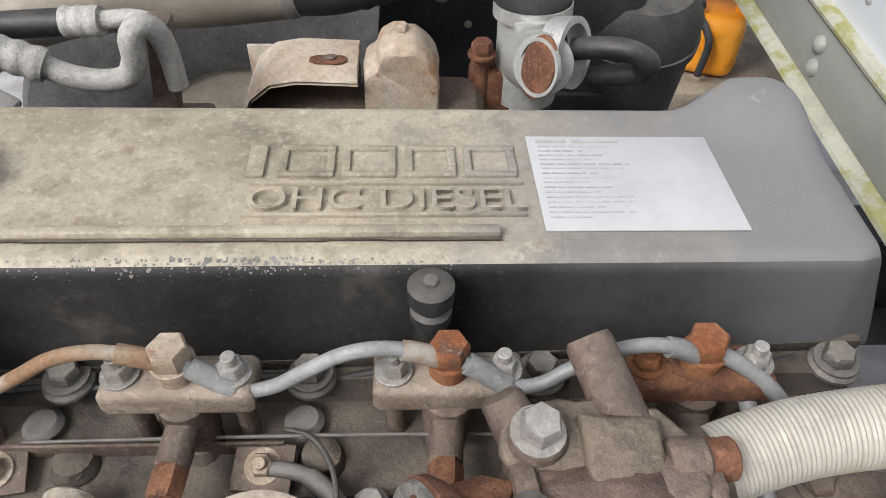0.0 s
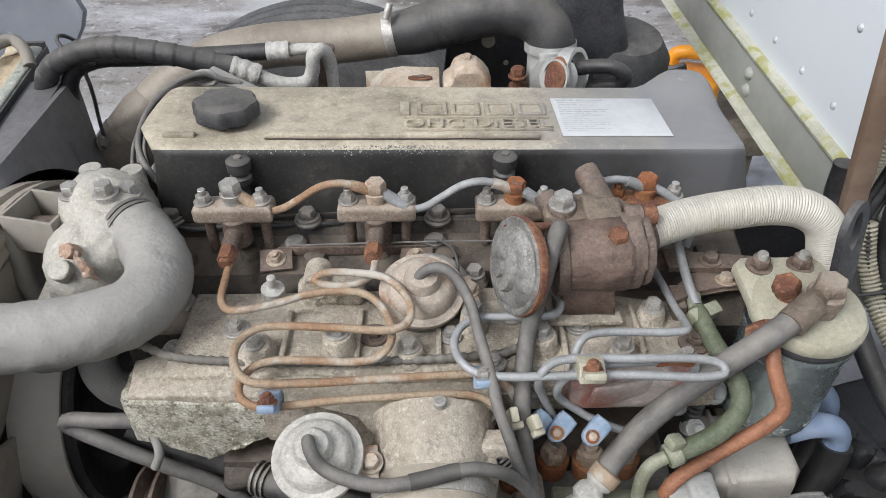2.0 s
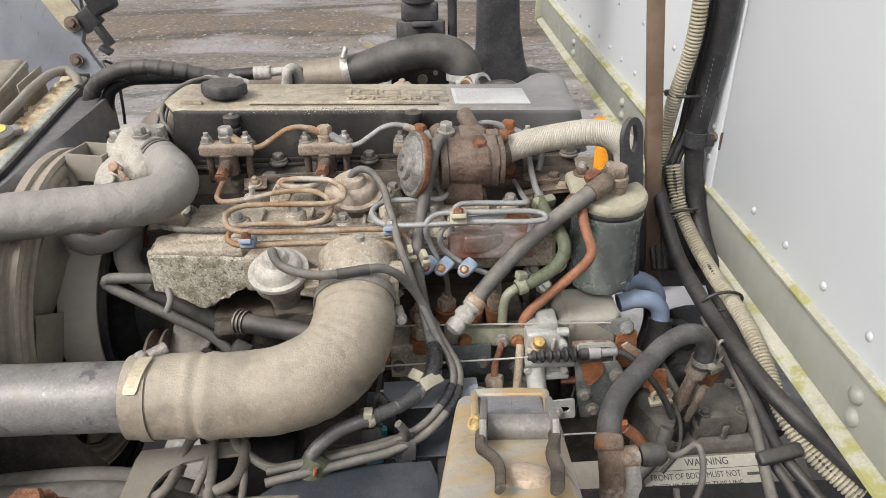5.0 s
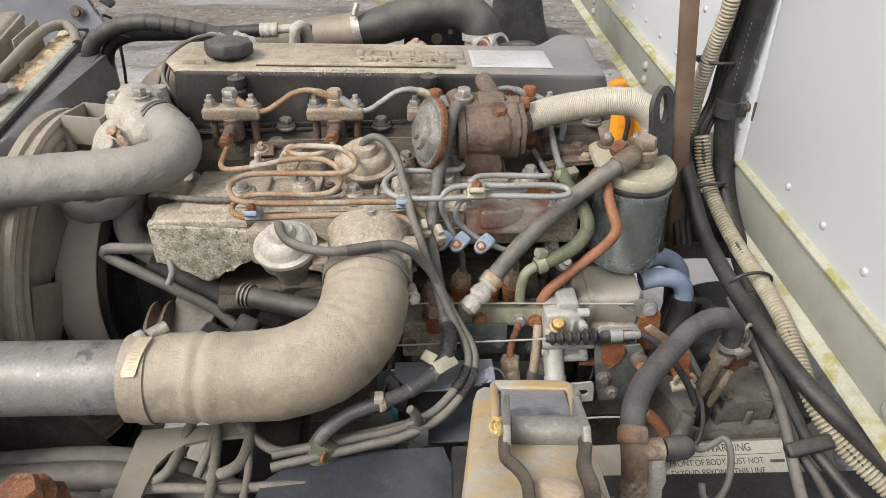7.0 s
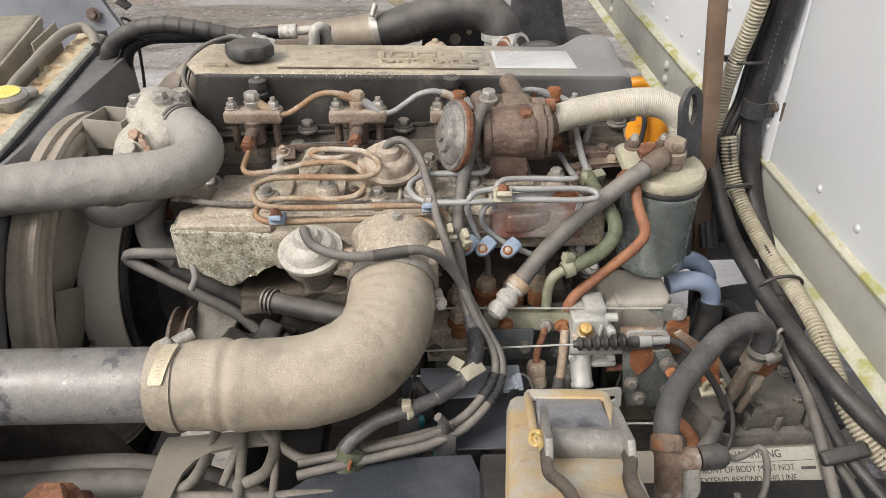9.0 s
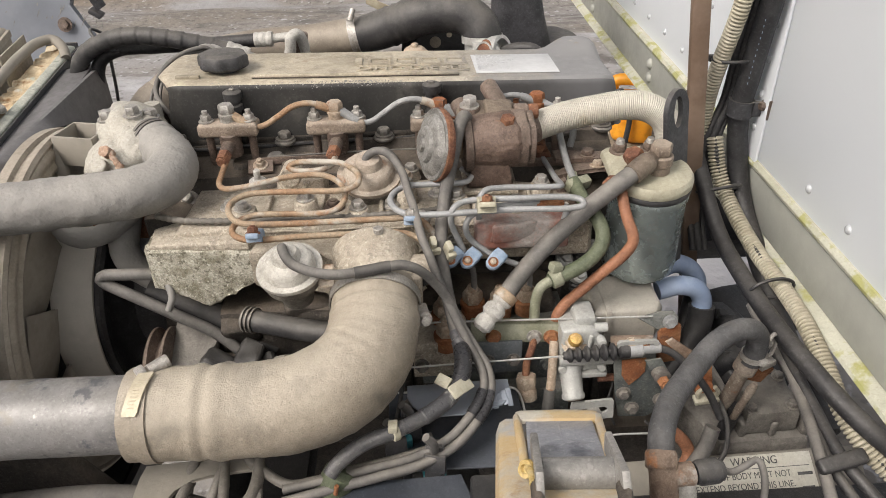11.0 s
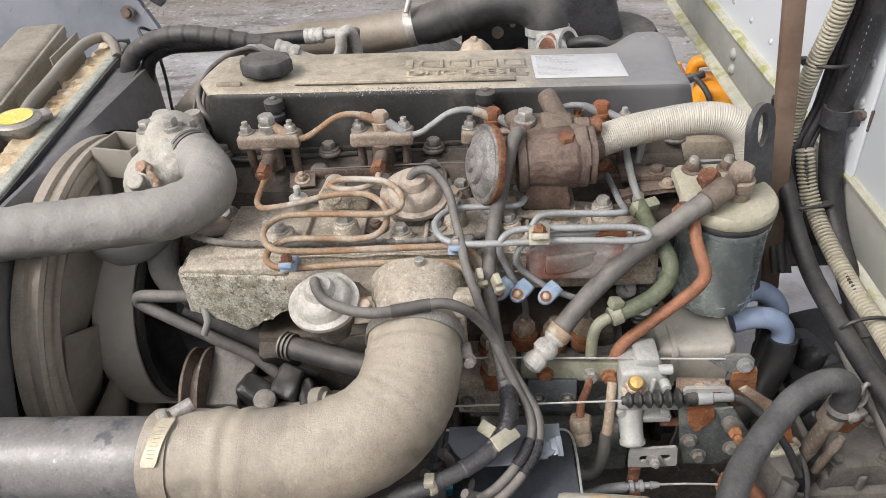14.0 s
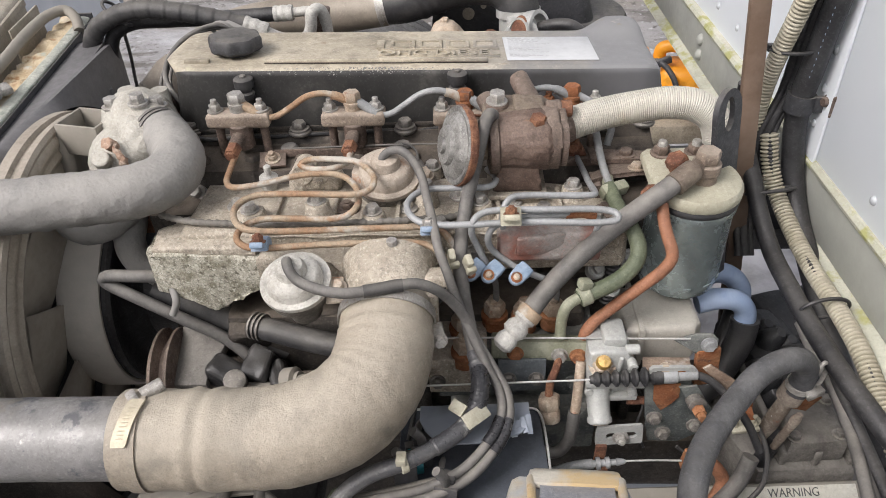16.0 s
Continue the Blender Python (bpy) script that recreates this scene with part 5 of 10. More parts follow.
# ribs, core plugs and small fittings on the casting
for x, y, z, r in ((-0.235, 0.100, 1.147, 0.009), (-0.115, 0.090, 1.147, 0.010), (-0.050, 0.088, 1.147, 0.008), (0.005, 0.112, 1.147, 0.009), (0.060, 0.098, 1.147, 0.009), (0.155, 0.075, 1.147, 0.010), (0.145, 0.060, 1.147, 0.007), (-0.015, 0.056, 1.147, 0.008)):
    bm = B()
    cyl(bm, r * 1.3, 0.005, pose(x, y, z - 0.002), 18)
    bolt(bm, pose(x, y, z + 0.002), r * 0.72, 0.006, 1.3, 0.003 if r > 0.0085 else 0.0)
    part("flange_bolt", bm, M_STEEL if r < 0.0095 else M_IRON_BROWN, manifold)
for x, y0, y1 in ((-0.190, 0.055, 0.120), (-0.128, 0.055, 0.120), (-0.060, 0.06, 0.12), (0.045, 0.058, 0.12), (0.110, 0.062, 0.12)):
    bm = B()
    box(bm, (0.005, y1 - y0, 0.010), pose(x, (y0 + y1) / 2, 1.148), 0.002)
    part("rib", bm, M_ALU, manifold)
for x, z in ((-0.185, 1.115), (-0.150, 1.11), (-0.02, 1.115), (0.02, 1.118), (0.055, 1.118), (0.14, 1.118)):
    bm = B()
    cyl(bm, 0.010, 0.006, at((x, 0.052, z), (0, -1, 0.15)), 18)
    bolt(bm, at((x, 0.046, z), (0, -1, 0.15)), 0.0065, 0.006, 1.3)
    part("side_bolt", bm, M_STEEL, manifold)
# the outlet neck and the tall stud beside it
bm = B()
lathe(bm, [(0.048, -0.035), (0.0475, -0.010), (0.046, 0.005), (0.0435, 0.022), (0.041, 0.06)], at((-0.066, -0.012, 1.112), (0, -0.94, -0.34)), 40)
box(bm, (0.03, 0.02, 0.03), pose(-0.018, -0.012, 1.125), 0.004)
box(bm, (0.022, 0.018, 0.06), pose(-0.028, -0.028, 1.10), 0.004)
rough(bm, 0.001, 80)
part("outlet_neck", bm, M_ALU, manifold)
bm = B()
lathe(bm, [(0.017, -0.02), (0.0155, 0.004), (0.013, 0.006)], pose(-0.060, 0.0, 1.134), 20)
bolt(bm, pose(-0.060, 0.0, 1.140), 0.0085, 0.008, 1.5, 0.006)
cyl(bm, 0.0040, 0.020, pose(-0.060, 0.0, 1.150), 12)
cyl(bm, 0.0052, 0.014, pose(-0.060, 0.0, 1.157), 12)
part("stud", bm, M_STEEL, manifold)
bm = B()
tube(bm, [(-0.315, 0.085, 1.148), (-0.28, 0.066, 1.152), (-0.22, 0.058, 1.153), (-0.12, 0.056, 1.153), (-0.04, 0.058, 1.154), (0.0, 0.066, 1.152), (0.02, 0.085, 1.15)], 0.0036, 10, 0.002, lambda s, n: 1 + 0.16 * math.sin(s * 700))
solo("braided_cable", bm, M_LEAD, "dusty grey twisted cable lying along the manifold", "cable")
bm = B()
tube(bm, [(-0.200, 0.190, 1.168), (-0.10, 0.190, 1.170), (0.0, 0.190, 1.170), (0.10, 0.19, 1.165)], 0.0010, 8)
solo("head_wire", bm, M_HOSE_GREY, "thin dusty wire along the cylinder head", "wire")
strip = thing("heater_strip", (-0.13, 0.18, 1.155), "brown rusty steel connector strip below the injectors", "metal strip")
bm = B()
box(bm, (0.14, 0.002, 0.010), pose(-0.14, 0.188, 1.163), 0.0005)
part("bar", bm, M_IRON_BROWN, strip)
for x, y, tn in ((-0.211, 0.178, 8), (-0.080, 0.178, -6)):
    bm = B()
    box(bm, (0.030, 0.024, 0.003), pose(x, y, 1.161, 18, 0, tn), 0.0006)
    tb = part("tab", bm, M_IRON_BROWN, strip, "rusty terminal tab")
    bm = B()
    bolt(bm, pose(x, y, 1.162, 18, 0, 0), 0.0062, 0.006, 1.5, 0.005)
    part("nut", bm, M_UNION, tb)
bm = B()
tube(bm, [(-0.076, 0.176, 1.164), (-0.066, 0.174, 1.165), (-0.054, 0.170, 1.165)], 0.0042, 12)
tube(bm, [(-0.056, 0.171, 1.165), (-0.042, 0.158, 1.163), (-0.034, 0.135, 1.156), (-0.030, 0.11, 1.15)], 0.0052, 12)
solo("heater_lead", bm, M_HOSE_GREY, "grey lead with a crimped terminal", "cable")
small_hose_pts = [(-0.070, 0.195, 1.168), (-0.056, 0.188, 1.172), (-0.044, 0.170, 1.172), (-0.042, 0.150, 1.166), (-0.048, 0.135, 1.156)]
bm = B()
tube(bm, small_hose_pts, 0.0015, 8)
solo("thin_lead", bm, M_RUBBER, "thin black lead bent over the manifold", "cable")
bm = B()
lathe(bm, [(0.009, 0), (0.009, 0.022), (0.0105, 0.024), (0.0105, 0.030), (0.006, 0.031), (0.004, 0.033), (0.004, 0.044), (0.003, 0.045)], at((-0.209, 0.140, 1.132), (0.05, -0.1, 1)), 18)
solo("sensor_plug", bm, M_ALU_PALE, "small white-crusted sensor with a brass pin", "sensor")

fb = thing("filter_bracket", (0.20, 0.13, 1.12), "flat brown dusty steel bracket holding the fuel filter", "bracket")
bm = B()
prism(bm, [(-0.058, -0.030), (-0.030, -0.012), (0.000, -0.004), (0.040, -0.006), (0.046, 0.026), (0.006, 0.026), (-0.024, 0.020), (-0.046, -0.002)], 0.005, Matrix.Translation((0.198, 0.132, 1.159)) @ Matrix.Rotation(radians(-8), 4, "X"), 0.001)
part("plate", bm, M_IRON_BROWN, fb)
bm = B()
bolt(bm, pose(0.198, 0.136, 1.163, -8, 0, 0), 0.0065, 0.006, 1.5)
part("bolt", bm, M_UNION, fb)
bm = B()
box(bm, (0.010, 0.030, 0.09), pose(0.150, 0.118, 1.118), 0.002)
part("leg", bm, M_IRON_BROWN, fb)

# ---- EGR valve ----
def upright(y0):
    """An outline in x and z, raised towards the near side."""
    return Matrix(((1, 0, 0, 0), (0, 0, -1, y0), (0, 1, 0, 0), (0, 0, 0, 1)))


egr = thing("egr_valve", (0.075, 0.125, 1.145), "brown dusty cast valve with a round vacuum diaphragm", "egr valve")
cm = at((0.000, 0.118, 1.206), (1, 0.06, 0.03))
bm = B()
lathe(bm, [(0.0165, 0.006), (0.0175, 0.012), (0.0172, 0.034), (0.0165, 0.040)], cm, 32)
part("neck", bm, M_UNION, egr, "tan stained neck behind the diaphragm")
bm = B()
lathe(bm, [(0.026, 0.034), (0.0325, 0.036), (0.0335, 0.040), (0.0325, 0.0445), (0.029, 0.046)], cm, 44)
part("collar", bm, M_IRON_BROWN, egr, "brown steel collar")
bm = B()
lathe(bm, [(0.0285, 0.043), (0.030, 0.047), (0.0305, 0.060), (0.0325, 0.072), (0.0325, 0.094), (0.029, 0.099)], cm, 44)
prism(bm, [(0.040, 1.159), (0.092, 1.159), (0.090, 1.172), (0.086, 1.206), (0.046, 1.206), (0.042, 1.172)], 0.048, upright(0.146), 0.004, 2)
rough(bm, 0.0014, 160, 2)
part("body", bm, M_EGR_DARK, egr, "rough dark brown cast body")
bm = B()
lid = Matrix.Translation((0.066, 0.132, 1.232)) @ Matrix.Rotation(radians(16), 4, "X")
prism(bm, [(-0.036, 0.012), (-0.034, 0.030), (-0.010, 0.034), (0.006, 0.030), (0.030, 0.030), (0.044, 0.016), (0.044, -0.014), (0.030, -0.036), (0.010, -0.038), (0.000, -0.020), (-0.014, 0.000), (-0.030, 0.002)], 0.008, lid @ pose(0, 0, -0.008), 0.003, 3)
prism(bm, [(-0.004, 0.026), (0.028, 0.024), (0.030, -0.018), (0.006, -0.024), (-0.002, -0.004)], 0.010, lid @ pose(0, 0, -0.002), 0.004, 3)
box(bm, (0.052, 0.046, 0.026), lid @ pose(0.012, 0.004, -0.018), 0.006, 3)
rough(bm, 0.0006, 90, 2)
part("top_plate", bm, M_EGR_TOP, egr, "olive-brown dusty top plate")
bm = B()
lathe(bm, [(0.0125, 0.0), (0.0108, 0.020), (0.0104, 0.050), (0.0092, 0.0525), (0.0, 0.053)], at((0.088, 0.146, 1.226), (-0.34, 0.80, 0.46)), 24)
lathe(bm, [(0.0105, 0.0), (0.0095, 0.016), (0.0080, 0.018), (0.0, 0.0185)], at((0.040, 0.156, 1.228), (-0.45, 0.62, 0.6)), 20)
rough(bm, 0.0004, 120)
part("stub", bm, M_IRON_BROWN, egr, "brown pipe stub")
bm = B()
oval = [(0.031 * math.cos(a) * (1 + 0.10 * math.cos(2 * a)), 0.036 * math.sin(a)) for a in (i * math.tau / 36 for i in range(36))]
prism(bm, oval, 0.016, at((0.092, 0.128, 1.207), (1, 0.06, 0.03), 24), 0.004, 3)
prism(bm, [(0.92 * x, 0.92 * y) for x, y in oval], 0.008, at((0.108, 0.129, 1.2075), (1, 0.06, 0.03), 24), 0.003, 2)
cyl(bm, 0.0105, 0.016, at((0.096, 0.138, 1.234), (1, 0.06, 0.03)), 20, 0.002)
rough(bm, 0.0005, 90, 1)
part("flange", bm, M_IRON_BROWN, egr, "brown cast hose flange")
bm = B()
cyl(bm, 0.0088, 0.012, at((0.111, 0.139, 1.2345), (1, 0.06, 0.03)), 18)
part("flange_screw", bm, M_RUST, egr)
bm = B()
lathe(bm, [(0.013, -0.016), (0.0125, 0.002), (0.011, 0.004)], at((0.0455, 0.150, 1.236), (0.05, -0.1, 1)), 22)
part("boss", bm, M_IRON_BROWN, egr)
bm = B()
bolt(bm, at((0.0455, 0.150, 1.239), (0.05, -0.1, 1)), 0.0088, 0.010, 1.3)
part("bolt", bm, M_STEEL, egr)
bm = B()
lathe(bm, [(0.012, -0.008), (0.0125, 0.002), (0.0115, 0.003)], at((0.085, 0.112, 1.228), (0.05, -0.25, 1)), 22)
bolt(bm, at((0.085, 0.1115, 1.2305), (0.05, -0.25, 1)), 0.0088, 0.009, 1.45)
part("bolt", bm, M_RUST, egr)
bm = B()
box(bm, (0.062, 0.058, 0.005), pose(0.066, 0.120, 1.1565), 0.0015)
box(bm, (0.05, 0.05, 0.014), pose(0.066, 0.122, 1.148), 0.003)
part("base_plate", bm, M_ALU, egr)
ax = Vector((-0.92, -0.31, 0.22)).normalized()
dc = Vector((0.005, 0.099, 1.216))
bm = B()
lathe(bm, [(0.018, -0.020), (0.020, -0.012), (0.026, -0.010), (0.039, -0.006), (0.0415, -0.002), (0.0415, 0.002), (0.0395, 0.004)], at(dc, ax), 48)
part("diaphragm_back", bm, M_RUST, egr, "rusty half of the diaphragm case")
bm = B()
lathe(bm, [(0.0405, 0.0035), (0.0395, 0.0055), (0.037, 0.0055), (0.0345, 0.0045), (0.031, 0.0095), (0.023, 0.0125), (0.0205, 0.012), (0.0185, 0.0165), (0.012, 0.018), (0.0085, 0.017), (0.0075, 0.0205), (0.0, 0.021)], at(dc, ax), 48)
rough(bm, 0.0005, 150)
part("diaphragm_face", bm, M_DIAPHRAGM, egr, "scratched grey metal diaphragm case")
bm = B()
prism(bm, [(-0.022, -0.006), (0.012, -0.008), (0.022, 0.004), (0.010, 0.012), (-0.020, 0.008)], 0.003, pose(0.016, 0.122, 1.236, -24, 8, 14), 0.001)
part("bracket", bm, M_RUST, egr, "rusty bracket strip")


def vacuum_can(x, y, z, axis, r, mat_top, label, rust=False):
    t = thing("vacuum_actuator", (x, y, z - 0.03), label, "vacuum actuator", "vacuum actuators")
    m = at((x, y, z), axis)
    bm = B()
    lathe(bm, [(r * 0.5, -0.05), (r * 0.62, -0.03), (r * 0.90, -0.018), (r * 0.92, -0.008), (r, -0.006), (r, -0.003)], m, 44)
    part("lower_case", bm, M_CAN_DARK, t, "grimy dark lower case")
    bm = B()
    lathe(bm, [(r, -0.0045), (r * 1.04, -0.002), (r * 1.03, 0.0015), (r * 0.84, 0.002), (r * 0.80, 0.008), (r * 0.74, 0.013), (r * 0.60, 0.016), (r * 0.46, 0.017), (r * 0.42, 0.022), (r * 0.36, 0.026), (r * 0.2, 0.028), (0, 0.0285)], m, 44)
    rough(bm, 0.0005, 120)
    part("upper_case", bm, mat_top, t)
    bm = B()
    box(bm, (r * 0.5, r * 0.9, 0.003), m @ pose(r * 1.1, 0, -0.012, 0, 0, 10), 0.001)
    bolt(bm, m @ pose(r * 1.18, r * 0.05, -0.0105), 0.0065, 0.006, 1.4)
    part("bracket", bm, M_RUSTY_STEEL, t)


vacuum_can(-0.074, 0.120, 1.172, (0.04, -0.30, 1), 0.036, M_CAN_RUST, "dusty round vacuum can with a rust-stained lid")
vacuum_can(-0.150, -0.030, 1.146, (-0.03, -0.30, 1), 0.0325, M_CAN_CRUST, "white-crusted round vacuum can with a small hose")

# ---- high pressure fuel lines ----
def fuel_line(pts, mat, label, r=0.0034):
    bm = B()
    tube(bm, pts, r, 12, 0.003)
    return solo("fuel_line", bm, mat, label, "fuel pipe", "injection pipes")


fuel_line([(-0.243, 0.170, 1.184), (-0.246, 0.153, 1.178), (-0.247, 0.128, 1.174), (-0.246, 0.112, 1.172), (-0.238, 0.100, 1.172), (-0.219, 0.099, 1.173), (-0.195, 0.104, 1.175), (-0.172, 0.111, 1.177), (-0.148, 0.114, 1.178), (-0.123, 0.110, 1.178), (-0.108, 0.096, 1.177), (-0.099, 0.075, 1.175), (-0.099, 0.058, 1.172), (-0.108, 0.047, 1.168), (-0.125, 0.044, 1.166), (-0.162, 0.046, 1.166), (-0.194, 0.046, 1.166), (-0.207, 0.040, 1.165), (-0.214, 0.028, 1.164), (-0.213, 0.015, 1.163), (-0.204, 0.007, 1.161), (-0.192, 0.006, 1.159), (-0.136, 0.014, 1.156), (-0.092, 0.018, 1.154), (-0.048, 0.021, 1.152), (-0.028, 0.020, 1.149), (-0.014, 0.014, 1.142), (-0.004, 0.012, 1.128), (0.006, 0.018, 1.114)], M_RUST_PIPE, "rust-spotted fuel line bent in long hairpins")
fuel_line([(-0.115, 0.152, 1.182), (-0.118, 0.132, 1.181), (-0.130, 0.120, 1.181), (-0.156, 0.118, 1.182), (-0.166, 0.121, 1.185), (-0.158, 0.126, 1.188), (-0.124, 0.124, 1.189), (-0.105, 0.117, 1.190), (-0.090, 0.100, 1.190), (-0.082, 0.079, 1.189), (-0.085, 0.065, 1.187), (-0.098, 0.060, 1.185), (-0.140, 0.066, 1.182), (-0.182, 0.071, 1.180), (-0.205, 0.070, 1.179), (-0.218, 0.058, 1.178), (-0.220, 0.040, 1.177), (-0.213, 0.026, 1.174), (-0.202, 0.019, 1.172), (-0.187, 0.019, 1.170), (-0.157, 0.021, 1.168), (-0.103, 0.027, 1.165), (-0.053, 0.031, 1.163), (-0.030, 0.034, 1.161), (-0.015, 0.034, 1.157), (-0.005, 0.029, 1.148), (0.003, 0.024, 1.135), (0.012, 0.024, 1.116)], M_RUST_PIPE, "rust-spotted fuel line bent in long hairpins")
fuel_line([(0.035, 0.133, 1.168), (0.042, 0.113, 1.172), (0.043, 0.097, 1.175), (0.036, 0.084, 1.176), (-0.003, 0.082, 1.176), (-0.029, 0.080, 1.176), (-0.042, 0.071, 1.175), (-0.048, 0.054, 1.174), (-0.044, 0.038, 1.173), (-0.033, 0.026, 1.172), (-0.014, 0.021, 1.172), (0.046, 0.019, 1.174), (0.084, 0.017, 1.176), (0.142, 0.013, 1.177), (0.155, 0.015, 1.179), (0.154, 0.020, 1.182), (0.141, 0.024, 1.184), (0.084, 0.026, 1.184), (0.044, 0.027, 1.184), (0.027, 0.025, 1.182), (0.018, 0.020, 1.177), (0.016, 0.021, 1.163), (0.022, 0.028, 1.140), (0.032, 0.027, 1.116)], M_ZINC, "silver fuel line bent in tight hairpins")
fuel_line([(0.138, 0.175, 1.158), (0.140, 0.138, 1.162), (0.141, 0.099, 1.168), (0.142, 0.072, 1.174), (0.139, 0.061, 1.178), (0.126, 0.058, 1.179), (0.071, 0.057, 1.181), (0.056, 0.053, 1.181), (0.049, 0.046, 1.176), (0.047, 0.042, 1.165), (0.048, 0.046, 1.148)], M_ZINC, "silver fuel line with a long straight run")
fuel_line([(0.140, 0.036, 1.150), (0.141, 0.034, 1.164), (0.132, 0.033, 1.172), (0.118, 0.032, 1.174), (0.063, 0.028, 1.174), (0.048, 0.025, 1.172), (0.036, 0.023, 1.165), (0.032, 0.023, 1.153), (0.037, 0.029, 1.135), (0.051, 0.030, 1.120), (0.064, 0.027, 1.112), (0.082, 0.022, 1.106), (0.094, 0.022, 1.100), (0.103, 0.028, 1.085), (0.106, 0.038, 1.060)], M_ZINC, "silver fuel line dropping to the pump, rusted at its end")
bm = B()
tube(bm, [(0.137, 0.0338, 1.1705), (0.130, 0.0330, 1.1724), (0.118, 0.0320, 1.1740), (0.108, 0.0314, 1.1740)], 0.0040, 12, 0.002, None, 0.0012)
solo("rust_crust", bm, M_RUST_BRIGHT, "flaking orange rust on a fuel line", "rust", "injection pipes")
fuel_line([(0.035, 0.026, 1.110), (0.040, 0.031, 1.092), (0.0415, 0.034, 1.075), (0.041, 0.038, 1.050)], M_HOSE_GREY, "short grey fuel line into the pump")
fuel_line([(0.006, 0.020, 1.115), (0.010, 0.026, 1.095), (0.011, 0.028, 1.075), (0.008, 0.024, 1.045)], M_HOSE_GREY, "short grey fuel line into the pump")
bm = B()
tube(bm, [(0.158, 0.205, 1.196), (0.157, 0.172, 1.190), (0.158, 0.150, 1.180), (0.160, 0.124, 1.170), (0.163, 0.106, 1.163)], 0.0042, 12)
solo("return_pipe", bm, M_ZINC, "silver fuel return pipe", "fuel pipe")
bm = B()
hexa(bm, 0.011, 0.02, at((0.139, 0.192, 1.158), (0, -1, 0.05)))
solo("pipe_nut", bm, M_RUST, "rusty pipe nut beside the valve", "nut")
bm = B()
cyl(bm, 0.0065, 0.022, at((0.163, 0.119, 1.163), (0, -0.8, -0.3)), 16)
box(bm, (0.03, 0.012, 0.014), pose(0.167, 0.098, 1.160, 20, 0, 25), 0.002)
solo("hose_joint", bm, M_OLIVE, "pale plastic joint between pipe and green hose", "hose joint")


def pipe_clip(x, y, z, mat, bmat, turn=0.0, k=1.2):
    t = thing("pipe_clip", (x, y, z - 0.01), ("cream plastic" if mat is M_FILTER_HEAD else "blue plastic") + " clip holding two fuel lines", "pipe clip", "pipe clips")
    m = pose(x, y, z - 0.008, -32, 0, turn)
    bm = B()
    arch = [(0.0085 * k * math.cos(a), 0.006 * k * math.sin(a)) for a in (math.pi * i / 10 for i in range(11))]
    prism(bm, arch + [(-0.0088 * k, -0.006 * k), (0.0088 * k, -0.006 * k)], 0.013 * k, m @ Matrix(((0, 0, 1, -0.0065 * k), (1, 0, 0, 0), (0, 1, 0, 0), (0, 0, 0, 1))), 0.0012, 2)
    box(bm, (0.011 * k, 0.013 * k, 0.006), m @ pose(0, -0.010 * k, -0.001), 0.0015)
    block = part("block", bm, mat, t)
    bm = B()
    bolt(bm, m @ pose(0, -0.010 * k, 0.0015, 14, 0, 0), 0.0056, 0.006, 1.35, 0.003)
    part("screw", bm, bmat, block)


pipe_clip(-0.188, 0.010, 1.170, M_BLUE_CLIP, M_RUST)
pipe_clip(-0.026, 0.030, 1.171, M_BLUE_CLIP, M_STEEL)
pipe_clip(0.0535, 0.022, 1.188, M_FILTER_HEAD, M_RUST, 0, 1.5)


def lug_clip(x, y, z, turn):
    """A rubber sleeve round a fuel line with a lug, screwed down through a rusty washer."""
    t = thing("pipe_clip", (x, y, z - 0.01), "pale blue rubber-sleeved clip with a rusty washer and screw", "pipe clip", "pipe clips")
    m = at((x, y, z - 0.006), (0.05, -0.62, 0.78)) @ Matrix.Rotation(radians(turn), 4, "Z")
    bm = B()
    lug = [(-0.004 + 0.0075 * math.cos(a), 0.0075 * math.sin(a)) for a in (math.pi / 2 + math.pi * i / 9 for i in range(10))]
    prism(bm, lug + [(0.006, -0.0085), (0.013, -0.0075), (0.014, 0.0), (0.013, 0.0075), (0.006, 0.0085)], 0.009, m, 0.0025, 3)
    block = part("block", bm, M_BLUE_CLIP, t)
    bm = B()
    lathe(bm, [(0.0056, 0), (0.0056, 0.0012), (0.0034, 0.0016), (0, 0.0016)], m @ pose(-0.004, 0, 0.0085), 20)
    part("washer", bm, M_RUST_BRIGHT, block, "rusty washer")
    bm = B()
    lathe(bm, [(0.0034, 0), (0.0034, 0.0014), (0.0024, 0.0024), (0, 0.0026)], m @ pose(-0.004, 0, 0.0098), 16)
    box(bm, (0.0044, 0.0008, 0.0006), m @ pose(-0.004, 0, 0.0123), 0.0001)
    part("screw", bm, M_UNION, block)


for place in ((0.0164, 0.017, 1.122), (0.0347, 0.0138, 1.122), (0.062, 0.0094, 1.122)):
    lug_clip(*place, 42)

# ---- white corrugated hose and lifting eye ----
bm = B()
tube(bm, [(0.112, 0.144, 1.210), (0.135, 0.151, 1.215), (0.161, 0.156, 1.2205), (0.195, 0.158, 1.226), (0.229, 0.158, 1.230), (0.256, 0.156, 1.227), (0.276, 0.153, 1.214), (0.286, 0.150, 1.19), (0.290, 0.148, 1.15), (0.290, 0.146, 1.10)], 0.0170, 24, 0.00048, lambda s, n: 1 + 0.026 * math.sin(s * math.tau / 0.0022))
cor = solo("corrugated_hose", bm, M_CORRUGATED, "off-white corrugated heat-proof hose", "hose")
bm = B()
lathe_open(bm, [(0.0162, -0.004), (0.0188, -0.004), (0.0188, 0.006), (0.0162, 0.006)], at((0.117, 0.146, 1.2115), (0.95, 0.28, 0.18)), 32)
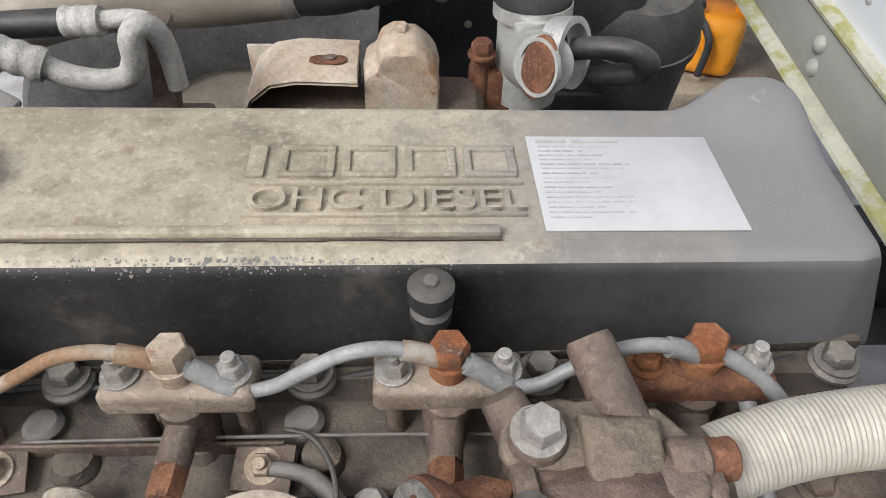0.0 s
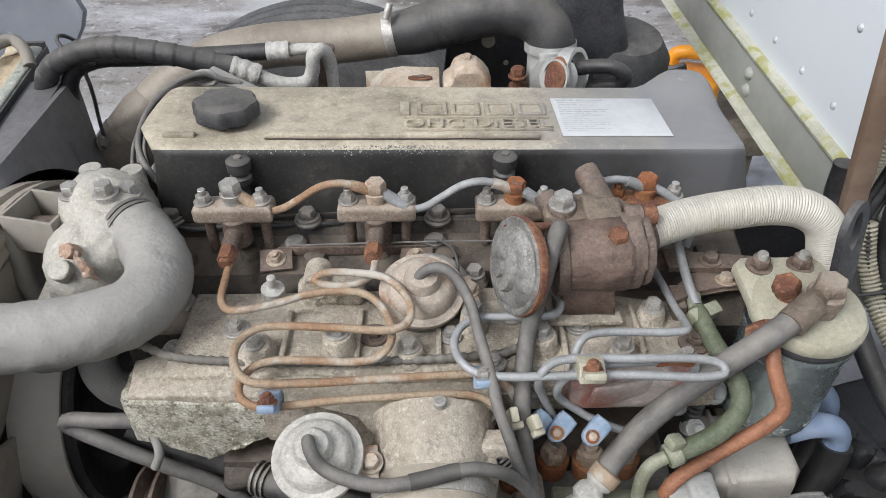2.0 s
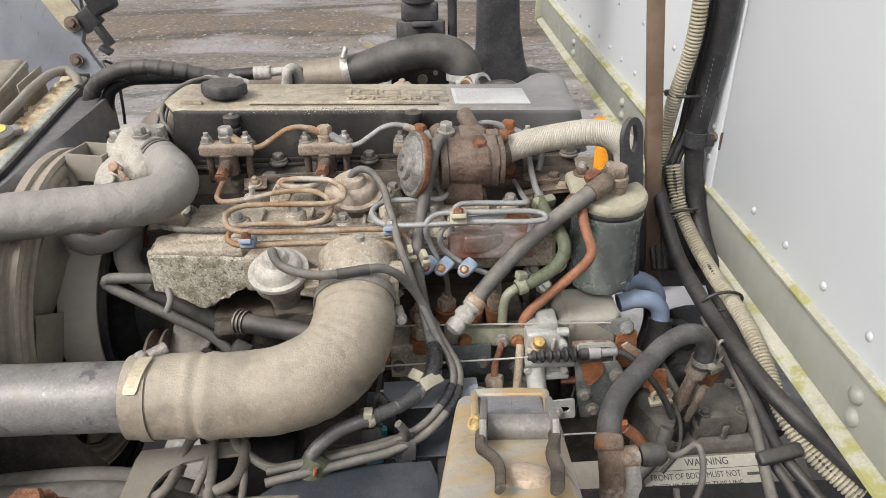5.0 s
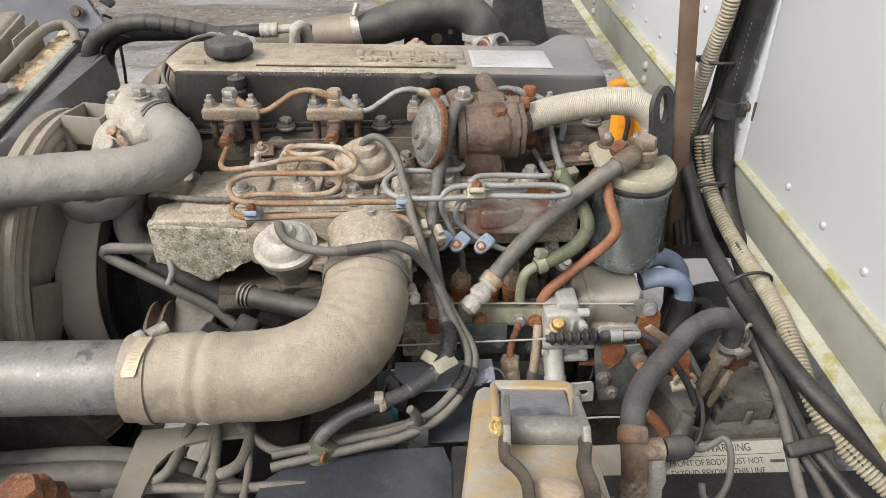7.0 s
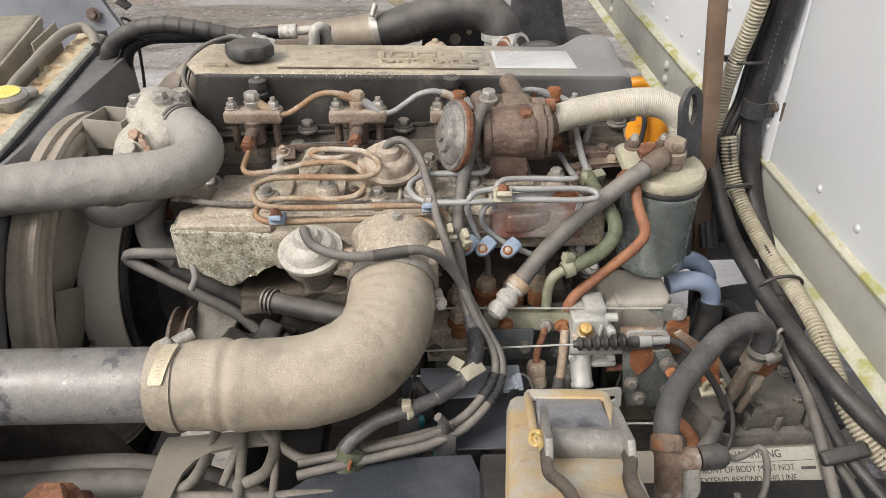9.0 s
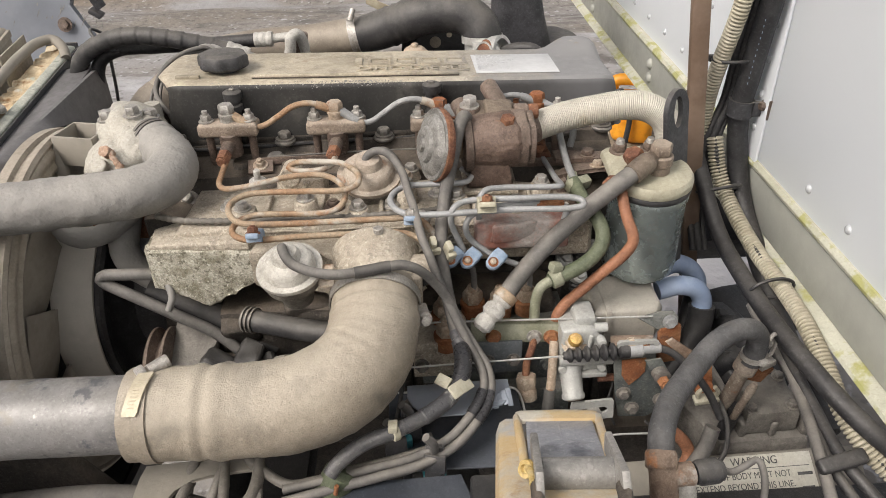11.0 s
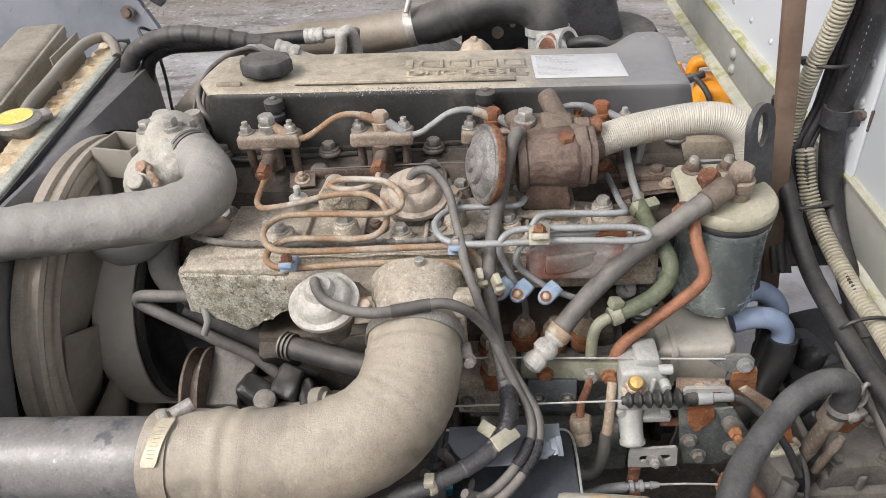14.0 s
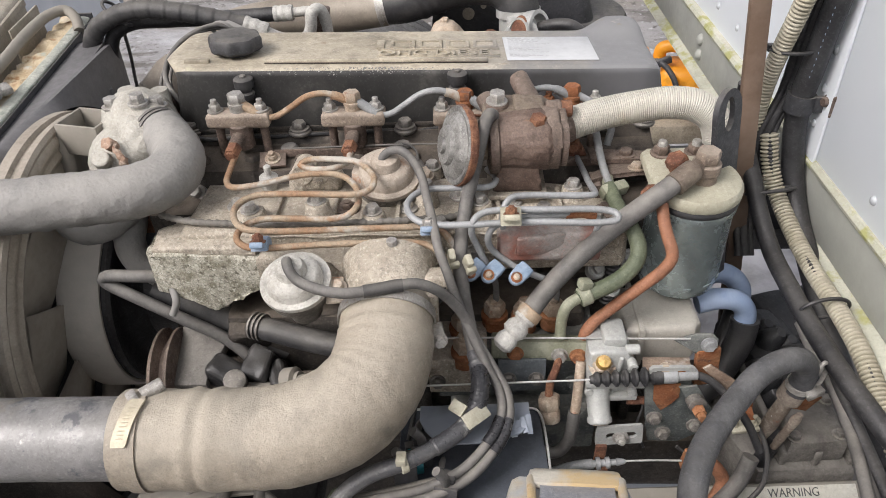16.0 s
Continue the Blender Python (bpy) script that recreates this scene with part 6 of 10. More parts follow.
part("end_collar", bm, M_IRON_BROWN, cor, "brown steel collar")
eye = thing("lifting_eye", (0.284, 0.10, 1.10), "dark steel engine lifting eye with an oblong hole", "lifting eye")
em = Matrix.Translation((0.2965, 0.082, 1.006)) @ Matrix.Rotation(radians(40), 4, "Z") @ Matrix.Rotation(radians(-8), 4, "X")
bm = B()
outer, inner = [], []
for i in range(40):
    a = i * math.tau / 40
    outer.append((0.021 * math.cos(a), 0.236 + 0.026 * math.sin(a) - (0.09 if math.sin(a) < -0.2 else 0)))
    inner.append((0.0085 * math.cos(a), 0.236 + 0.018 * math.sin(a)))
for dz in (0.0, 0.006):
    o = [bm.verts.new((x, dz, z)) for x, z in outer]
    n_ = [bm.verts.new((x, dz, z)) for x, z in inner]
    for i in range(40):
        j = (i + 1) % 40
        bm.faces.new((o[i], o[j], n_[j], n_[i]))
vs = bm.verts[:]
for i in range(40):
    j = (i + 1) % 40
    bm.faces.new((vs[i], vs[j], vs[80 + j], vs[80 + i]))
    bm.faces.new((vs[40 + i], vs[40 + j], vs[120 + j], vs[120 + i]))
bmesh.ops.transform(bm, matrix=em, verts=bm.verts[:])
part("plate", bm, M_BLACK_PLASTIC, eye)
bm = B()
box(bm, (0.030, 0.006, 0.11), em @ pose(0.0, 0.004, 0.10), 0.002)
part("foot", bm, M_BLACK_PLASTIC, eye)

# ---- fuel filter ----
filt = thing("fuel_filter", (0.247, 0.094, 1.04), "blue-grey spin-on fuel filter under an olive head", "fuel filter")
fx, fy = 0.2465, 0.094
tilt = Matrix.Translation((fx, fy, 1.05)) @ Matrix.Rotation(radians(4), 4, "X")
bm = B()
lathe(bm, [(0.020, -0.006), (0.036, -0.006), (0.043, 0.002), (0.0445, 0.012), (0.0435, 0.100), (0.0455, 0.103), (0.0455, 0.110)], tilt, 48)
can_ = part("canister", bm, M_FILTER, filt)
for i in range(12):
    bm = B()
    box(bm, (0.003, 0.009, 0.018), tilt @ Matrix.Rotation(i * math.tau / 12, 4, "Z") @ pose(0.0420, 0, 0.008, 0, 12, 0), 0.001)
    part("flute", bm, M_FILTER, can_)
bm = B()
lathe(bm, [(0.0455, 0.1105), (0.0465, 0.1125), (0.0465, 0.1155), (0.0455, 0.1175)], tilt, 48)
part("seal_ring", bm, M_RUBBER_BLACK, filt)
bm = B()
lathe(bm, [(0.0460, 0.118), (0.0470, 0.120), (0.0470, 0.127), (0.044, 0.131), (0.030, 0.134), (0.0, 0.135)], tilt, 48)
prism(bm, [(-0.046, 0.0), (0.03, 0.0), (0.032, 0.052), (0.024, 0.060), (-0.038, 0.060), (-0.046, 0.052)], 0.012, tilt @ pose(0, 0, 0.118), 0.003)
rough(bm, 0.0006, 90)
part("head", bm, M_FILTER_HEAD, filt, "olive painted cast head")
for x, mt in ((-0.026, M_IRON_BROWN), (0.010, M_IRON_BROWN)):
    bm = B()
    bolt(bm, tilt @ pose(x, 0.047, 0.130), 0.0085, 0.009, 1.35)
    hb = part("head_bolt", bm, mt, filt)
    bm = B()
    lathe(bm, [(0.0052, 0), (0.0052, 0.006), (0.004, 0.0085), (0, 0.009)], tilt @ pose(x, 0.047, 0.138), 16)
    part("stud_end", bm, M_STEEL, hb, "bright stud end")
bm = B()
cyl(bm, 0.013, 0.012, tilt @ pose(0.004, -0.008, 0.132), 22)
cyl(bm, 0.0145, 0.012, tilt @ pose(0.004, -0.008, 0.144), 22)
hexa(bm, 0.0125, 0.012, tilt @ pose(0.004, -0.008, 0.157))
part("banjo_bolt", bm, M_CLAMP_TAN, filt, "rusty brown banjo bolt")
bm = B()
tube(bm, [(0.248, 0.083, 1.198), (0.240, 0.070, 1.201), (0.228, 0.060, 1.199), (0.214, 0.051, 1.193)], 0.0088, 16, 0.003, lambda s, n: 1.0 if s < n * 0.45 else 1.35)
part("union", bm, M_EGR_TOP, filt, "olive-brown hose union")
for m_, lab in ((at((0.232, 0.094, 1.184), (-0.5, -0.2, 1)), ""), (at((0.206, 0.060, 1.176), (-0.75, -0.45, 0.25)), "")):
    bm = B()
    cyl(bm, 0.0105, 0.008, m_, 20)
    hexa(bm, 0.0115, 0.012, m_ @ Matrix.Translation((0, 0, 0.008)))
    part("plug", bm, M_RUST, filt, "rusty bleed plug")
bm = B()
prism(bm, [(0.150, 0.150), (0.215, 0.150), (0.235, 0.128), (0.262, 0.128), (0.262, 0.162), (0.150, 0.178)], 0.005, pose(0, 0, 1.162), 0.001)
bolt(bm, pose(0.190, 0.160, 1.167), 0.0075, 0.006, 1.4)
prism(bm, [(0.10, 0.165), (0.20, 0.165), (0.20, 0.18), (0.10, 0.18)], 0.02, pose(0, 0, 1.140), 0.001)
solo("filter_bracket", bm, M_IRON_BROWN, "brown rusty steel bracket carrying the fuel filter", "bracket")

bm = B()
tube(bm, [(0.222, 0.056, 1.197), (0.205, 0.048, 1.189), (0.187, 0.042, 1.178), (0.160, 0.036, 1.158), (0.132, 0.030, 1.134), (0.106, 0.020, 1.110), (0.084, 0.006, 1.090), (0.070, -0.008, 1.078)], 0.0100, 18)
solo("fuel_hose", bm, M_HOSE_GREY, "thick dusty grey rubber fuel hose", "hose")
un = thing("hose_union", (0.058, -0.018, 1.05), "white-crusted bulbous metal hose union", "hose union")
bm = B()
ua = Vector((-0.62, -0.42, -0.55))
um = at((0.074, -0.006, 1.082), ua)
lathe(bm, [(0.009, 0), (0.0115, 0.002), (0.0115, 0.010), (0.0085, 0.013), (0.012, 0.018), (0.0125, 0.026), (0.009, 0.030), (0.0115, 0.036), (0.011, 0.044), (0.006, 0.048)], um, 24)
part("fitting", bm, M_ALU_PALE, un)
bm = B()
lathe(bm, [(0.0118, -0.004), (0.0128, -0.003), (0.0128, 0.006), (0.0118, 0.007)], um, 24)
part("clamp_ring", bm, M_RUST_PIPE, un)
bm = B()
tube(bm, [(0.163, 0.102, 1.161), (0.165, 0.078, 1.158), (0.171, 0.054, 1.154), (0.179, 0.037, 1.145), (0.182, 0.027, 1.136), (0.180, 0.020, 1.126), (0.169, 0.013, 1.114), (0.151, 0.007, 1.104), (0.131, 0.003, 1.097), (0.122, 0.000, 1.094)], 0.0082, 16)
solo("return_hose", bm, M_HOSE_GREEN, "dusty green rubber fuel return hose", "hose")
bm = B()
cyl(bm, 0.0102, 0.012, at((0.134, 0.0035, 1.0975), (-0.9, -0.25, -0.25)), 20)
box(bm, (0.013, 0.012, 0.010), pose(0.128, 0.004, 1.109, 0, 15, 20), 0.002)
tube(bm, [(0.124, 0.001, 1.095), (0.112, -0.001, 1.087), (0.107, -0.001, 1.068), (0.106, -0.003, 1.045)], 0.0058, 12)
solo("return_pipe_end", bm, M_OLIVE, "olive painted pipe end with a hose clamp", "pipe")
bm = B()
tube(bm, [(0.205, 0.050, 1.172), (0.206, 0.038, 1.160), (0.209, 0.028, 1.148), (0.213, 0.020, 1.137), (0.213, 0.017, 1.128), (0.205, 0.015, 1.115), (0.184, 0.013, 1.095), (0.160, 0.010, 1.073), (0.142, 0.006, 1.058), (0.133, 0.002, 1.046), (0.131, 0.000, 1.030)], 0.0062, 14)
solo("feed_hose", bm, M_HOSE_ORANGE, "rust-orange rubber fuel feed hose", "hose")
bm = B()
tube(bm, [(0.178, 0.082, 1.128), (0.172, 0.07, 1.10), (0.166, 0.062, 1.07), (0.164, 0.055, 1.04)], 0.0075, 14, 0.001, lambda s, n: 1 + 0.08 * math.sin(s * math.tau / 0.005))
solo("wire_conduit", bm, M_RUBBER_BLACK, "black corrugated wire conduit with white tape", "conduit")

# ---- thermostat housing and the upper radiator hose ----
th = thing("thermostat_housing", (-0.365, 0.19, 1.12), "white-crusted cast thermostat housing with steel bolts", "thermostat housing")
bm = B()
for c, r in (((-0.370, 0.216, 1.188), (0.046, 0.040, 0.046)), ((-0.376, 0.176, 1.165), (0.044, 0.046, 0.044)), ((-0.352, 0.180, 1.186), (0.034, 0.034, 0.036))):
    bmesh.ops.create_uvsphere(bm, u_segments=36, v_segments=20, radius=1.0, matrix=Matrix.Translation(c) @ Matrix.Diagonal((*r, 1)))
lathe(bm, [(0.040, 0), (0.034, 0.03), (0.0285, 0.045)], at((-0.366, 0.206, 1.192), (0.79, -0.61, -0.02)), 28)
box(bm, (0.085, 0.05, 0.014), pose(-0.388, 0.158, 1.136, 8, 0, 0), 0.005)
cyl(bm, 0.010, 0.02, at((-0.385, 0.142, 1.178), (0, -0.6, 0.8)), 16)
rough(bm, 0.0018, 80, 1)
part("casting", bm, M_THERMO, th)
for x, y, z in ((-0.393, 0.206, 1.208), (-0.355, 0.192, 1.218), (-0.340, 0.205, 1.208), (-0.388, 0.242, 1.215), (-0.348, 0.238, 1.215), (-0.410, 0.172, 1.165)):
    bm = B()
    lathe(bm, [(0.0125, -0.04), (0.0115, 0.004), (0.010, 0.010)], pose(x, y, z), 16)
    part("boss", bm, M_THERMO, th)
for x, y, z in ((-0.393, 0.206, 1.218), (-0.355, 0.192, 1.228), (-0.340, 0.205, 1.218), (-0.405, 0.148, 1.145)):
    bm = B()
    bolt(bm, pose(x, y, z), 0.0085, 0.010, 1.35)
    part("bolt", bm, M_STEEL, th)
bm = B()
tube(bm, [(-0.371, 0.142, 1.205), (-0.367, 0.136, 1.198), (-0.362, 0.132, 1.188), (-0.356, 0.131, 1.180)], 0.0030, 10, 0.0015, None, 0.005)
cyl(bm, 0.007, 0.014, at((-0.375, 0.148, 1.198), (-0.2, -0.7, 0.7)), 14)
rough(bm, 0.0022, 260)
part("rusty_fitting", bm, M_FIT_CRUST, th, "crusted pale rusty fitting")
bm = B()
box(bm, (0.075, 0.06, 0.04), pose(-0.380, 0.165, 1.108), 0.006)
part("red_gasket_block", bm, M_RUST, th, "dark red painted block")
bm = B()
tube(bm, [(-0.346, 0.190, 1.196), (-0.328, 0.176, 1.194), (-0.309, 0.152, 1.191), (-0.298, 0.124, 1.188), (-0.302, 0.094, 1.187), (-0.322, 0.074, 1.187), (-0.354, 0.062, 1.187), (-0.402, 0.055, 1.186), (-0.480, 0.045, 1.184), (-0.60, 0.027, 1.180), (-0.80, -0.005, 1.170)], 0.0278, 36, 0.003, lambda s, n: (1.0 if s > 0.022 else 1.05) + 0.02 * math.exp(-((s - 0.03) / 0.004) ** 2), 0.0016)
hose = thing("radiator_hose", (-0.31, 0.10, 1.16), "thick dust-covered radiator hose", "radiator hose")
part("hose", bm, M_HOSE_DUST, hose)
bm = B()
for k in (0.004, 0.010):
    ring_band(bm, 0.0293, 0.004, 0.0012, at(Vector((-0.346, 0.190, 1.196)).lerp(Vector((-0.328, 0.176, 1.194)), k / 0.024 + 0.2), (0.79, -0.61, -0.09)))
part("clamp", bm, M_HOSE_GREY, hose)
bm = B()
tube(bm, [(-0.448, 0.125, 1.125), (-0.434, 0.108, 1.118), (-0.410, 0.100, 1.115), (-0.390, 0.102, 1.118), (-0.370, 0.110, 1.128), (-0.355, 0.125, 1.14)], 0.0125, 18, 0.004, None, 0.001)
solo("bypass_hose", bm, M_HOSE_DUST, "dusty grey bypass hose under the radiator hose", "hose")
bm = B()
tube(bm, [(-0.366, 0.135, 1.135), (-0.373, 0.126, 1.110), (-0.377, 0.117, 1.090), (-0.370, 0.111, 1.070), (-0.350, 0.112, 1.050), (-0.325, 0.11, 1.03)], 0.0175, 18, 0.004, None, 0.001)
solo("water_pump_hose", bm, M_HOSE_DUST, "dusty grey water pump hose", "hose")
BXM = Matrix.Translation((-0.4285, 0.209, 1.186)) @ Matrix.Rotation(radians(-14), 4, "Z")
bb = thing("belt_bracket", BXM.translation - Vector((0, 0, 0.1)), "dusty grey open box bracket beside the thermostat", "bracket")
for s in (-1, 1):
    bm = B()
    box(bm, (0.056, 0.0035, 0.038), BXM @ pose(0, 0.022 * s, 0), 0.001)
    part("long_plate", bm, M_SHROUD, bb)
    bm = B()
    box(bm, (0.0035, 0.041, 0.038), BXM @ pose(0.0262 * s, 0, 0), 0.001)
    part("end_plate", bm, M_SHROUD, bb)
bm = B()
box(bm, (0.050, 0.042, 0.003), BXM @ pose(0, 0, -0.016), 0.001)
part("floor_plate", bm, M_SHROUD, bb)
bm = B()
box(bm, (0.034, 0.026, 0.014), BXM @ pose(-0.004, 0, -0.008, 0, 0, 12), 0.003)
part("nut_block", bm, M_IRON_BROWN, bb)
bm = B()
tube(bm, [BXM @ Vector(p) for p in ((-0.024, -0.012, 0.006), (-0.029, -0.016, 0.0), (-0.027, -0.022, -0.03), (-0.02, -0.03, -0.07), (0.03, -0.03, -0.10))], 0.009, 10)
part("stay", bm, M_SHROUD, bb)


# ---- intake elbow and pipe ----
elbow = thing("intake_elbow", (-0.15, -0.15, 1.02), "large dust-covered ribbed rubber intake elbow", "intake hose")
EP = [(-0.066, -0.030, 1.112), (-0.066, -0.050, 1.106), (-0.067, -0.075, 1.098), (-0.075, -0.106, 1.090), (-0.098, -0.135, 1.083), (-0.136, -0.153, 1.079), (-0.180, -0.159, 1.079), (-0.225, -0.160, 1.0805), (-0.262, -0.160, 1.081), (-0.281, -0.160, 1.081)]


def elbow_shape(s, n):
    k = 1.0
    for c in (n - 0.079, n - 0.060):
        k += 0.040 * math.exp(-((s - c) / 0.0055) ** 2)
    k -= 0.02 * math.exp(-((s - n + 0.0695) / 0.003) ** 2)
    if s < 0.03:
        k *= 0.97
    k *= 1 - 0.075 * ease((s - 0.10) / max(0.01, n - 0.16))
    for c in (0.046, 0.058, 0.077, 0.089, 0.104, 0.131, 0.148, 0.163):
        k -= 0.008 * math.exp(-((s - c) / 0.0016) ** 2)
    return k + 0.002 * math.sin(s * 620 + 3 * math.sin(s * 37)) * (s > 0.03)


bm = B()
tube(bm, EP, 0.0455, 56, 0.0025, elbow_shape, 0.0008)
part("hose", bm, M_HOSE_ELBOW, elbow)
bm = B()
cmx = at((-0.262, -0.160, 1.081), (1, 0, 0))
ring_band(bm, 0.0428, 0.012, 0.0014, cmx, 56)
clamp = part("clamp_band", bm, M_HOSE_ELBOW, elbow, "dust-covered steel band clamp")
bm = B()
cyl(bm, 0.0062, 0.019, at((-0.262, -0.148, 1.1210), (0.75, 0.62, 0.1)), 14)
box(bm, (0.016, 0.013, 0.006), pose(-0.257, -0.144, 1.1195, 0, 0, 40), 0.002)
hexa(bm, 0.008, 0.008, at((-0.264, -0.150, 1.1223), (-0.75, -0.62, -0.1)))
part("clamp_screw", bm, M_STEEL, clamp)
bm = B()
pts = [(-0.260, -0.160 - 0.0450 * math.sin(a), 1.081 + 0.0450 * math.cos(a)) for a in (radians(k) for k in range(-4, 52, 4))]
rows_ = []
for k, p in enumerate(pts):
    up = Vector((0, p[1] + 0.160, p[2] - 1.081)).normalized()
    rows_.append([bm.verts.new(Vector(p) + Vector((sx * (0.0065 if k < len(pts) - 1 else 0.0055) - 0.0006 * k, 0, 0)) + up * h) for sx, h in ((-1, 0.0), (-1, 0.0014), (1, 0.0014), (1, 0.0))])
for r0, r1 in zip(rows_, rows_[1:]):
    for j in range(4):
        bm.faces.new((r0[j], r0[(j + 1) % 4], r1[(j + 1) % 4], r1[j]))
bm.faces.new(rows_[0][::-1])
bm.faces.new(rows_[-1])
bmesh.ops.recalc_face_normals(bm, faces=bm.faces[:])
part("clamp_tail", bm, M_CREAM, clamp)
for k in range(3, 12):
    p = pts[k]
    bm = B()
    box(bm, (0.0055, 0.0011, 0.0006), Matrix.Translation(Vector(p) + Vector((-0.0006 * k, -0.0008 * math.sin(radians(4 * k)), 0.0012))) @ Matrix.Rotation(-radians(4 * k - 4), 4, "X"))
    part("tooth", bm, M_CREAM, clamp)
bm = B()
ring_band(bm, 0.0455, 0.010, 0.0014, at((-0.066, -0.042, 1.108), (0, 0.94, 0.30)), 56)
box(bm, (0.012, 0.02, 0.012), pose(-0.018, -0.052, 1.098, 0, 0, 10), 0.002)
bolt(bm, at((-0.016, -0.062, 1.098), (0.2, -0.9, 0.3)), 0.006, 0.006, 1.3)
part("clamp_band", bm, M_STEEL, elbow, "dull steel band clamp")
bm = B()
tube(bm, [(-0.268, -0.160, 1.082), (-0.40, -0.161, 1.083), (-0.60, -0.164, 1.083), (-0.95, -0.168, 1.083)], 0.0352, 48, 0.01, None, 0.0004)
solo("intake_pipe", bm, M_PIPE_BARE, "worn grey metal intake pipe with flaking dark paint", "intake pipe")


# ---- small vacuum hoses ----
def small_hose(name, pts, r, mat, label, category="hose", group="", seg=12):
    bm = B()
    tube(bm, pts, r, seg, 0.004)
    return solo(name, bm, mat, label, category, group)


small_hose("vacuum_hose", [(-0.078, 0.110, 1.192), (-0.073, 0.110, 1.201), (-0.064, 0.109, 1.207), (-0.054, 0.108, 1.206), (-0.043, 0.099, 1.200), (-0.034, 0.084, 1.190), (-0.028, 0.058, 1.180), (-0.021, 0.022, 1.173), (-0.016, -0.001, 1.160), (-0.008, -0.019, 1.145), (-0.001, -0.028, 1.125), (0.009, -0.039, 1.100), (0.019, -0.051, 1.080), (0.030, -0.063, 1.060), (0.039, -0.074, 1.045), (0.042, -0.088, 1.037), (0.038, -0.106, 1.030), (0.026, -0.122, 1.022), (0.004, -0.140, 1.010), (-0.030, -0.153, 1.000), (-0.075, -0.160, 0.994), (-0.12, -0.166, 0.988), (-0.16, -0.172, 0.984)], 0.0046, M_HOSE_GREY, "grey rubber vacuum hose", group="vacuum hoses")
small_hose("vacuum_hose", [(0.040, 0.120, 1.238), (0.036, 0.108, 1.244), (0.031, 0.096, 1.240), (0.026, 0.086, 1.225), (0.020, 0.078, 1.200), (0.013, 0.068, 1.174), (0.007, 0.040, 1.152), (0.004, 0.010, 1.135), (0.006, -0.007, 1.115), (0.010, -0.018, 1.090), (0.015, -0.036, 1.070), (0.019, -0.056, 1.060)], 0.0072, M_HOSE_GREY, "thick grey rubber vacuum hose", group="vacuum hoses")
small_hose("vacuum_hose", [(-0.153, -0.034, 1.168), (-0.152, -0.039, 1.176), (-0.149, -0.047, 1.173), (-0.142, -0.053, 1.166), (-0.126, -0.059, 1.161), (-0.103, -0.063, 1.158), (-0.081, -0.060, 1.157), (-0.054, -0.053, 1.157), (-0.036, -0.050, 1.157), (-0.021, -0.048, 1.150), (-0.006, -0.041, 1.130), (0.008, -0.038, 1.105), (0.022, -0.046, 1.075), (0.036, -0.060, 1.055), (0.046, -0.072, 1.041), (0.049, -0.088, 1.033), (0.045, -0.108, 1.025), (0.032, -0.126, 1.016), (0.010, -0.146, 1.006), (-0.026, -0.160, 0.996), (-0.07, -0.168, 0.990), (-0.12, -0.176, 0.984), (-0.16, -0.184, 0.980)], 0.0050, M_HOSE_GREY, "grey rubber vacuum hose", group="vacuum hoses")
small_hose("hose_sleeve", [(-0.082, -0.0602, 1.157), (-0.068, -0.0570, 1.157), (-0.054, -0.0530, 1.157), (-0.046, -0.0515, 1.157)], 0.0060, M_RUBBER, "black spiral sleeve on a vacuum hose", "sleeve")
for x, y, z, tn in ((-0.004, 0.004, 1.146, 10), (0.012, 0.000, 1.142, 25)):
    bm = B()
    box(bm, (0.007, 0.012, 0.016), pose(x, y, z, 30, 0, tn), 0.002)
    box(bm, (0.010, 0.006, 0.010), pose(x + 0.003, y - 0.004, z - 0.007, 30, 0, tn), 0.002)
    solo("hose_clip", bm, M_CLIP, "cream plastic clip joining two hoses", "hose clip", "hose clips")
bm = B()
for k in range(7):
    box(bm, (0.016, 0.0022, 0.012), pose(-0.014 + 0.0008 * k, -0.006 - 0.0035 * k, 1.128 - 0.001 * k, 20, 0, 40), 0.0006)
solo("cable_comb", bm, M_BLACK_PLASTIC, "black toothed plastic cable holder", "cable holder")

for x, y, z, mt, lab in ((-0.0423, -0.1118, 0.985, M_TEAL, "teal plastic wire connector"), (-0.0181, -0.1392, 0.965, M_TEAL, "blue-green plastic wire connector")):
    cn = thing("wire_connector", (x, y, z - 0.02), lab, "connector", "wire connectors")
    bm = B()
    box(bm, (0.014, 0.022, 0.016), pose(x, y, z, 12, 0, 10), 0.002)
    box(bm, (0.006, 0.014, 0.004), pose(x, y, z + 0.009, 12, 0, 10), 0.001)
    part("shell", bm, mt, cn)
    bm = B()
    box(bm, (0.022, 0.008, 0.018), pose(x, y + 0.014, z + 0.003, 12, 0, 10), 0.0015)
    part("socket", bm, M_BLACK_PLASTIC, cn)
    bm = B()
    tube(bm, [(x, y + 0.016, z + 0.004), (x + 0.001, y + 0.030, z + 0.010), (x + 0.004, y + 0.045, z + 0.004), (x + 0.006, y + 0.06, z - 0.02)], 0.004, 10)
    part("lead", bm, M_HOSE_DUST, cn)
    bm = B()
    box(bm, (0.010, 0.010, 0.06), pose(x, y + 0.004, z - 0.036), 0.001)
    part("holder", bm, M_BLACK_PLASTIC, cn)

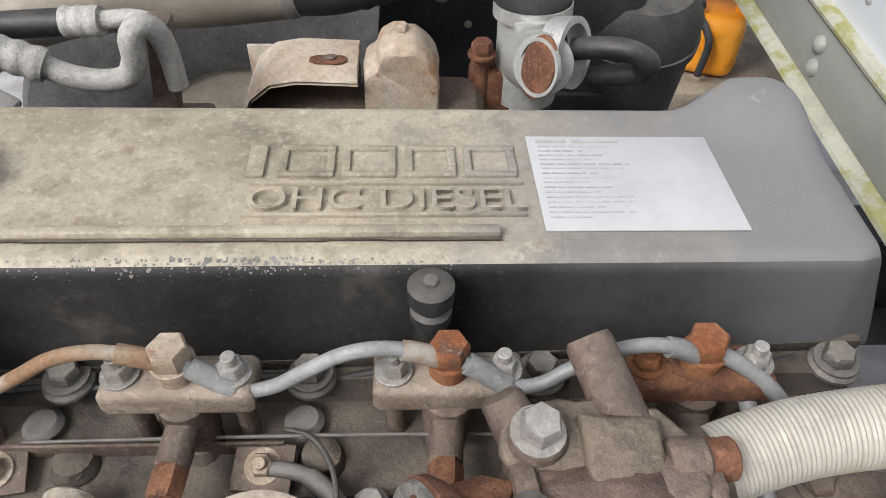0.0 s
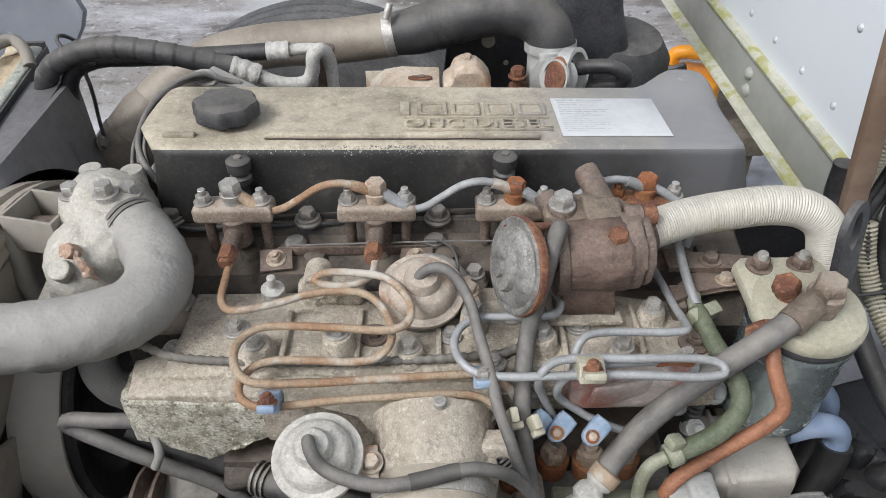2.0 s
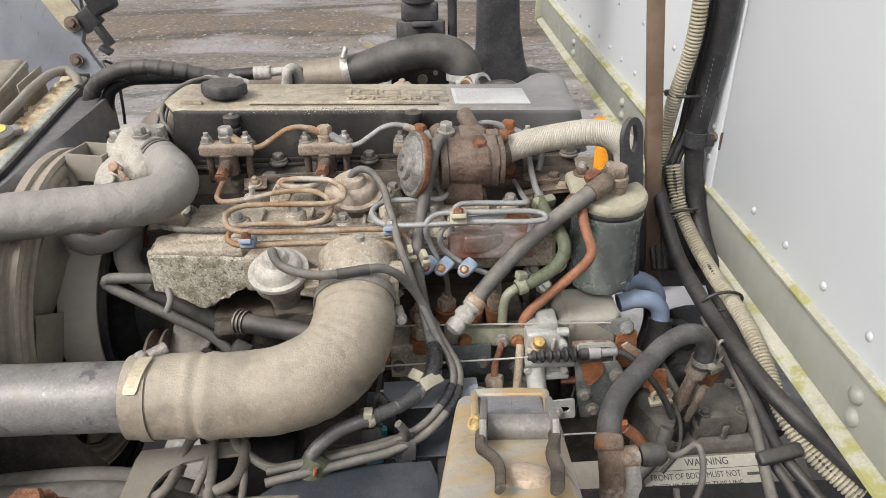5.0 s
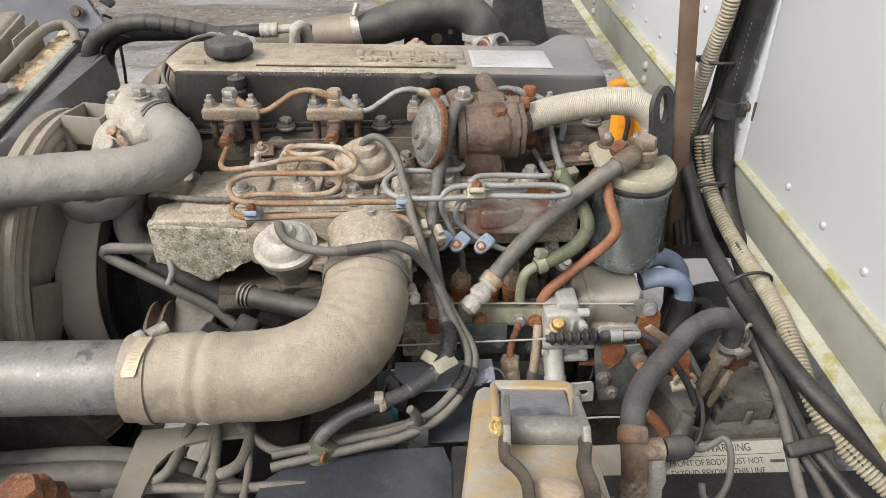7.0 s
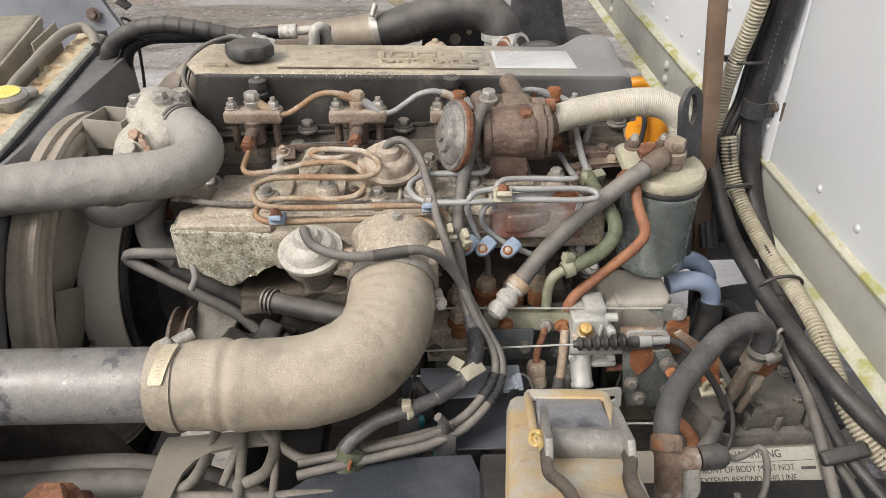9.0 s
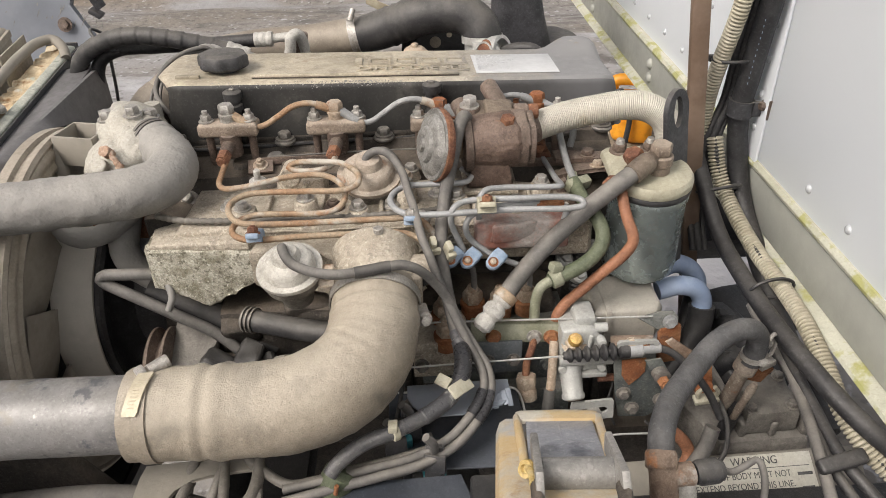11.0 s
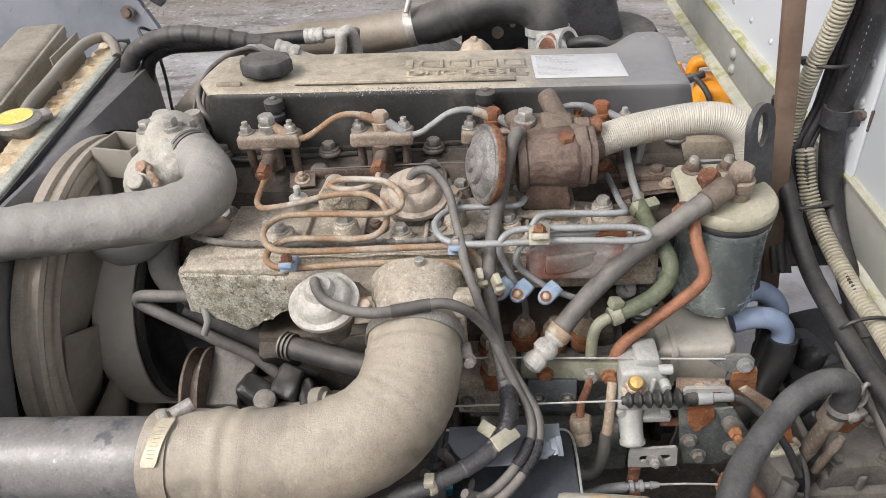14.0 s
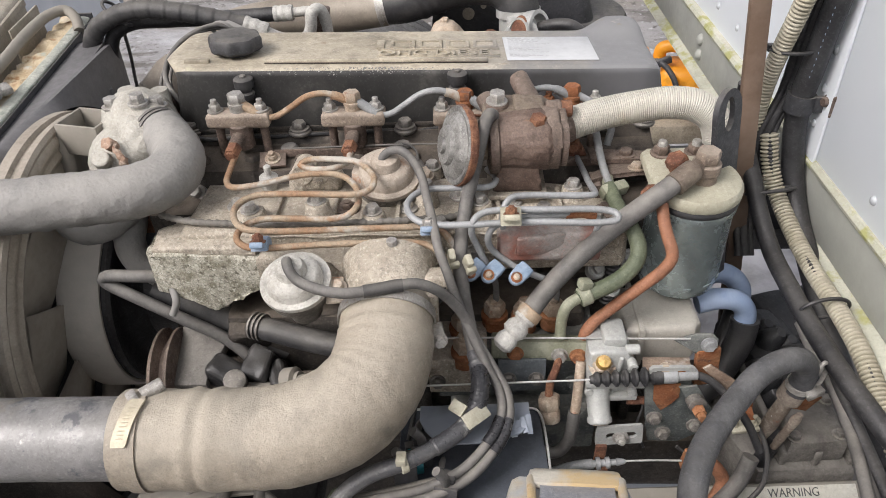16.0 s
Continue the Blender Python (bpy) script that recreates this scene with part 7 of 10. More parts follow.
# ---- wiring loom in front of the engine ----
loom = thing("wiring_loom", (-0.05, -0.15, 0.98), "taped black wiring loom in a dark bundle", "wiring loom")
bm = B()
tube(bm, [(0.016, -0.046, 1.066), (0.020, -0.062, 1.060), (0.0215, -0.078, 1.056), (0.019, -0.094, 1.049), (0.012, -0.107, 1.042), (0.002, -0.118, 1.038), (-0.021, -0.136, 1.036), (-0.047, -0.152, 1.036), (-0.080, -0.160, 1.028), (-0.104, -0.170, 1.014), (-0.112, -0.176, 1.006)], 0.0082, 16, 0.0016, lambda s, n: 1 + (0.045 * ((s * 88) % 1) if 0.01 < s < 0.115 else -0.10))
part("sleeve", bm, M_LOOM, loom, "taped grey-black sleeve")
bm = B()
box(bm, (0.030, 0.014, 0.003), pose(0.017, -0.112, 1.050, 34, 10, 48), 0.0008)
box(bm, (0.016, 0.012, 0.003), pose(0.000, -0.102, 1.050, 30, 0, -40), 0.0008)
part("tape_flag", bm, M_CLIP, loom, "cream tape flag")
bm = B()
cyl(bm, 0.0092, 0.007, at((-0.046, -0.1515, 1.036), (-0.9, -0.45, -0.05)), 16)
box(bm, (0.009, 0.012, 0.007), pose(-0.050, -0.155, 1.0445), 0.001)
part("tie", bm, M_CLIP, loom)
plate = thing("heat_shield_plate", (0.02, -0.07, 0.99), "blue-grey sheet plate with a torn edge", "metal plate")
bm = B()
prism(bm, [(-0.038, -0.066), (0.012, -0.065), (0.070, -0.062), (0.070, -0.092), (0.060, -0.104), (0.042, -0.112), (0.018, -0.117), (-0.006, -0.118), (-0.022, -0.112), (-0.032, -0.101), (-0.038, -0.086)], 0.002, Matrix.Translation((0, -0.08, 1.012)) @ Matrix.Rotation(radians(-6), 4, "X") @ pose(0, 0.08, 0), 0.0005)
part("sheet", bm, M_BLUEGREY, plate)
bm = B()
for k in range(6):
    bm = B()
    box(bm, (0.0058, 0.013 + 0.003 * (k % 3), 0.0014), pose(0.042 + 0.0052 * k, -0.101 + 0.0016 * k, 1.0165 - 0.001 * (k % 2), 24 + 8 * (k % 2), 22 * (k % 2) - 11, 4 * k - 6), 0.0005)
    part("torn_flap", bm, M_BLUEGREY, plate)
panel = thing("splash_panel", (0.02, -0.1, 0.96), "black sheet panel with a pale worn edge", "panel")
bm = B()
prism(bm, [(-0.06, -0.040), (0.076, -0.040), (0.083, -0.045), (0.0885, -0.150), (-0.06, -0.150)], 0.003, pose(0, 0, 0.974), 0.0008)
part("sheet", bm, M_PLATE_NAVY, panel)
bm = B()
tube(bm, [(-0.05, -0.040, 0.978), (0.068, -0.040, 0.978), (0.080, -0.041, 0.978), (0.085, -0.050, 0.978), (0.0885, -0.150, 0.978)], 0.0013, 8)
part("worn_edge", bm, M_WIRE, panel, "bare pale edge")
for x, y, tn in ((-0.050, -0.128, 10), (-0.012, -0.150, -15), (-0.035, -0.105, 0)):
    t = thing("plug_connector", (x, y, 0.96), "black and teal electrical plug with a grey lead", "connector", "plugs")
    bm = B()
    box(bm, (0.018, 0.014, 0.05), pose(x, y, 0.985, -12, 0, tn), 0.002)
    box(bm, (0.022, 0.005, 0.02), pose(x, y - 0.008, 0.995, -12, 0, tn), 0.001)
    part("housing", bm, M_BLACK_PLASTIC, t)
    bm = B()
    box(bm, (0.020, 0.012, 0.022), pose(x, y + 0.004, 0.958, -12, 0, tn), 0.002)
    part("seal", bm, M_TEAL, t)
    bm = B()
    tube(bm, [(x, y - 0.004, 1.008), (x - 0.001, y - 0.008, 1.022), (x - 0.008, y - 0.01, 1.034)], 0.0045, 10)
    part("lead", bm, M_HOSE_GREY, t)
bm = B()
lathe(bm, [(0.016, 0), (0.018, 0.008), (0.018, 0.03), (0.012, 0.036)], at((-0.118, -0.168, 0.965), (0.5, 0.3, 0.8)), 20)
solo("green_socket", bm, M_HOSE_GREEN, "dull green round loom socket", "connector")

# the tray with its leads on the near chassis rail
tray = thing("cable_tray", (-0.26, -0.19, 0.93), "pale grey-beige steel cable bracket", "bracket")
bm = B()
prism(bm, [(-0.300, -0.136), (-0.191, -0.126), (-0.186, -0.147), (-0.230, -0.151), (-0.250, -0.156), (-0.264, -0.168), (-0.272, -0.184), (-0.274, -0.21), (-0.274, -0.32), (-0.300, -0.32), (-0.302, -0.150)], 0.004, pose(0, 0, 0.983), 0.001)
part("plate", bm, M_SHROUD, tray)
bm = B()
prism(bm, [(-0.165, -0.200), (-0.128, -0.168), (-0.073, -0.163), (0.014, -0.159), (0.016, -0.172), (0.024, -0.192), (0.024, -0.34), (-0.19, -0.34)], 0.003, pose(0, 0, 0.976), 0.0008)
lathe(bm, [(0.003, 0.0), (0.003, 0.0004)], pose(-0.041, -0.200, 0.9792), 14)
solo("rail_cover_plate", bm, M_PLATE_NAVY, "black painted flat plate with a small hole", "metal plate")
for pts, r in (([(-0.256, -0.160, 0.972), (-0.254, -0.145, 0.984), (-0.247, -0.126, 0.992), (-0.237, -0.117, 0.994), (-0.226, -0.126, 0.994), (-0.219, -0.148, 0.992), (-0.214, -0.184, 0.987), (-0.211, -0.220, 0.982), (-0.21, -0.32, 0.975)], 0.0052),
               ([(-0.232, -0.118, 0.980), (-0.224, -0.124, 0.990), (-0.221, -0.140, 0.993), (-0.224, -0.165, 0.988), (-0.232, -0.19, 0.975)], 0.0045),
               ([(-0.207, -0.112, 0.978), (-0.202, -0.122, 0.990), (-0.197, -0.138, 0.992), (-0.181, -0.151, 0.988), (-0.155, -0.166, 0.984), (-0.130, -0.165, 0.986), (-0.092, -0.157, 0.990), (-0.05, -0.151, 0.995), (-0.02, -0.146, 1.0)], 0.0050),
               ([(-0.196, -0.122, 0.978), (-0.187, -0.140, 0.990), (-0.185, -0.160, 0.988), (-0.190, -0.184, 0.986), (-0.203, -0.194, 0.985), (-0.218, -0.195, 0.980)], 0.0062),
               ([(-0.254, -0.152, 0.978), (-0.255, -0.170, 0.984), (-0.260, -0.190, 0.983), (-0.273, -0.199, 0.978)], 0.0055),
               ([(-0.32, -0.206, 0.972), (-0.27, -0.204, 0.977), (-0.20, -0.206, 0.977), (-0.12, -0.202, 0.974), (-0.08, -0.21, 0.97)], 0.0050),
               ([(-0.188, -0.152, 0.984), (-0.182, -0.175, 0.985), (-0.180, -0.20, 0.98), (-0.182, -0.25, 0.972)], 0.0040)):
    small_hose("lead", pts, r, M_LEAD, "dusty grey-brown electrical lead over the tray", "cable", "leads over the tray")
for y, z, r in ((-0.165, 0.965, 0.012), (-0.185, 0.96, 0.016), (-0.215, 0.958, 0.010)):
    small_hose("brake_pipe", [(-0.80, y - 0.02, z), (-0.50, y, z + 0.002), (-0.33, y + 0.008, z + 0.004), (-0.26, y + 0.004, z - 0.01), (-0.20, y - 0.01, z - 0.03)], r, M_HOSE_GREY, "dusty grey pipe along the chassis rail", "pipe", "chassis pipes", 14)
bm = B()
cyl(bm, 0.0022, 0.012, at((-0.108, -0.181, 0.985), (0.2, 0, 1)), 8)
solo("red_cap", bm, M_RUST_BRIGHT, "tiny red plastic wire cap", "wire cap")
bm = B()
bolt(bm, at((-0.352, -0.262, 1.03), (0, -0.1, 1)), 0.020, 0.018, 1.4)
bolt(bm, at((-0.372, -0.25, 1.01), (0.2, -0.2, 1)), 0.014, 0.014, 1.4)
box(bm, (0.06, 0.06, 0.05), pose(-0.36, -0.26, 1.0), 0.006)
rough(bm, 0.001, 90)
solo("rusted_mount", bm, M_RUST, "red-brown rusted bolt mount", "mount")
bm = B()
prism(bm, [(-0.50, 0.86), (-0.33, 0.86), (-0.345, 0.93), (-0.40, 1.02), (-0.43, 1.028), (-0.50, 1.025)], 0.02, Matrix(((1, 0, 0, 0), (0, 0, 1, -0.13), (0, 1, 0, 0), (0, 0, 0, 1))), 0.003)
solo("side_bracket", bm, M_IRON, "dark grimy bracket below the intake pipe", "bracket")

# ---- belt side, under the manifold ----
pul = thing("alternator", (-0.31, 0.03, 0.93), "grimy alternator with a rusty belt pulley", "alternator")
bm = B()
lathe_open(bm, [(0.012, -0.014), (0.050, -0.014), (0.058, -0.010), (0.058, -0.007), (0.046, -0.002), (0.046, 0.002), (0.058, 0.007), (0.058, 0.010), (0.050, 0.014), (0.012, 0.014)], at((-0.326, 0.022, 0.966), (1, 0.06, 0)), 48)
part("pulley", bm, M_IRON_BROWN, pul, "rusty brown belt pulley")
bm = B()
lathe(bm, [(0.02, -0.02), (0.034, -0.012), (0.038, 0.0), (0.038, 0.06), (0.034, 0.08), (0.02, 0.082)], at((-0.305, 0.02, 0.950), (1, 0, 0)), 36)
rough(bm, 0.001, 80)
part("casing", bm, M_IRON, pul)
bm = B()
prism(bm, [(-0.006, 0.058), (0.002, 0.064), (0.010, 0.060), (0.048, 0.020), (0.044, 0.006), (0.034, -0.002), (0.036, -0.030), (-0.010, -0.030)], 0.016, Matrix.Translation((-0.310, 0.020, 0.985)) @ Matrix.Rotation(radians(18), 4, "X"), 0.004)
rough(bm, 0.0008, 60, 2)
part("ear", bm, M_GEARBOX, pul, "slate grey adjusting ear")
bm = B()
box(bm, (0.040, 0.030, 0.034), pose(-0.258, 0.004, 0.990, 10, 24, -20), 0.008, 3)
rough(bm, 0.0022, 70, 3)
part("oily_lug", bm, M_DARK_HOSE, pul, "black oily lug")
bm = B()
lathe(bm, [(0.012, 0), (0.012, 0.012), (0.009, 0.014), (0, 0.0145)], at((-0.240, -0.014, 0.995), (0.1, -0.5, 0.8)), 20)
part("bolt_head", bm, M_BOLT_DARK, pul)
bm = B()
box(bm, (0.030, 0.040, 0.050), pose(-0.222, 0.016, 0.985, 24, 10, -12), 0.006, 3)
box(bm, (0.018, 0.036, 0.040), pose(-0.198, 0.006, 0.978, 18, -8, 16), 0.006, 3)
rough(bm, 0.0035, 55, 4)
part("wet_casting", bm, M_DARK_HOSE, pul, "black oil-wet casting")
small_hose("oil_pipe", [(-0.300, 0.046, 1.095), (-0.320, 0.045, 1.096), (-0.348, 0.044, 1.098), (-0.374, 0.047, 1.096), (-0.381, 0.048, 1.091), (-0.375, 0.047, 1.084), (-0.344, 0.041, 1.068), (-0.304, 0.036, 1.045), (-0.260, 0.034, 1.015), (-0.232, 0.028, 0.985), (-0.210, 0.018, 0.950)], 0.0068, M_HOSE_GREY, "dusty grey-brown oil pipe bent under the housing", "pipe", "", 16)
small_hose("lower_hose", [(-0.34, 0.068, 1.062), (-0.29, 0.064, 1.035), (-0.24, 0.058, 1.005), (-0.20, 0.052, 0.975)], 0.017, M_RUBBER, "dark rubber hose under the manifold", "hose", "", 18)
small_hose("crossing_hose", [(-0.222, 0.022, 1.045), (-0.186, 0.009, 1.045), (-0.147, -0.008, 1.048), (-0.11, -0.020, 1.05)], 0.0125, M_RUBBER, "dusty black rubber hose with a spring clamp", "hose", "", 18)
bm = B()
for k in range(3):
    ring_band(bm, 0.0132, 0.0022, 0.0018, at((-0.219 + 0.005 * k, 0.0215 - 0.0018 * k, 1.045), (1, -0.36, 0)), 24)
solo("spring_clamp", bm, M_BOLT_DARK, "dull spring hose clamp", "clamp")
small_hose("tie_strap", [(-0.302, 0.035, 1.088), (-0.298, 0.026, 1.076), (-0.304, 0.022, 1.062)], 0.004, M_HOSE_DUST, "dusty strap around the oil pipe", "strap")
bm = B()
for i in range(6):
    lathe(bm, [(0.014, 0), (0.014, 0.012), (0.009, 0.014), (0.009, 0.018)], at((-0.178 + 0.018 * (i % 3), -0.045 + 0.01 * (i // 3), 1.008 + 0.01 * (i % 2)), (0.9, -0.2, 0.3)), 18)
box(bm, (0.10, 0.03, 0.05), pose(-0.19, -0.02, 0.965), 0.006)
rough(bm, 0.0008, 90)
solo("tensioner", bm, M_SHROUD, "dusty belt tensioner bolt and bracket", "tensioner")
for x, y, z, sx, sy, sz, rx in ((-0.235, 0.05, 1.005, 0.05, 0.03, 0.05, 20), (-0.22, 0.02, 0.955, 0.04, 0.05, 0.06, -10), (-0.15, 0.06, 1.03, 0.07, 0.03, 0.03, 10), (-0.10, 0.05, 1.0, 0.06, 0.04, 0.06, 0), (-0.13, 0.0, 0.95, 0.10, 0.06, 0.05, 15)):
    bm = B()
    box(bm, (sx, sy, sz), pose(x, y, z, rx, 6, 12), 0.008, 3)
    rough(bm, 0.002, 60, 3)
    solo("engine_bracket", bm, M_IRON, "dark oily cast bracket on the engine side", "bracket", "engine brackets")

# ---- injection pump ----
pump = thing("injection_pump", (0.08, 0.02, 0.86), "grimy diesel injection pump with rusty delivery unions", "injection pump")
bm = B()
prism(bm, [(-0.022, 0.005), (0.140, 0.005), (0.150, 0.012), (0.150, 0.085), (-0.022, 0.085)], 0.075, pose(0, 0, 0.945), 0.005)
prism(bm, [(-0.01, -0.015), (0.15, -0.015), (0.15, 0.07), (-0.01, 0.07)], 0.07, pose(0, 0, 0.88), 0.006)
for k in range(4):
    bolt(bm, at((0.035 + 0.03 * k, 0.0, 0.975), (0, -1, 0.1)), 0.0065, 0.006, 1.4)
rough(bm, 0.0012, 70, 3)
part("body", bm, M_PUMP_DARK, pump)
bm = B()
prism(bm, [(-0.031, -0.019), (0.031, -0.019), (0.031, 0.058), (-0.031, 0.058)], 0.050, pose(0, 0, 0.980), 0.003)
rough(bm, 0.0006, 70, 3)
part("drive_flange", bm, M_ALU, pump, "pale cast flange block")
for x, y, z in ((0.005, 0.022, 1.034), (0.040, 0.038, 1.038), (0.072, 0.036, 1.036), (0.103, 0.038, 1.038), (0.007, -0.010, 1.030)):
    bm = B()
    cyl(bm, 0.0135, 0.014, pose(x, y, z - 0.014), 22)
    cyl(bm, 0.0145, 0.006, pose(x, y, z), 22)
    uu = part("delivery_union", bm, M_RUST_BRIGHT, pump, "rusty delivery union")
    bm = B()
    hexa(bm, 0.0118, 0.015, pose(x, y, z + 0.006))
    cyl(bm, 0.006, 0.008, pose(x, y, z + 0.020), 14)
    part("union_nut", bm, M_UNION, uu, "pale brown union nut")
bm = B()
box(bm, (0.106, 0.016, 0.024), pose(0.088, -0.001, 1.029, -8, 1, -3), 0.002)
bar = part("fuel_bar", bm, M_OLIVE, pump, "olive painted bar with rusty scratches")
for x, mt in ((0.060, M_RUST_BRIGHT), (0.106, M_STEEL), (0.125, M_RUST_BRIGHT)):
    bm = B()
    bolt(bm, at((x, -0.0085 - 0.0010 * (x - 0.09) / 0.02, 1.026 - 0.02 * (x - 0.09)), (-0.05, -0.98, 0.12)), 0.0075, 0.006, 1.2)
    part("bar_bolt", bm, mt, bar)
bm = B()
box(bm, (0.050, 0.004, 0.040), pose(0.067, -0.016, 1.004, -8, 0, 0), 0.001)
sp_ = part("side_plate", bm, M_SIDE, pump, "dark slate side plate")
for x in (0.053, 0.082):
    bm = B()
    bolt(bm, at((x, -0.0175, 1.000), (0, -1, 0.14)), 0.0062, 0.006, 1.35)
    part("bolt", bm, M_BOLT_DARK, sp_)
for x, z, mt in ((-0.022, 1.0, M_BOLT_DARK), (0.022, 0.998, M_BOLT_DARK), (-0.038, 1.012, M_RUST_BRIGHT)):
    bm = B()
    bolt(bm, at((x, -0.020, z), (0, -1, 0.1)), 0.006, 0.007, 1.4)
    part("flange_bolt", bm, mt, pump)
gov = thing("pump_governor", (0.165, 0.0, 0.91), "light grey cast governor housing with a yellow bolt", "pump governor")
bm = B()
prism(bm, [(0.131, 0.987), (0.181, 0.988), (0.183, 1.010), (0.180, 1.032), (0.171, 1.046), (0.150, 1.049), (0.133, 1.046)], 0.046, upright(0.016), 0.005, 3)
prism(bm, [(0.128, 0.981), (0.186, 0.983), (0.187, 0.990), (0.128, 0.989)], 0.052, upright(0.016), 0.002)
box(bm, (0.024, 0.034, 0.014), pose(0.160, -0.004, 1.050, 0, 0, 0), 0.004)
box(bm, (0.004, 0.006, 0.05), pose(0.163, -0.0305, 1.016, 0, 6, 0), 0.0015)
cyl(bm, 0.0055, 0.014, at((0.170, -0.022, 1.044), (1, 0, 0)), 16)
cyl(bm, 0.0058, 0.06, at((0.131, -0.034, 1.008), (1, 0, 0)), 16)
for x, z in ((0.135, 0.998), (0.179, 0.998), (0.176, 1.034)):
    lathe(bm, [(0.0048, 0), (0.0052, 0.002), (0.0052, 0.010), (0.004, 0.012)], at((x, -0.028, z), (0, -1, 0.1)), 16)
lathe(bm, [(0.015, 0.0), (0.0125, 0.012), (0.0115, 0.036), (0.0128, 0.038), (0.0128, 0.042), (0.011, 0.0435)], at((0.1445, -0.024, 1.000), (0.06, -0.60, -0.80)), 28)
rough(bm, 0.0005, 70, 1)
part("casting", bm, M_GREY_CAST, gov)
bm = B()
lathe(bm, [(0.0095, 0.042), (0.0098, 0.0442), (0.006, 0.0448)], at((0.1445, -0.024, 1.000), (0.06, -0.60, -0.80)), 24)
part("end_plug", bm, M_UNION, gov, "brown end plug")
bm = B()
lathe(bm, [(0.008, 0), (0.013, 0.001), (0.014, 0.003)], at((0.147, -0.027, 1.026), (0, -0.6, 1)), 24)
hexa(bm, 0.0105, 0.008, at((0.147, -0.028, 1.028), (0, -0.6, 1)))
lower = part("bolt", bm, M_UNION, gov, "rusty lower nut")
bm = B()
lathe(bm, [(0.0075, 0), (0.0078, 0.005), (0.0062, 0.008), (0.002, 0.009)], at((0.147, -0.032, 1.035), (0, -0.6, 1)), 20)
part("cap", bm, M_BRASS, lower, "yellow zinc cap")
bm = B()
cyl(bm, 0.0045, 0.020, at((0.178, -0.028, 0.975), (1, 0, 0)), 14)
part("tap", bm, M_RUST, gov)
bellows = thing("throttle_cable", (0.16, -0.046, 1.0), "throttle cable with black bellows and a silver ferrule", "control cable")
bm = B()
prof = [(0.004, 0)]
for k in range(6):
    s = 0.0095 * k + 0.003
    r = 0.0078 + 0.0004 * k
    prof += [(0.0045, s), (r, s + 0.003), (r, s + 0.0055), (0.0045, s + 0.0082)]
prof += [(0.0085, 0.062), (0.0085, 0.072)]
lathe(bm, prof, at((0.132, -0.047, 1.027), (1, 0.03, 0.03)), 24)
part("bellows", bm, M_RUBBER_BLACK, bellows, "black rubber bellows")
bm = B()
lathe(bm, [(0.0078, 0.070), (0.0082, 0.072), (0.0082, 0.086), (0.0062, 0.087), (0.0062, 0.106), (0.005, 0.107)], at((0.132, -0.047, 1.027), (1, 0.03, 0.03)), 20)
part("ferrule", bm, M_ZINC, bellows, "silver ferrule")
bm = B()
tube(bm, [(0.236, -0.044, 1.030), (0.250, -0.048, 1.026), (0.270, -0.058, 1.010), (0.290, -0.070, 0.985), (0.305, -0.08, 0.955)], 0.0042, 12)
part("sheath", bm, M_RUBBER_BLACK, bellows)
bm = B()
tube(bm, [(-0.045, -0.046, 1.020), (0.05, -0.047, 1.024), (0.134, -0.047, 1.027)], 0.0011, 8)
part("inner_wire", bm, M_WIRE, bellows)
bm = B()
tube(bm, [(-0.03, -0.008, 1.051), (0.08, -0.010, 1.0505), (0.16, -0.012, 1.050), (0.237, -0.013, 1.049)], 0.0011, 8)
solo("control_rod", bm, M_WIRE, "thin bright control rod above the pump", "control rod")

cover2 = thing("pump_top_cover", (0.225, 0.055, 0.98), "dull silver ribbed sheet cover beside the pump", "cover")
bm = B()
prism(bm, [(0.176, 0.012), (0.252, 0.014), (0.262, 0.028), (0.262, 0.090), (0.176, 0.090)], 0.050, pose(0, 0, 0.988), 0.010, 4)
part("cover", bm, M_SILVER_SHEET, cover2)
bm = B()
prism(bm, [(0.192, 0.0095), (0.198, 0.0095), (0.198, 0.092), (0.192, 0.092)], 0.053, pose(0, 0, 0.9875), 0.003)
part("rib", bm, M_SILVER_SHEET, cover2)
lev = thing("control_lever", (0.262, 0.03, 0.97), "olive-grey stamped control lever with a bolt", "lever")
bm = B()
prism(bm, [(-0.034, -0.004), (-0.010, -0.011), (0.006, -0.011), (0.012, -0.004), (0.012, 0.008), (0.004, 0.013), (-0.010, 0.012), (-0.02, 0.003)], 0.004, at((0.255, -0.008, 1.040), (0, -1, 0.25)) @ Matrix.Rotation(radians(180), 4, "Z") @ Matrix.Scale(-1, 4, (1, 0, 0)), 0.001)
part("plate", bm, M_PUMP_DARK, lev)
bm = B()
bolt(bm, at((0.257, -0.0135, 1.041), (0, -1, 0.25)), 0.0065, 0.005, 1.3)
part("bolt", bm, M_ZINC, lev)
bm = B()
box(bm, (0.026, 0.008, 0.06), pose(0.262, -0.008, 1.005, 8, -8, 0), 0.003)
part("arm", bm, M_RUST_BRIGHT, lev, "rusty arm")

lb = thing("linkage_bracket", (0.235, -0.02, 0.90), "rust-streaked linkage bracket with a slotted plate", "bracket")
bm = B()
prism(bm, [(0.189, 1.022), (0.236, 1.026), (0.238, 1.000), (0.246, 0.975), (0.258, 0.952), (0.258, 0.936), (0.236, 0.922), (0.204, 0.924), (0.197, 0.960)], 0.004, upright(-0.036), 0.001)
part("back_plate", bm, M_PUMP_DARK, lb)
bm = B()
prism(bm, [(0.199, 1.012), (0.226, 1.014), (0.227, 0.994), (0.220, 0.984), (0.211, 0.974), (0.206, 0.981), (0.201, 0.990)], 0.0012, upright(-0.0405), 0.0004)
part("rust_plate", bm, M_RUST_BRIGHT, lb, "bright orange rusted web")
bm = B()
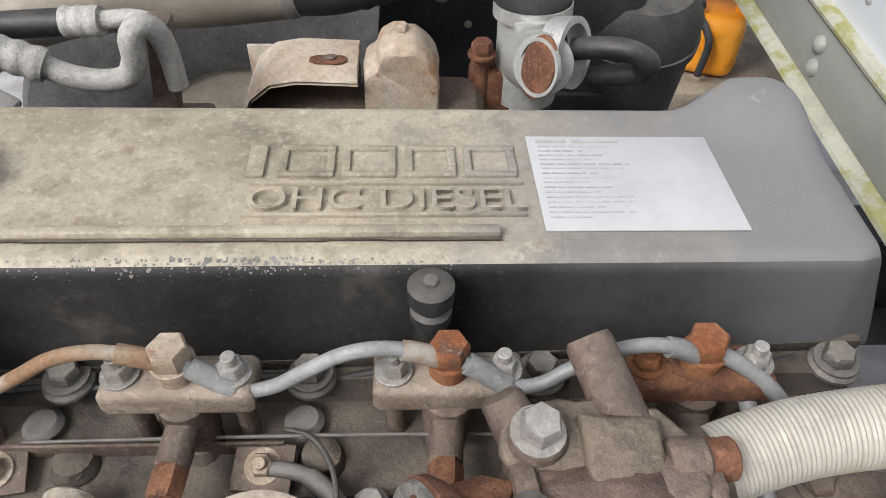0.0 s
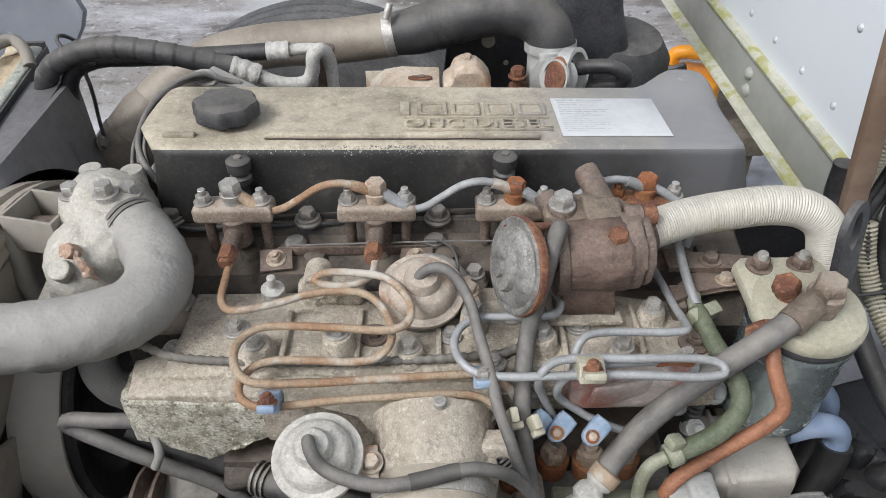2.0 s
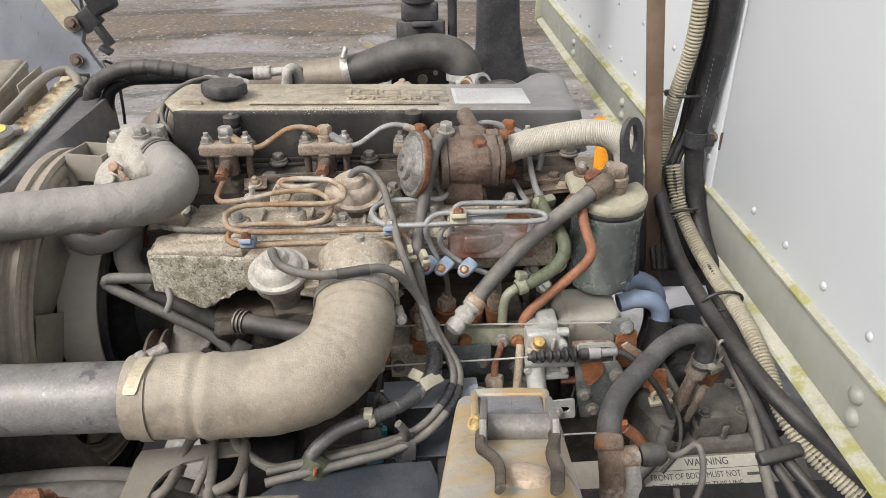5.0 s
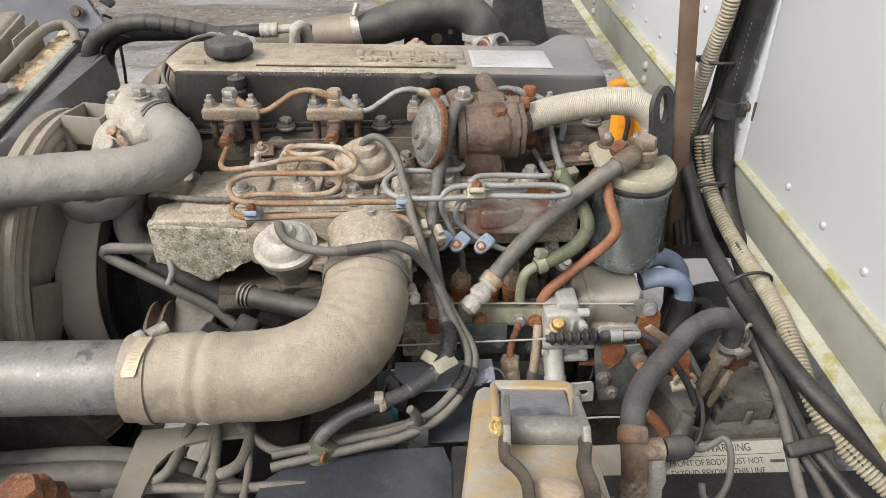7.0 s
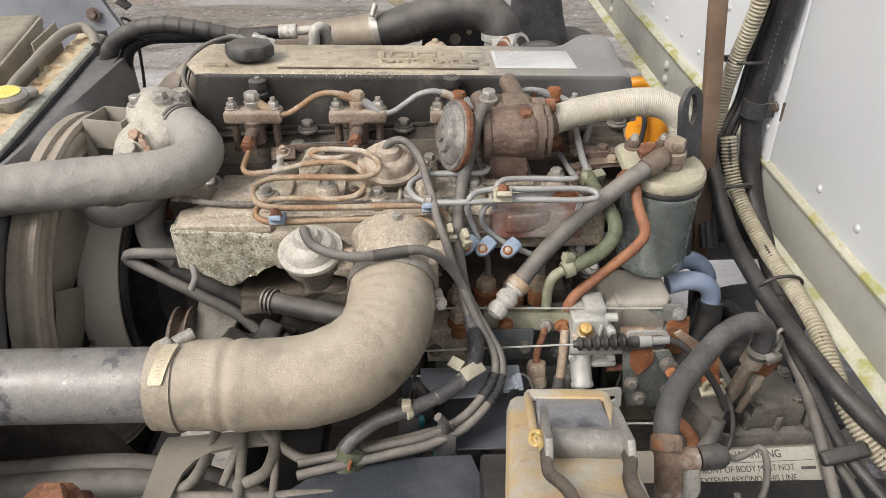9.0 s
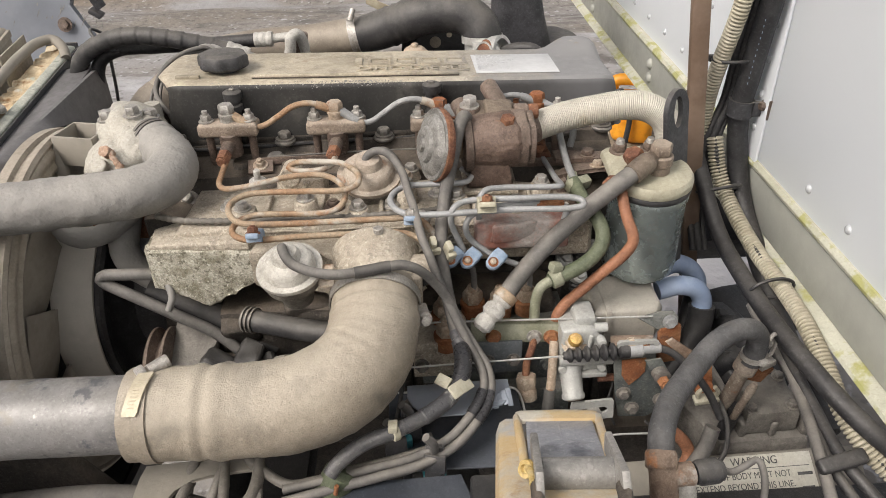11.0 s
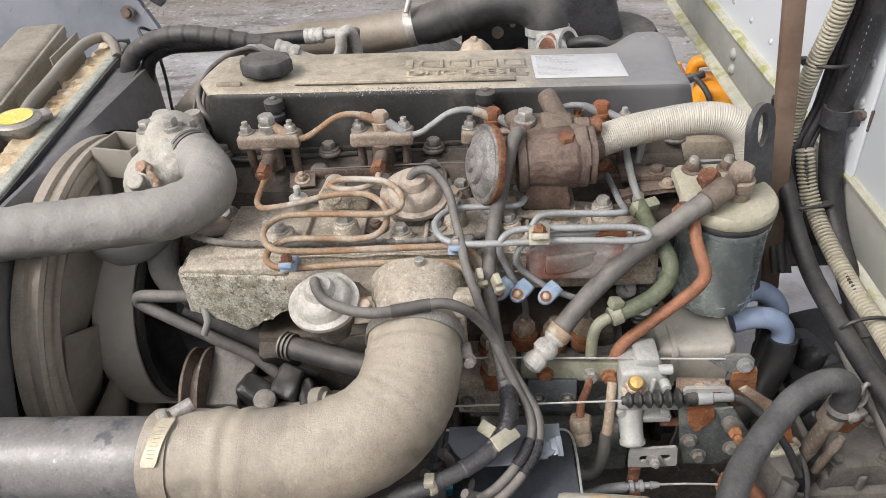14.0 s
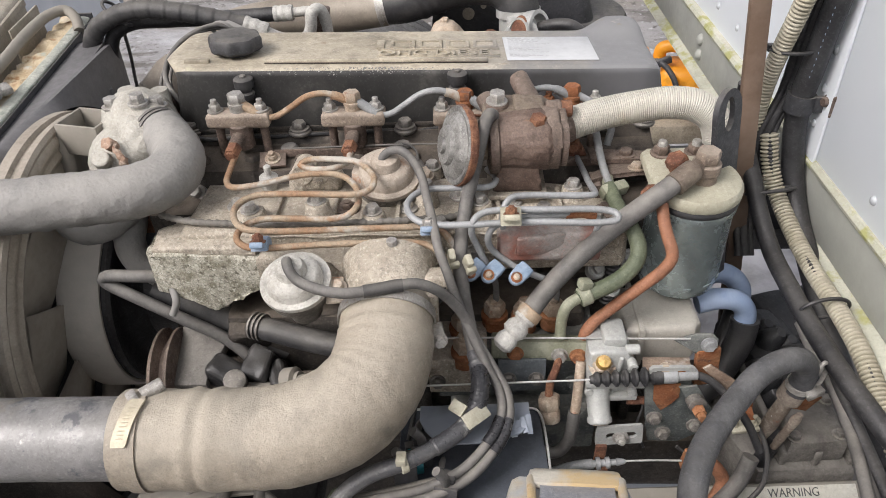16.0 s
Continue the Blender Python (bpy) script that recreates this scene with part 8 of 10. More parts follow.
out = [(0.1905 + 0.046 * u, 1.0245 + 0.018 * v) for u, v in ((0.08, 0), (0.95, 0), (1, 0.2), (0.98, 0.85), (0.9, 1), (0.06, 1), (0, 0.8), (0.02, 0.15))]
inn = [(0.1905 + 0.046 * u, 1.0245 + 0.018 * v) for u, v in ((0.16, 0.28), (0.84, 0.28), (0.9, 0.4), (0.9, 0.66), (0.83, 0.75), (0.16, 0.75), (0.1, 0.62), (0.1, 0.4))]
mf = upright(-0.043)
lay = [[bm.verts.new(mf @ Vector((x, z, d))) for x, z in o] for o in (out, inn) for d in (0.0, 0.004)]
for k in range(8):
    j = (k + 1) % 8
    for a, b in ((0, 1), (1, 3), (3, 2), (2, 0)):
        bm.faces.new((lay[a][k], lay[a][j], lay[b][j], lay[b][k]))
bmesh.ops.recalc_face_normals(bm, faces=bm.faces[:])
part("slot_plate", bm, M_GREY_CAST, lb, "pale grey slotted plate")
bm = B()
prism(bm, [(0.186, -0.040), (0.236, -0.042), (0.240, -0.014), (0.192, -0.012)], 0.003, pose(0, 0, 1.021), 0.001)
part("top_plate", bm, M_ELBOW_RUST, lb, "rust-stained top plate")
for x, z, mt in ((0.206, 1.038, M_UNION), (0.222, 1.033, M_RUST_BRIGHT)):
    bm = B()
    bolt(bm, at((x, -0.042, z), (0, -1, 0.3)), 0.0052, 0.004, 1.2)
    part("screw", bm, mt, lb)
bm = B()
prism(bm, [(0.222, 1.016), (0.240, 1.018), (0.253, 0.995), (0.266, 0.973), (0.260, 0.954), (0.248, 0.968), (0.236, 0.992)], 0.003, upright(-0.046), 0.0008)
part("strap", bm, M_PUMP_DARK, lb, "grey strap")
bm = B()
prism(bm, [(0.249, 0.973), (0.264, 0.975), (0.2655, 0.972), (0.260, 0.955), (0.2485, 0.969)], 0.001, upright(-0.0492), 0.0003)
part("strap_end", bm, M_RUST_BRIGHT, lb, "rusted strap end")
bm = B()
lathe(bm, [(0.0085, 0), (0.0092, 0.002), (0.0092, 0.012), (0.007, 0.013)], at((0.240, -0.046, 0.998), (0.1, -1, 0.1)), 24)
part("bush", bm, M_BOLT_DARK, lb)
bm = B()
hexa(bm, 0.0068, 0.008, at((0.2415, -0.059, 0.996), (0.1, -1, 0.0)))
cyl(bm, 0.0042, 0.006, at((0.2425, -0.067, 0.996), (0.1, -1, 0.0)), 14)
part("pivot_nut", bm, M_RUST_BRIGHT, lb, "rusty pivot nut")
bm = B()
prism(bm, [(0.244, 1.036), (0.251, 1.041), (0.281, 1.017), (0.283, 1.003), (0.277, 1.000)], 0.003, upright(-0.040), 0.0008)
part("strap", bm, M_ELBOW_RUST, lb, "rusty brown strap")
for x, z in ((0.206, 0.962), (0.218, 0.938), (0.250, 0.950)):
    bm = B()
    bolt(bm, at((x, -0.040, z), (0, -1, 0.15)), 0.0062, 0.006, 1.4)
    part("bolt", bm, M_BOLT_DARK, lb)
tab = thing("slotted_tab", (0.16, -0.05, 0.93), "grey slotted steel tab with a rusty cable clamp", "bracket")
bm = B()
out = [(0.145, 0.933), (0.193, 0.936), (0.194, 0.940), (0.192, 0.963), (0.190, 0.965), (0.145, 0.961), (0.144, 0.955), (0.144, 0.940)]
inn = [(0.157, 0.943), (0.184, 0.945), (0.187, 0.948), (0.186, 0.952), (0.183, 0.954), (0.157, 0.952), (0.155, 0.950), (0.155, 0.945)]
mf = upright(-0.050)
lay = [[bm.verts.new(mf @ Vector((x, z, d))) for x, z in o] for o in (out, inn) for d in (0.0, 0.003)]
for k in range(8):
    j = (k + 1) % 8
    for a, b in ((0, 1), (1, 3), (3, 2), (2, 0)):
        bm.faces.new((lay[a][k], lay[a][j], lay[b][j], lay[b][k]))
bmesh.ops.recalc_face_normals(bm, faces=bm.faces[:])
part("plate", bm, M_GREY_CAST, tab)
bm = B()
bolt(bm, at((0.170, -0.053, 0.946), (0, -1, 0.2)), 0.0058, 0.006, 1.5, 0.005)
part("bolt", bm, M_STEEL, tab)
bm = B()
box(bm, (0.012, 0.004, 0.034), pose(0.151, -0.053, 0.918, 6, 0, 0), 0.001)
cyl(bm, 0.0075, 0.012, at((0.147, -0.058, 0.906), (1, 0, 0.03)), 20)
part("clamp", bm, M_RUST, tab, "rusty cable clamp")
sc = thing("stop_cable", (0.17, -0.06, 0.91), "thin bright stop cable with zinc nuts", "control cable")
bm = B()
tube(bm, [(0.178, -0.060, 0.915), (0.21, -0.060, 0.916), (0.240, -0.061, 0.916)], 0.0012, 8)
part("wire", bm, M_WIRE, sc)
bm = B()
lathe(bm, [(0.004, 0), (0.004, 0.004), (0.0068, 0.0045), (0.0068, 0.009), (0.004, 0.0095), (0.004, 0.014), (0.0062, 0.0145), (0.0062, 0.019), (0.0035, 0.0195), (0.0035, 0.026), (0.0045, 0.0265), (0.003, 0.034), (0.002, 0.036)], at((0.142, -0.060, 0.911), (1, 0, 0.1)), 16)
part("adjuster", bm, M_ZINC, sc)
bm = B()
tube(bm, [(0.143, -0.060, 0.911), (0.125, -0.061, 0.909), (0.105, -0.064, 0.905), (0.075, -0.07, 0.895)], 0.0055, 12)
part("sheath", bm, M_SLEEVE, sc)
bm = B()
prism(bm, [(0.236, 0.908), (0.247, 0.903), (0.258, 0.934), (0.239, 0.931)], 0.010, upright(-0.056), 0.0015)
solo("cable_end", bm, M_RUST_BRIGHT, "orange rusted cable end block", "cable end")
fu = thing("feed_union", (0.095, -0.03, 0.96), "rusty brown feed union with a thin pipe", "pipe union")
bm = B()
hexa(bm, 0.0118, 0.016, at((0.0945, -0.034, 0.990), (0.06, -0.25, -1)))
lathe(bm, [(0.0085, 0.02), (0.0105, 0.024), (0.0105, 0.034), (0.006, 0.037)], at((0.0945, -0.034, 0.996), (0.06, -0.25, -1)), 20)
part("nut", bm, M_UNION, fu)
bm = B()
tube(bm, [(0.0945, -0.033, 0.988), (0.096, -0.026, 1.000), (0.103, -0.018, 1.018), (0.106, -0.01, 1.03)], 0.0042, 12)
part("pipe", bm, M_RUST, fu)
small_hose("feed_pipe", [(0.127, -0.020, 1.026), (0.124, -0.034, 1.006), (0.122, -0.042, 0.985), (0.120, -0.047, 0.972)], 0.0052, M_UNION, "tan brown metal feed pipe", "pipe")
small_hose("drain_hose", [(0.1205, -0.045, 0.978), (0.1185, -0.050, 0.958), (0.115, -0.053, 0.940), (0.106, -0.055, 0.927), (0.092, -0.056, 0.926), (0.075, -0.05, 0.93)], 0.0066, M_HOSE_GREY, "dark rubber drain hose", "hose")

# ---- coolant hoses behind the pump ----
for k, pts in enumerate(([(0.275, 0.085, 1.012), (0.300, 0.088, 1.016), (0.325, 0.092, 1.008), (0.338, 0.094, 0.990), (0.340, 0.094, 0.972)], [(0.290, 0.130, 1.012), (0.310, 0.134, 1.018), (0.330, 0.136, 1.010), (0.345, 0.136, 0.99), (0.348, 0.134, 0.96)])):
    small_hose("coolant_hose", pts, 0.0125, M_HOSE_BLUE, "pale blue silicone coolant hose", "hose", "blue hoses", 18)
small_hose("black_coolant_hose", [(0.340, 0.094, 0.978), (0.338, 0.088, 0.955), (0.325, 0.078, 0.925), (0.305, 0.065, 0.90), (0.27, 0.05, 0.88)], 0.0165, M_DARK_HOSE, "thick black rubber hose below the blue one", "hose", "", 20)
small_hose("black_coolant_hose", [(0.345, 0.128, 0.97), (0.335, 0.115, 0.93), (0.315, 0.10, 0.90), (0.29, 0.09, 0.87)], 0.015, M_DARK_HOSE, "thick black rubber hose below the blue one", "hose", "", 20)

# ---- the arched hose with its fittings at the rear corner ----
small_hose("arched_hose", [(0.345, -0.040, 1.000), (0.347, -0.042, 1.022), (0.341, -0.046, 1.045), (0.325, -0.053, 1.058), (0.305, -0.062, 1.062), (0.282, -0.075, 1.058), (0.258, -0.098, 1.054), (0.234, -0.126, 1.056), (0.212, -0.156, 1.062), (0.198, -0.180, 1.064), (0.190, -0.198, 1.060), (0.187, -0.212, 1.050)], 0.0118, M_ARCH, "thick dusty grey rubber hose arched over the fittings", "hose", "", 22)
ah = bpy.data.objects["arched_hose"]
bm = B()
ring_band(bm, 0.0122, 0.007, 0.0012, at((0.346, -0.041, 1.010), (0.05, -0.08, 1)), 28)
box(bm, (0.010, 0.008, 0.006), pose(0.352, -0.054, 1.010), 0.001)
part("clamp", bm, M_STEEL, ah, "spring steel hose clamp")
bf = thing("pipe_fitting", (0.345, -0.035, 0.9), "white-flaked metal fitting with rusty tabs", "pipe fitting")
bm = B()
lathe(bm, [(0.006, 0), (0.007, 0.01), (0.0082, 0.03), (0.0085, 0.05), (0.0082, 0.07), (0.0128, 0.072), (0.013, 0.090), (0.012, 0.092)], at((0.325, -0.035, 0.915), (0.24, -0.03, 1)), 22)
lathe(bm, [(0.004, 0), (0.005, 0.02), (0.004, 0.03), (0.0055, 0.05), (0.003, 0.06)], at((0.338, -0.047, 0.92), (0.2, -0.1, 1)), 18)
rough(bm, 0.0007, 160)
part("spigot", bm, M_FLAKED, bf)
bm = B()
box(bm, (0.035, 0.004, 0.024), pose(0.362, -0.032, 0.975, 10, 30, 20), 0.001)
part("tab", bm, M_RUST_BRIGHT, bf, "rusty steel tab")
bm = B()
box(bm, (0.030, 0.004, 0.030), pose(0.300, -0.018, 0.965, 0, -10, -20), 0.001)
box(bm, (0.022, 0.02, 0.006), pose(0.303, -0.03, 0.955, 10, 0, 0), 0.001)
part("tab", bm, M_RUST_BRIGHT, bf, "rusty steel tab")
bm = B()
loop(bm, [(0.370 + 0.007 * math.cos(a), -0.030 + 0.004 * math.cos(a), 1.012 + 0.017 * math.sin(a)) for a in (i * math.tau / 28 for i in range(28))], 0.0024, 8)
box(bm, (0.020, 0.014, 0.008), pose(0.366, -0.034, 0.992, 0, -10, 20), 0.001)
part("spring_ring", bm, M_STEEL, bf)
bm = B()
for s in (-1, 1):
    tube(bm, [(0.299 + 0.008 * s, -0.048, 0.955), (0.300 + 0.012 * s, -0.050, 0.965), (0.300 + 0.006 * s, -0.051, 0.974)], 0.0025, 8)
box(bm, (0.028, 0.012, 0.006), pose(0.300, -0.048, 0.954, 10, -8, 0), 0.001)
solo("cable_clip", bm, M_CLIP, "cream plastic open cable clip", "cable clip")
small_hose("oily_hose", [(0.342, -0.040, 0.93), (0.338, -0.035, 0.89), (0.335, -0.03, 0.84), (0.335, -0.03, 0.78)], 0.009, M_RUBBER_BLACK, "thin oily black hose", "hose")
small_hose("pipe_curve", [(0.255, -0.062, 0.925), (0.275, -0.062, 0.905), (0.285, -0.066, 0.885), (0.27, -0.08, 0.862), (0.25, -0.09, 0.85)], 0.0075, M_HOSE_ORANGE, "brown curved pipe below the hose", "pipe")
small_hose("pipe_curve", [(0.31, -0.06, 0.92), (0.30, -0.07, 0.895), (0.278, -0.085, 0.875), (0.25, -0.10, 0.865)], 0.009, M_HOSE_GREY, "grey curved pipe below the hose", "pipe")
el = thing("rusty_elbow", (0.19, -0.23, 0.94), "rusty brown pipe elbow with a black plug", "pipe elbow")
bm = B()
lathe(bm, [(0.0125, 0), (0.0140, 0.003), (0.0140, 0.014), (0.0125, 0.016)], at((0.1875, -0.208, 1.054), (-0.1, -0.75, -0.65)), 24)
tube(bm, [(0.187, -0.214, 1.048), (0.188, -0.224, 1.034), (0.190, -0.232, 1.005), (0.192, -0.232, 0.95), (0.192, -0.20, 0.91), (0.192, -0.17, 0.893)], 0.0125, 20)
tube(bm, [(0.188, -0.222, 1.036), (0.202, -0.222, 1.037), (0.214, -0.221, 1.037)], 0.0105, 18)
rough(bm, 0.0006, 140)
part("elbow", bm, M_ELBOW_RUST, el)
bm = B()
tube(bm, [(0.207, -0.223, 1.032), (0.209, -0.228, 1.010), (0.209, -0.232, 0.975)], 0.0095, 16, 0.003, None, 0.002)
part("flaking_pipe", bm, M_ALU_PALE, el, "white flaking pipe stub")
bm = B()
lathe(bm, [(0.0095, 0), (0.0115, 0.004), (0.0115, 0.020), (0.008, 0.026)], at((0.216, -0.221, 1.037), (1, 0.1, 0)), 22)
part("plug", bm, M_BLACK_PLASTIC, el)
bm = B()
tube(bm, [(0.240, -0.218, 1.038), (0.252, -0.216, 1.030), (0.265, -0.212, 1.032), (0.275, -0.212, 1.040), (0.279, -0.220, 1.032), (0.276, -0.236, 1.008), (0.264, -0.244, 0.990), (0.254, -0.242, 0.995), (0.252, -0.236, 1.006)], 0.0032, 10)
solo("looped_lead", bm, M_HOSE_GREY, "grey looped lead hanging over the sign", "cable")

# ---- warning sign on a dusty box section ----
sb = thing("sign_bracket", (0.32, -0.14, 0.86), "dusty grey steel box bar across the rear corner", "bar")
sgm = Matrix.Translation((0.3575, -0.080, 0.8575)) @ Matrix.Rotation(radians(1.8), 4, "Z") @ Matrix.Rotation(radians(32), 4, "X")
bm = B()
box(bm, (0.40, 0.062, 0.03), sgm @ pose(-0.06, -0.004, -0.0165), 0.004)
part("bar", bm, M_SHROUD, sb)
sign = thing("warning_sign", sgm.translation, "white warning sign plate with dark grey words", "sign")
bm = B()
box(bm, (0.154, 0.046, 0.0012), sgm @ pose(0.001, 0, 0.0004), 0.0003)
part("plate", bm, M_SIGN, sign)
lettering("WARNING", 0.056, 0.0092, 0.0004, sgm @ pose(-0.020, 0.0115, 0.0011), "printed_word", M_INK_DARK, sign)
lettering("FRONT OF BODY MUST NOT", 0.116, 0.0074, 0.0004, sgm @ pose(-0.067, -0.0040, 0.0011), "printed_word", M_INK_DARK, sign)
lettering("EXTEND BEYOND THIS LINE.", 0.118, 0.0074, 0.0004, sgm @ pose(-0.067, -0.0160, 0.0011), "printed_word", M_INK_DARK, sign)
bm = B()
box(bm, (0.145, 0.0007, 0.0003), sgm @ pose(0.001, 0.0072, 0.0012))
part("ruled_line", bm, M_INK_DARK, sign)
bm = B()
box(bm, (0.018, 0.0035, 0.0003), sgm @ pose(0.066, -0.002, 0.0012))
part("printed_bar", bm, M_INK_DARK, sign)
bm = B()
box(bm, (0.015, 0.0030, 0.0003), sgm @ pose(0.066, -0.018, 0.0012))
part("printed_bar", bm, M_INK_DARK, sign)
rc = thing("plastic_cover", (0.42, 0.0, 0.80), "dusty grey ribbed plastic cover below the hose", "cover")
bm = B()
prism(bm, [(0.385, -0.040), (0.440, -0.034), (0.456, 0.036), (0.398, 0.042)], 0.07, pose(0, 0, 0.795), 0.006)
part("body", bm, M_PANEL_GREY, rc)
for i in range(4):
    bm = B()
    box(bm, (0.010, 0.055, 0.016), pose(0.392 + 0.016 * i, 0.0 + 0.002 * i, 0.868, 0, 0, -10), 0.003)
    part("rib", bm, M_PANEL_GREY, rc)

# ---- cab catch on the near rail ----
catch = thing("cab_catch", (0.08, -0.33, 0.90), "rust-stained cream steel cab catch with a cross bar", "cab catch")
# its own axes: x across, y away from the near side along the slope, z off the sheet
ctm = Matrix.Translation((0.080, -0.235, 1.137)) @ Matrix.Rotation(radians(-26), 4, "X") @ Matrix.Rotation(radians(-5.7), 4, "Z")


def sheet_strip(bm, rows, thick):
    """A bent sheet through rows of places, with thickness."""
    top = [[bm.verts.new(ctm @ Vector(p)) for p in r] for r in rows]
    low = [[bm.verts.new(ctm @ (Vector(p) - Vector((0, 0, thick)))) for p in r] for r in rows]
    for g, flip in ((top, False), (low, True)):
        for a, b in zip(g, g[1:]):
            for i in range(len(a) - 1):
                f = (a[i], a[i + 1], b[i + 1], b[i])
                bm.faces.new(f[::-1] if flip else f)
    rim = [r[0] for r in top] + top[-1][1:] + [r[-1] for r in top[::-1]][1:] + top[0][::-1][1:-1]
    rim2 = [r[0] for r in low] + low[-1][1:] + [r[-1] for r in low[::-1]][1:] + low[0][::-1][1:-1]
    for i in range(len(rim)):
        j = (i + 1) % len(rim)
        bm.faces.new((rim[i], rim[j], rim2[j], rim2[i]))


bm = B()
rows_ = []
for v, k, dz in ((-0.004, 0.90, -0.034), (-0.007, 0.96, -0.010), (-0.013, 0.985, -0.002), (-0.026, 1.0, 0.0), (-0.05, 1.0, 0.0), (-0.11, 1.0, 0.0), (-0.17, 1.0, 0.0), (-0.26, 1.0, 0.0)):
    rows_.append([(x * k, v, z + dz) for x, z in ((-0.0435, -0.07), (-0.0425, -0.010), (-0.040, -0.003), (-0.035, 0.0), (-0.026, 0.0), (0.030, 0.0), (0.0345, -0.001), (0.040, -0.010), (0.0445, -0.020), (0.046, -0.07))])
sheet_strip(bm, rows_, 0.003)
part("channel", bm, M_CATCH, catch)
bm = B()
rows_ = []
for v, k, dz in ((-0.003, 0.92, -0.024), (-0.006, 0.97, -0.003), (-0.012, 0.99, 0.004), (-0.020, 1.0, 0.006), (-0.026, 1.0, 0.006), (-0.034, 1.0, 0.005)):
    rows_.append([(x * k, v, z + dz) for x, z in ((-0.0285, -0.006), (-0.027, -0.001), (-0.0235, 0.0), (0.003, 0.0005), (0.0305, 0.0), (0.034, -0.001), (0.0355, -0.007))])
sheet_strip(bm, rows_, 0.004)
part("rim", bm, M_CATCH, catch, "cream raised rim of the recess")
for s in (-1, 1):
    bm = B()
    box(bm, (0.006, 0.100, 0.008), ctm @ pose(-0.0245 if s < 0 else 0.0325, -0.072, 0.002, 0, 0, -2 * s), 0.003, 3)
    part("side_rim", bm, M_CATCH, catch)
bm = B()
prism(bm, [(-0.020, -0.034), (0.029, -0.034), (0.029, -0.124), (-0.021, -0.124)], 0.002, ctm @ pose(0, 0, 0.0015), 0.0006)
for k in range(3):
    box(bm, (0.0014, 0.060, 0.0010), ctm @ pose(-0.012 + 0.016 * k, -0.072, 0.0030), 0.0004)
rough(bm, 0.0004, 60, 3)
part("worn_plate", bm, M_CATCH_BLUE, catch, "recess with worn blue-black paint")
bm = B()
cyl(bm, 0.0105, 0.045, ctm @ at((-0.0145, -0.133, 0.0055), (1, 0, 0)), 28)
part("cross_bar", bm, M_CATCH_BAR, catch, "dull grey steel roller")
for x in (-0.0190, 0.0290):
    bm = B()
    prism(bm, [(-0.036, -0.012), (0.034, -0.012), (0.040, 0.000), (0.036, 0.012), (-0.030, 0.014), (-0.038, 0.004)], 0.005, ctm @ Matrix(((0, 0, 1, x), (1, 0, 0, -0.133), (0, 1, 0, 0.0065), (0, 0, 0, 1))), 0.0012)
    part("ear", bm, M_CATCH_BAR, catch, "grey steel ear plate")
bm = B()
tube(bm, [ctm @ Vector(p) for p in ((-0.0185, -0.155, 0.010), (-0.0185, -0.170, 0.009), (-0.0175, -0.184, 0.008), (-0.012, -0.196, 0.008), (-0.008, -0.208, 0.008), (-0.006, -0.222, 0.008), (-0.006, -0.25, 0.007))], 0.0038, 12, 0.004, None, 0, False, 0.7)
part("hook", bm, M_IRON, catch)
bm = B()
tube(bm, [ctm @ Vector(p) for p in ((0.0310, -0.155, 0.009), (0.0300, -0.170, 0.009), (0.0270, -0.186, 0.008), (0.0265, -0.202, 0.008), (0.0275, -0.220, 0.008), (0.025, -0.25, 0.007))], 0.0048, 12, 0.004, None, 0, False, 0.7)
part("hook", bm, M_IRON, catch)
bm = B()
lathe(bm, [(0.0052, 0), (0.0060, 0.0015), (0.0055, 0.004), (0.0030, 0.0045), (0.0024, 0.0025), (0, 0.0025)], at(ctm @ Vector((-0.0215, -0.133, 0.009)), (-0.75, -0.4, 0.55)), 18)
tube(bm, [ctm @ Vector(p) for p in ((-0.0225, -0.135, 0.011), (-0.0210, -0.143, 0.012), (-0.0200, -0.156, 0.010))], 0.0022, 10)
rough(bm, 0.0006, 200)
part("split_pin", bm, M_PIN, catch, "yellowed crusted pin end")
bm = B()
lathe(bm, [(0.017, -0.001), (0.015, 0.004), (0.008, 0.007), (0, 0.008)], ctm @ pose(0.009, -0.215, 0.0), 24)
part("rust_boss", bm, M_RUSTY_STEEL, catch, "pale rusty boss")
bm = B()
sheet_strip(bm, [[(0.0352, v, 0.0005), (0.0402, v - 0.004, -0.0085), (0.0447, v - 0.008, -0.0185)] for v in (-0.014, -0.030, -0.050, -0.075)], 0.001)
part("chamfer", bm, M_CATCH_BLUE, catch, "blue-grey painted chamfered edge")
bm = B()
box(bm, (0.078, 0.12, 0.12), pose(0.08, -0.34, 1.060), 0.004)
box(bm, (0.12, 0.22, 0.12), pose(0.08, -0.30, 0.955), 0.004)
part("base", bm, M_CHASSIS, catch)

# ---- the post, conduits and hoses along the body ----
bm = B()
box(bm, (0.022, 0.012, 1.0), Matrix.Translation((0.343, 0.215, 1.15)) @ Matrix.Rotation(radians(-6.5), 4, "Y"), 0.0025)
box(bm, (0.16, 0.012, 0.012), pose(0.40, 0.215, 0.78), 0.002)
solo("brown_post", bm, M_POST, "brown painted flat steel post before the cargo body", "post")


def grooves(pitch, depth):
    return lambda s, n: 1.03 - depth * (0.5 + 0.5 * math.cos(s * math.tau / pitch)) ** 3


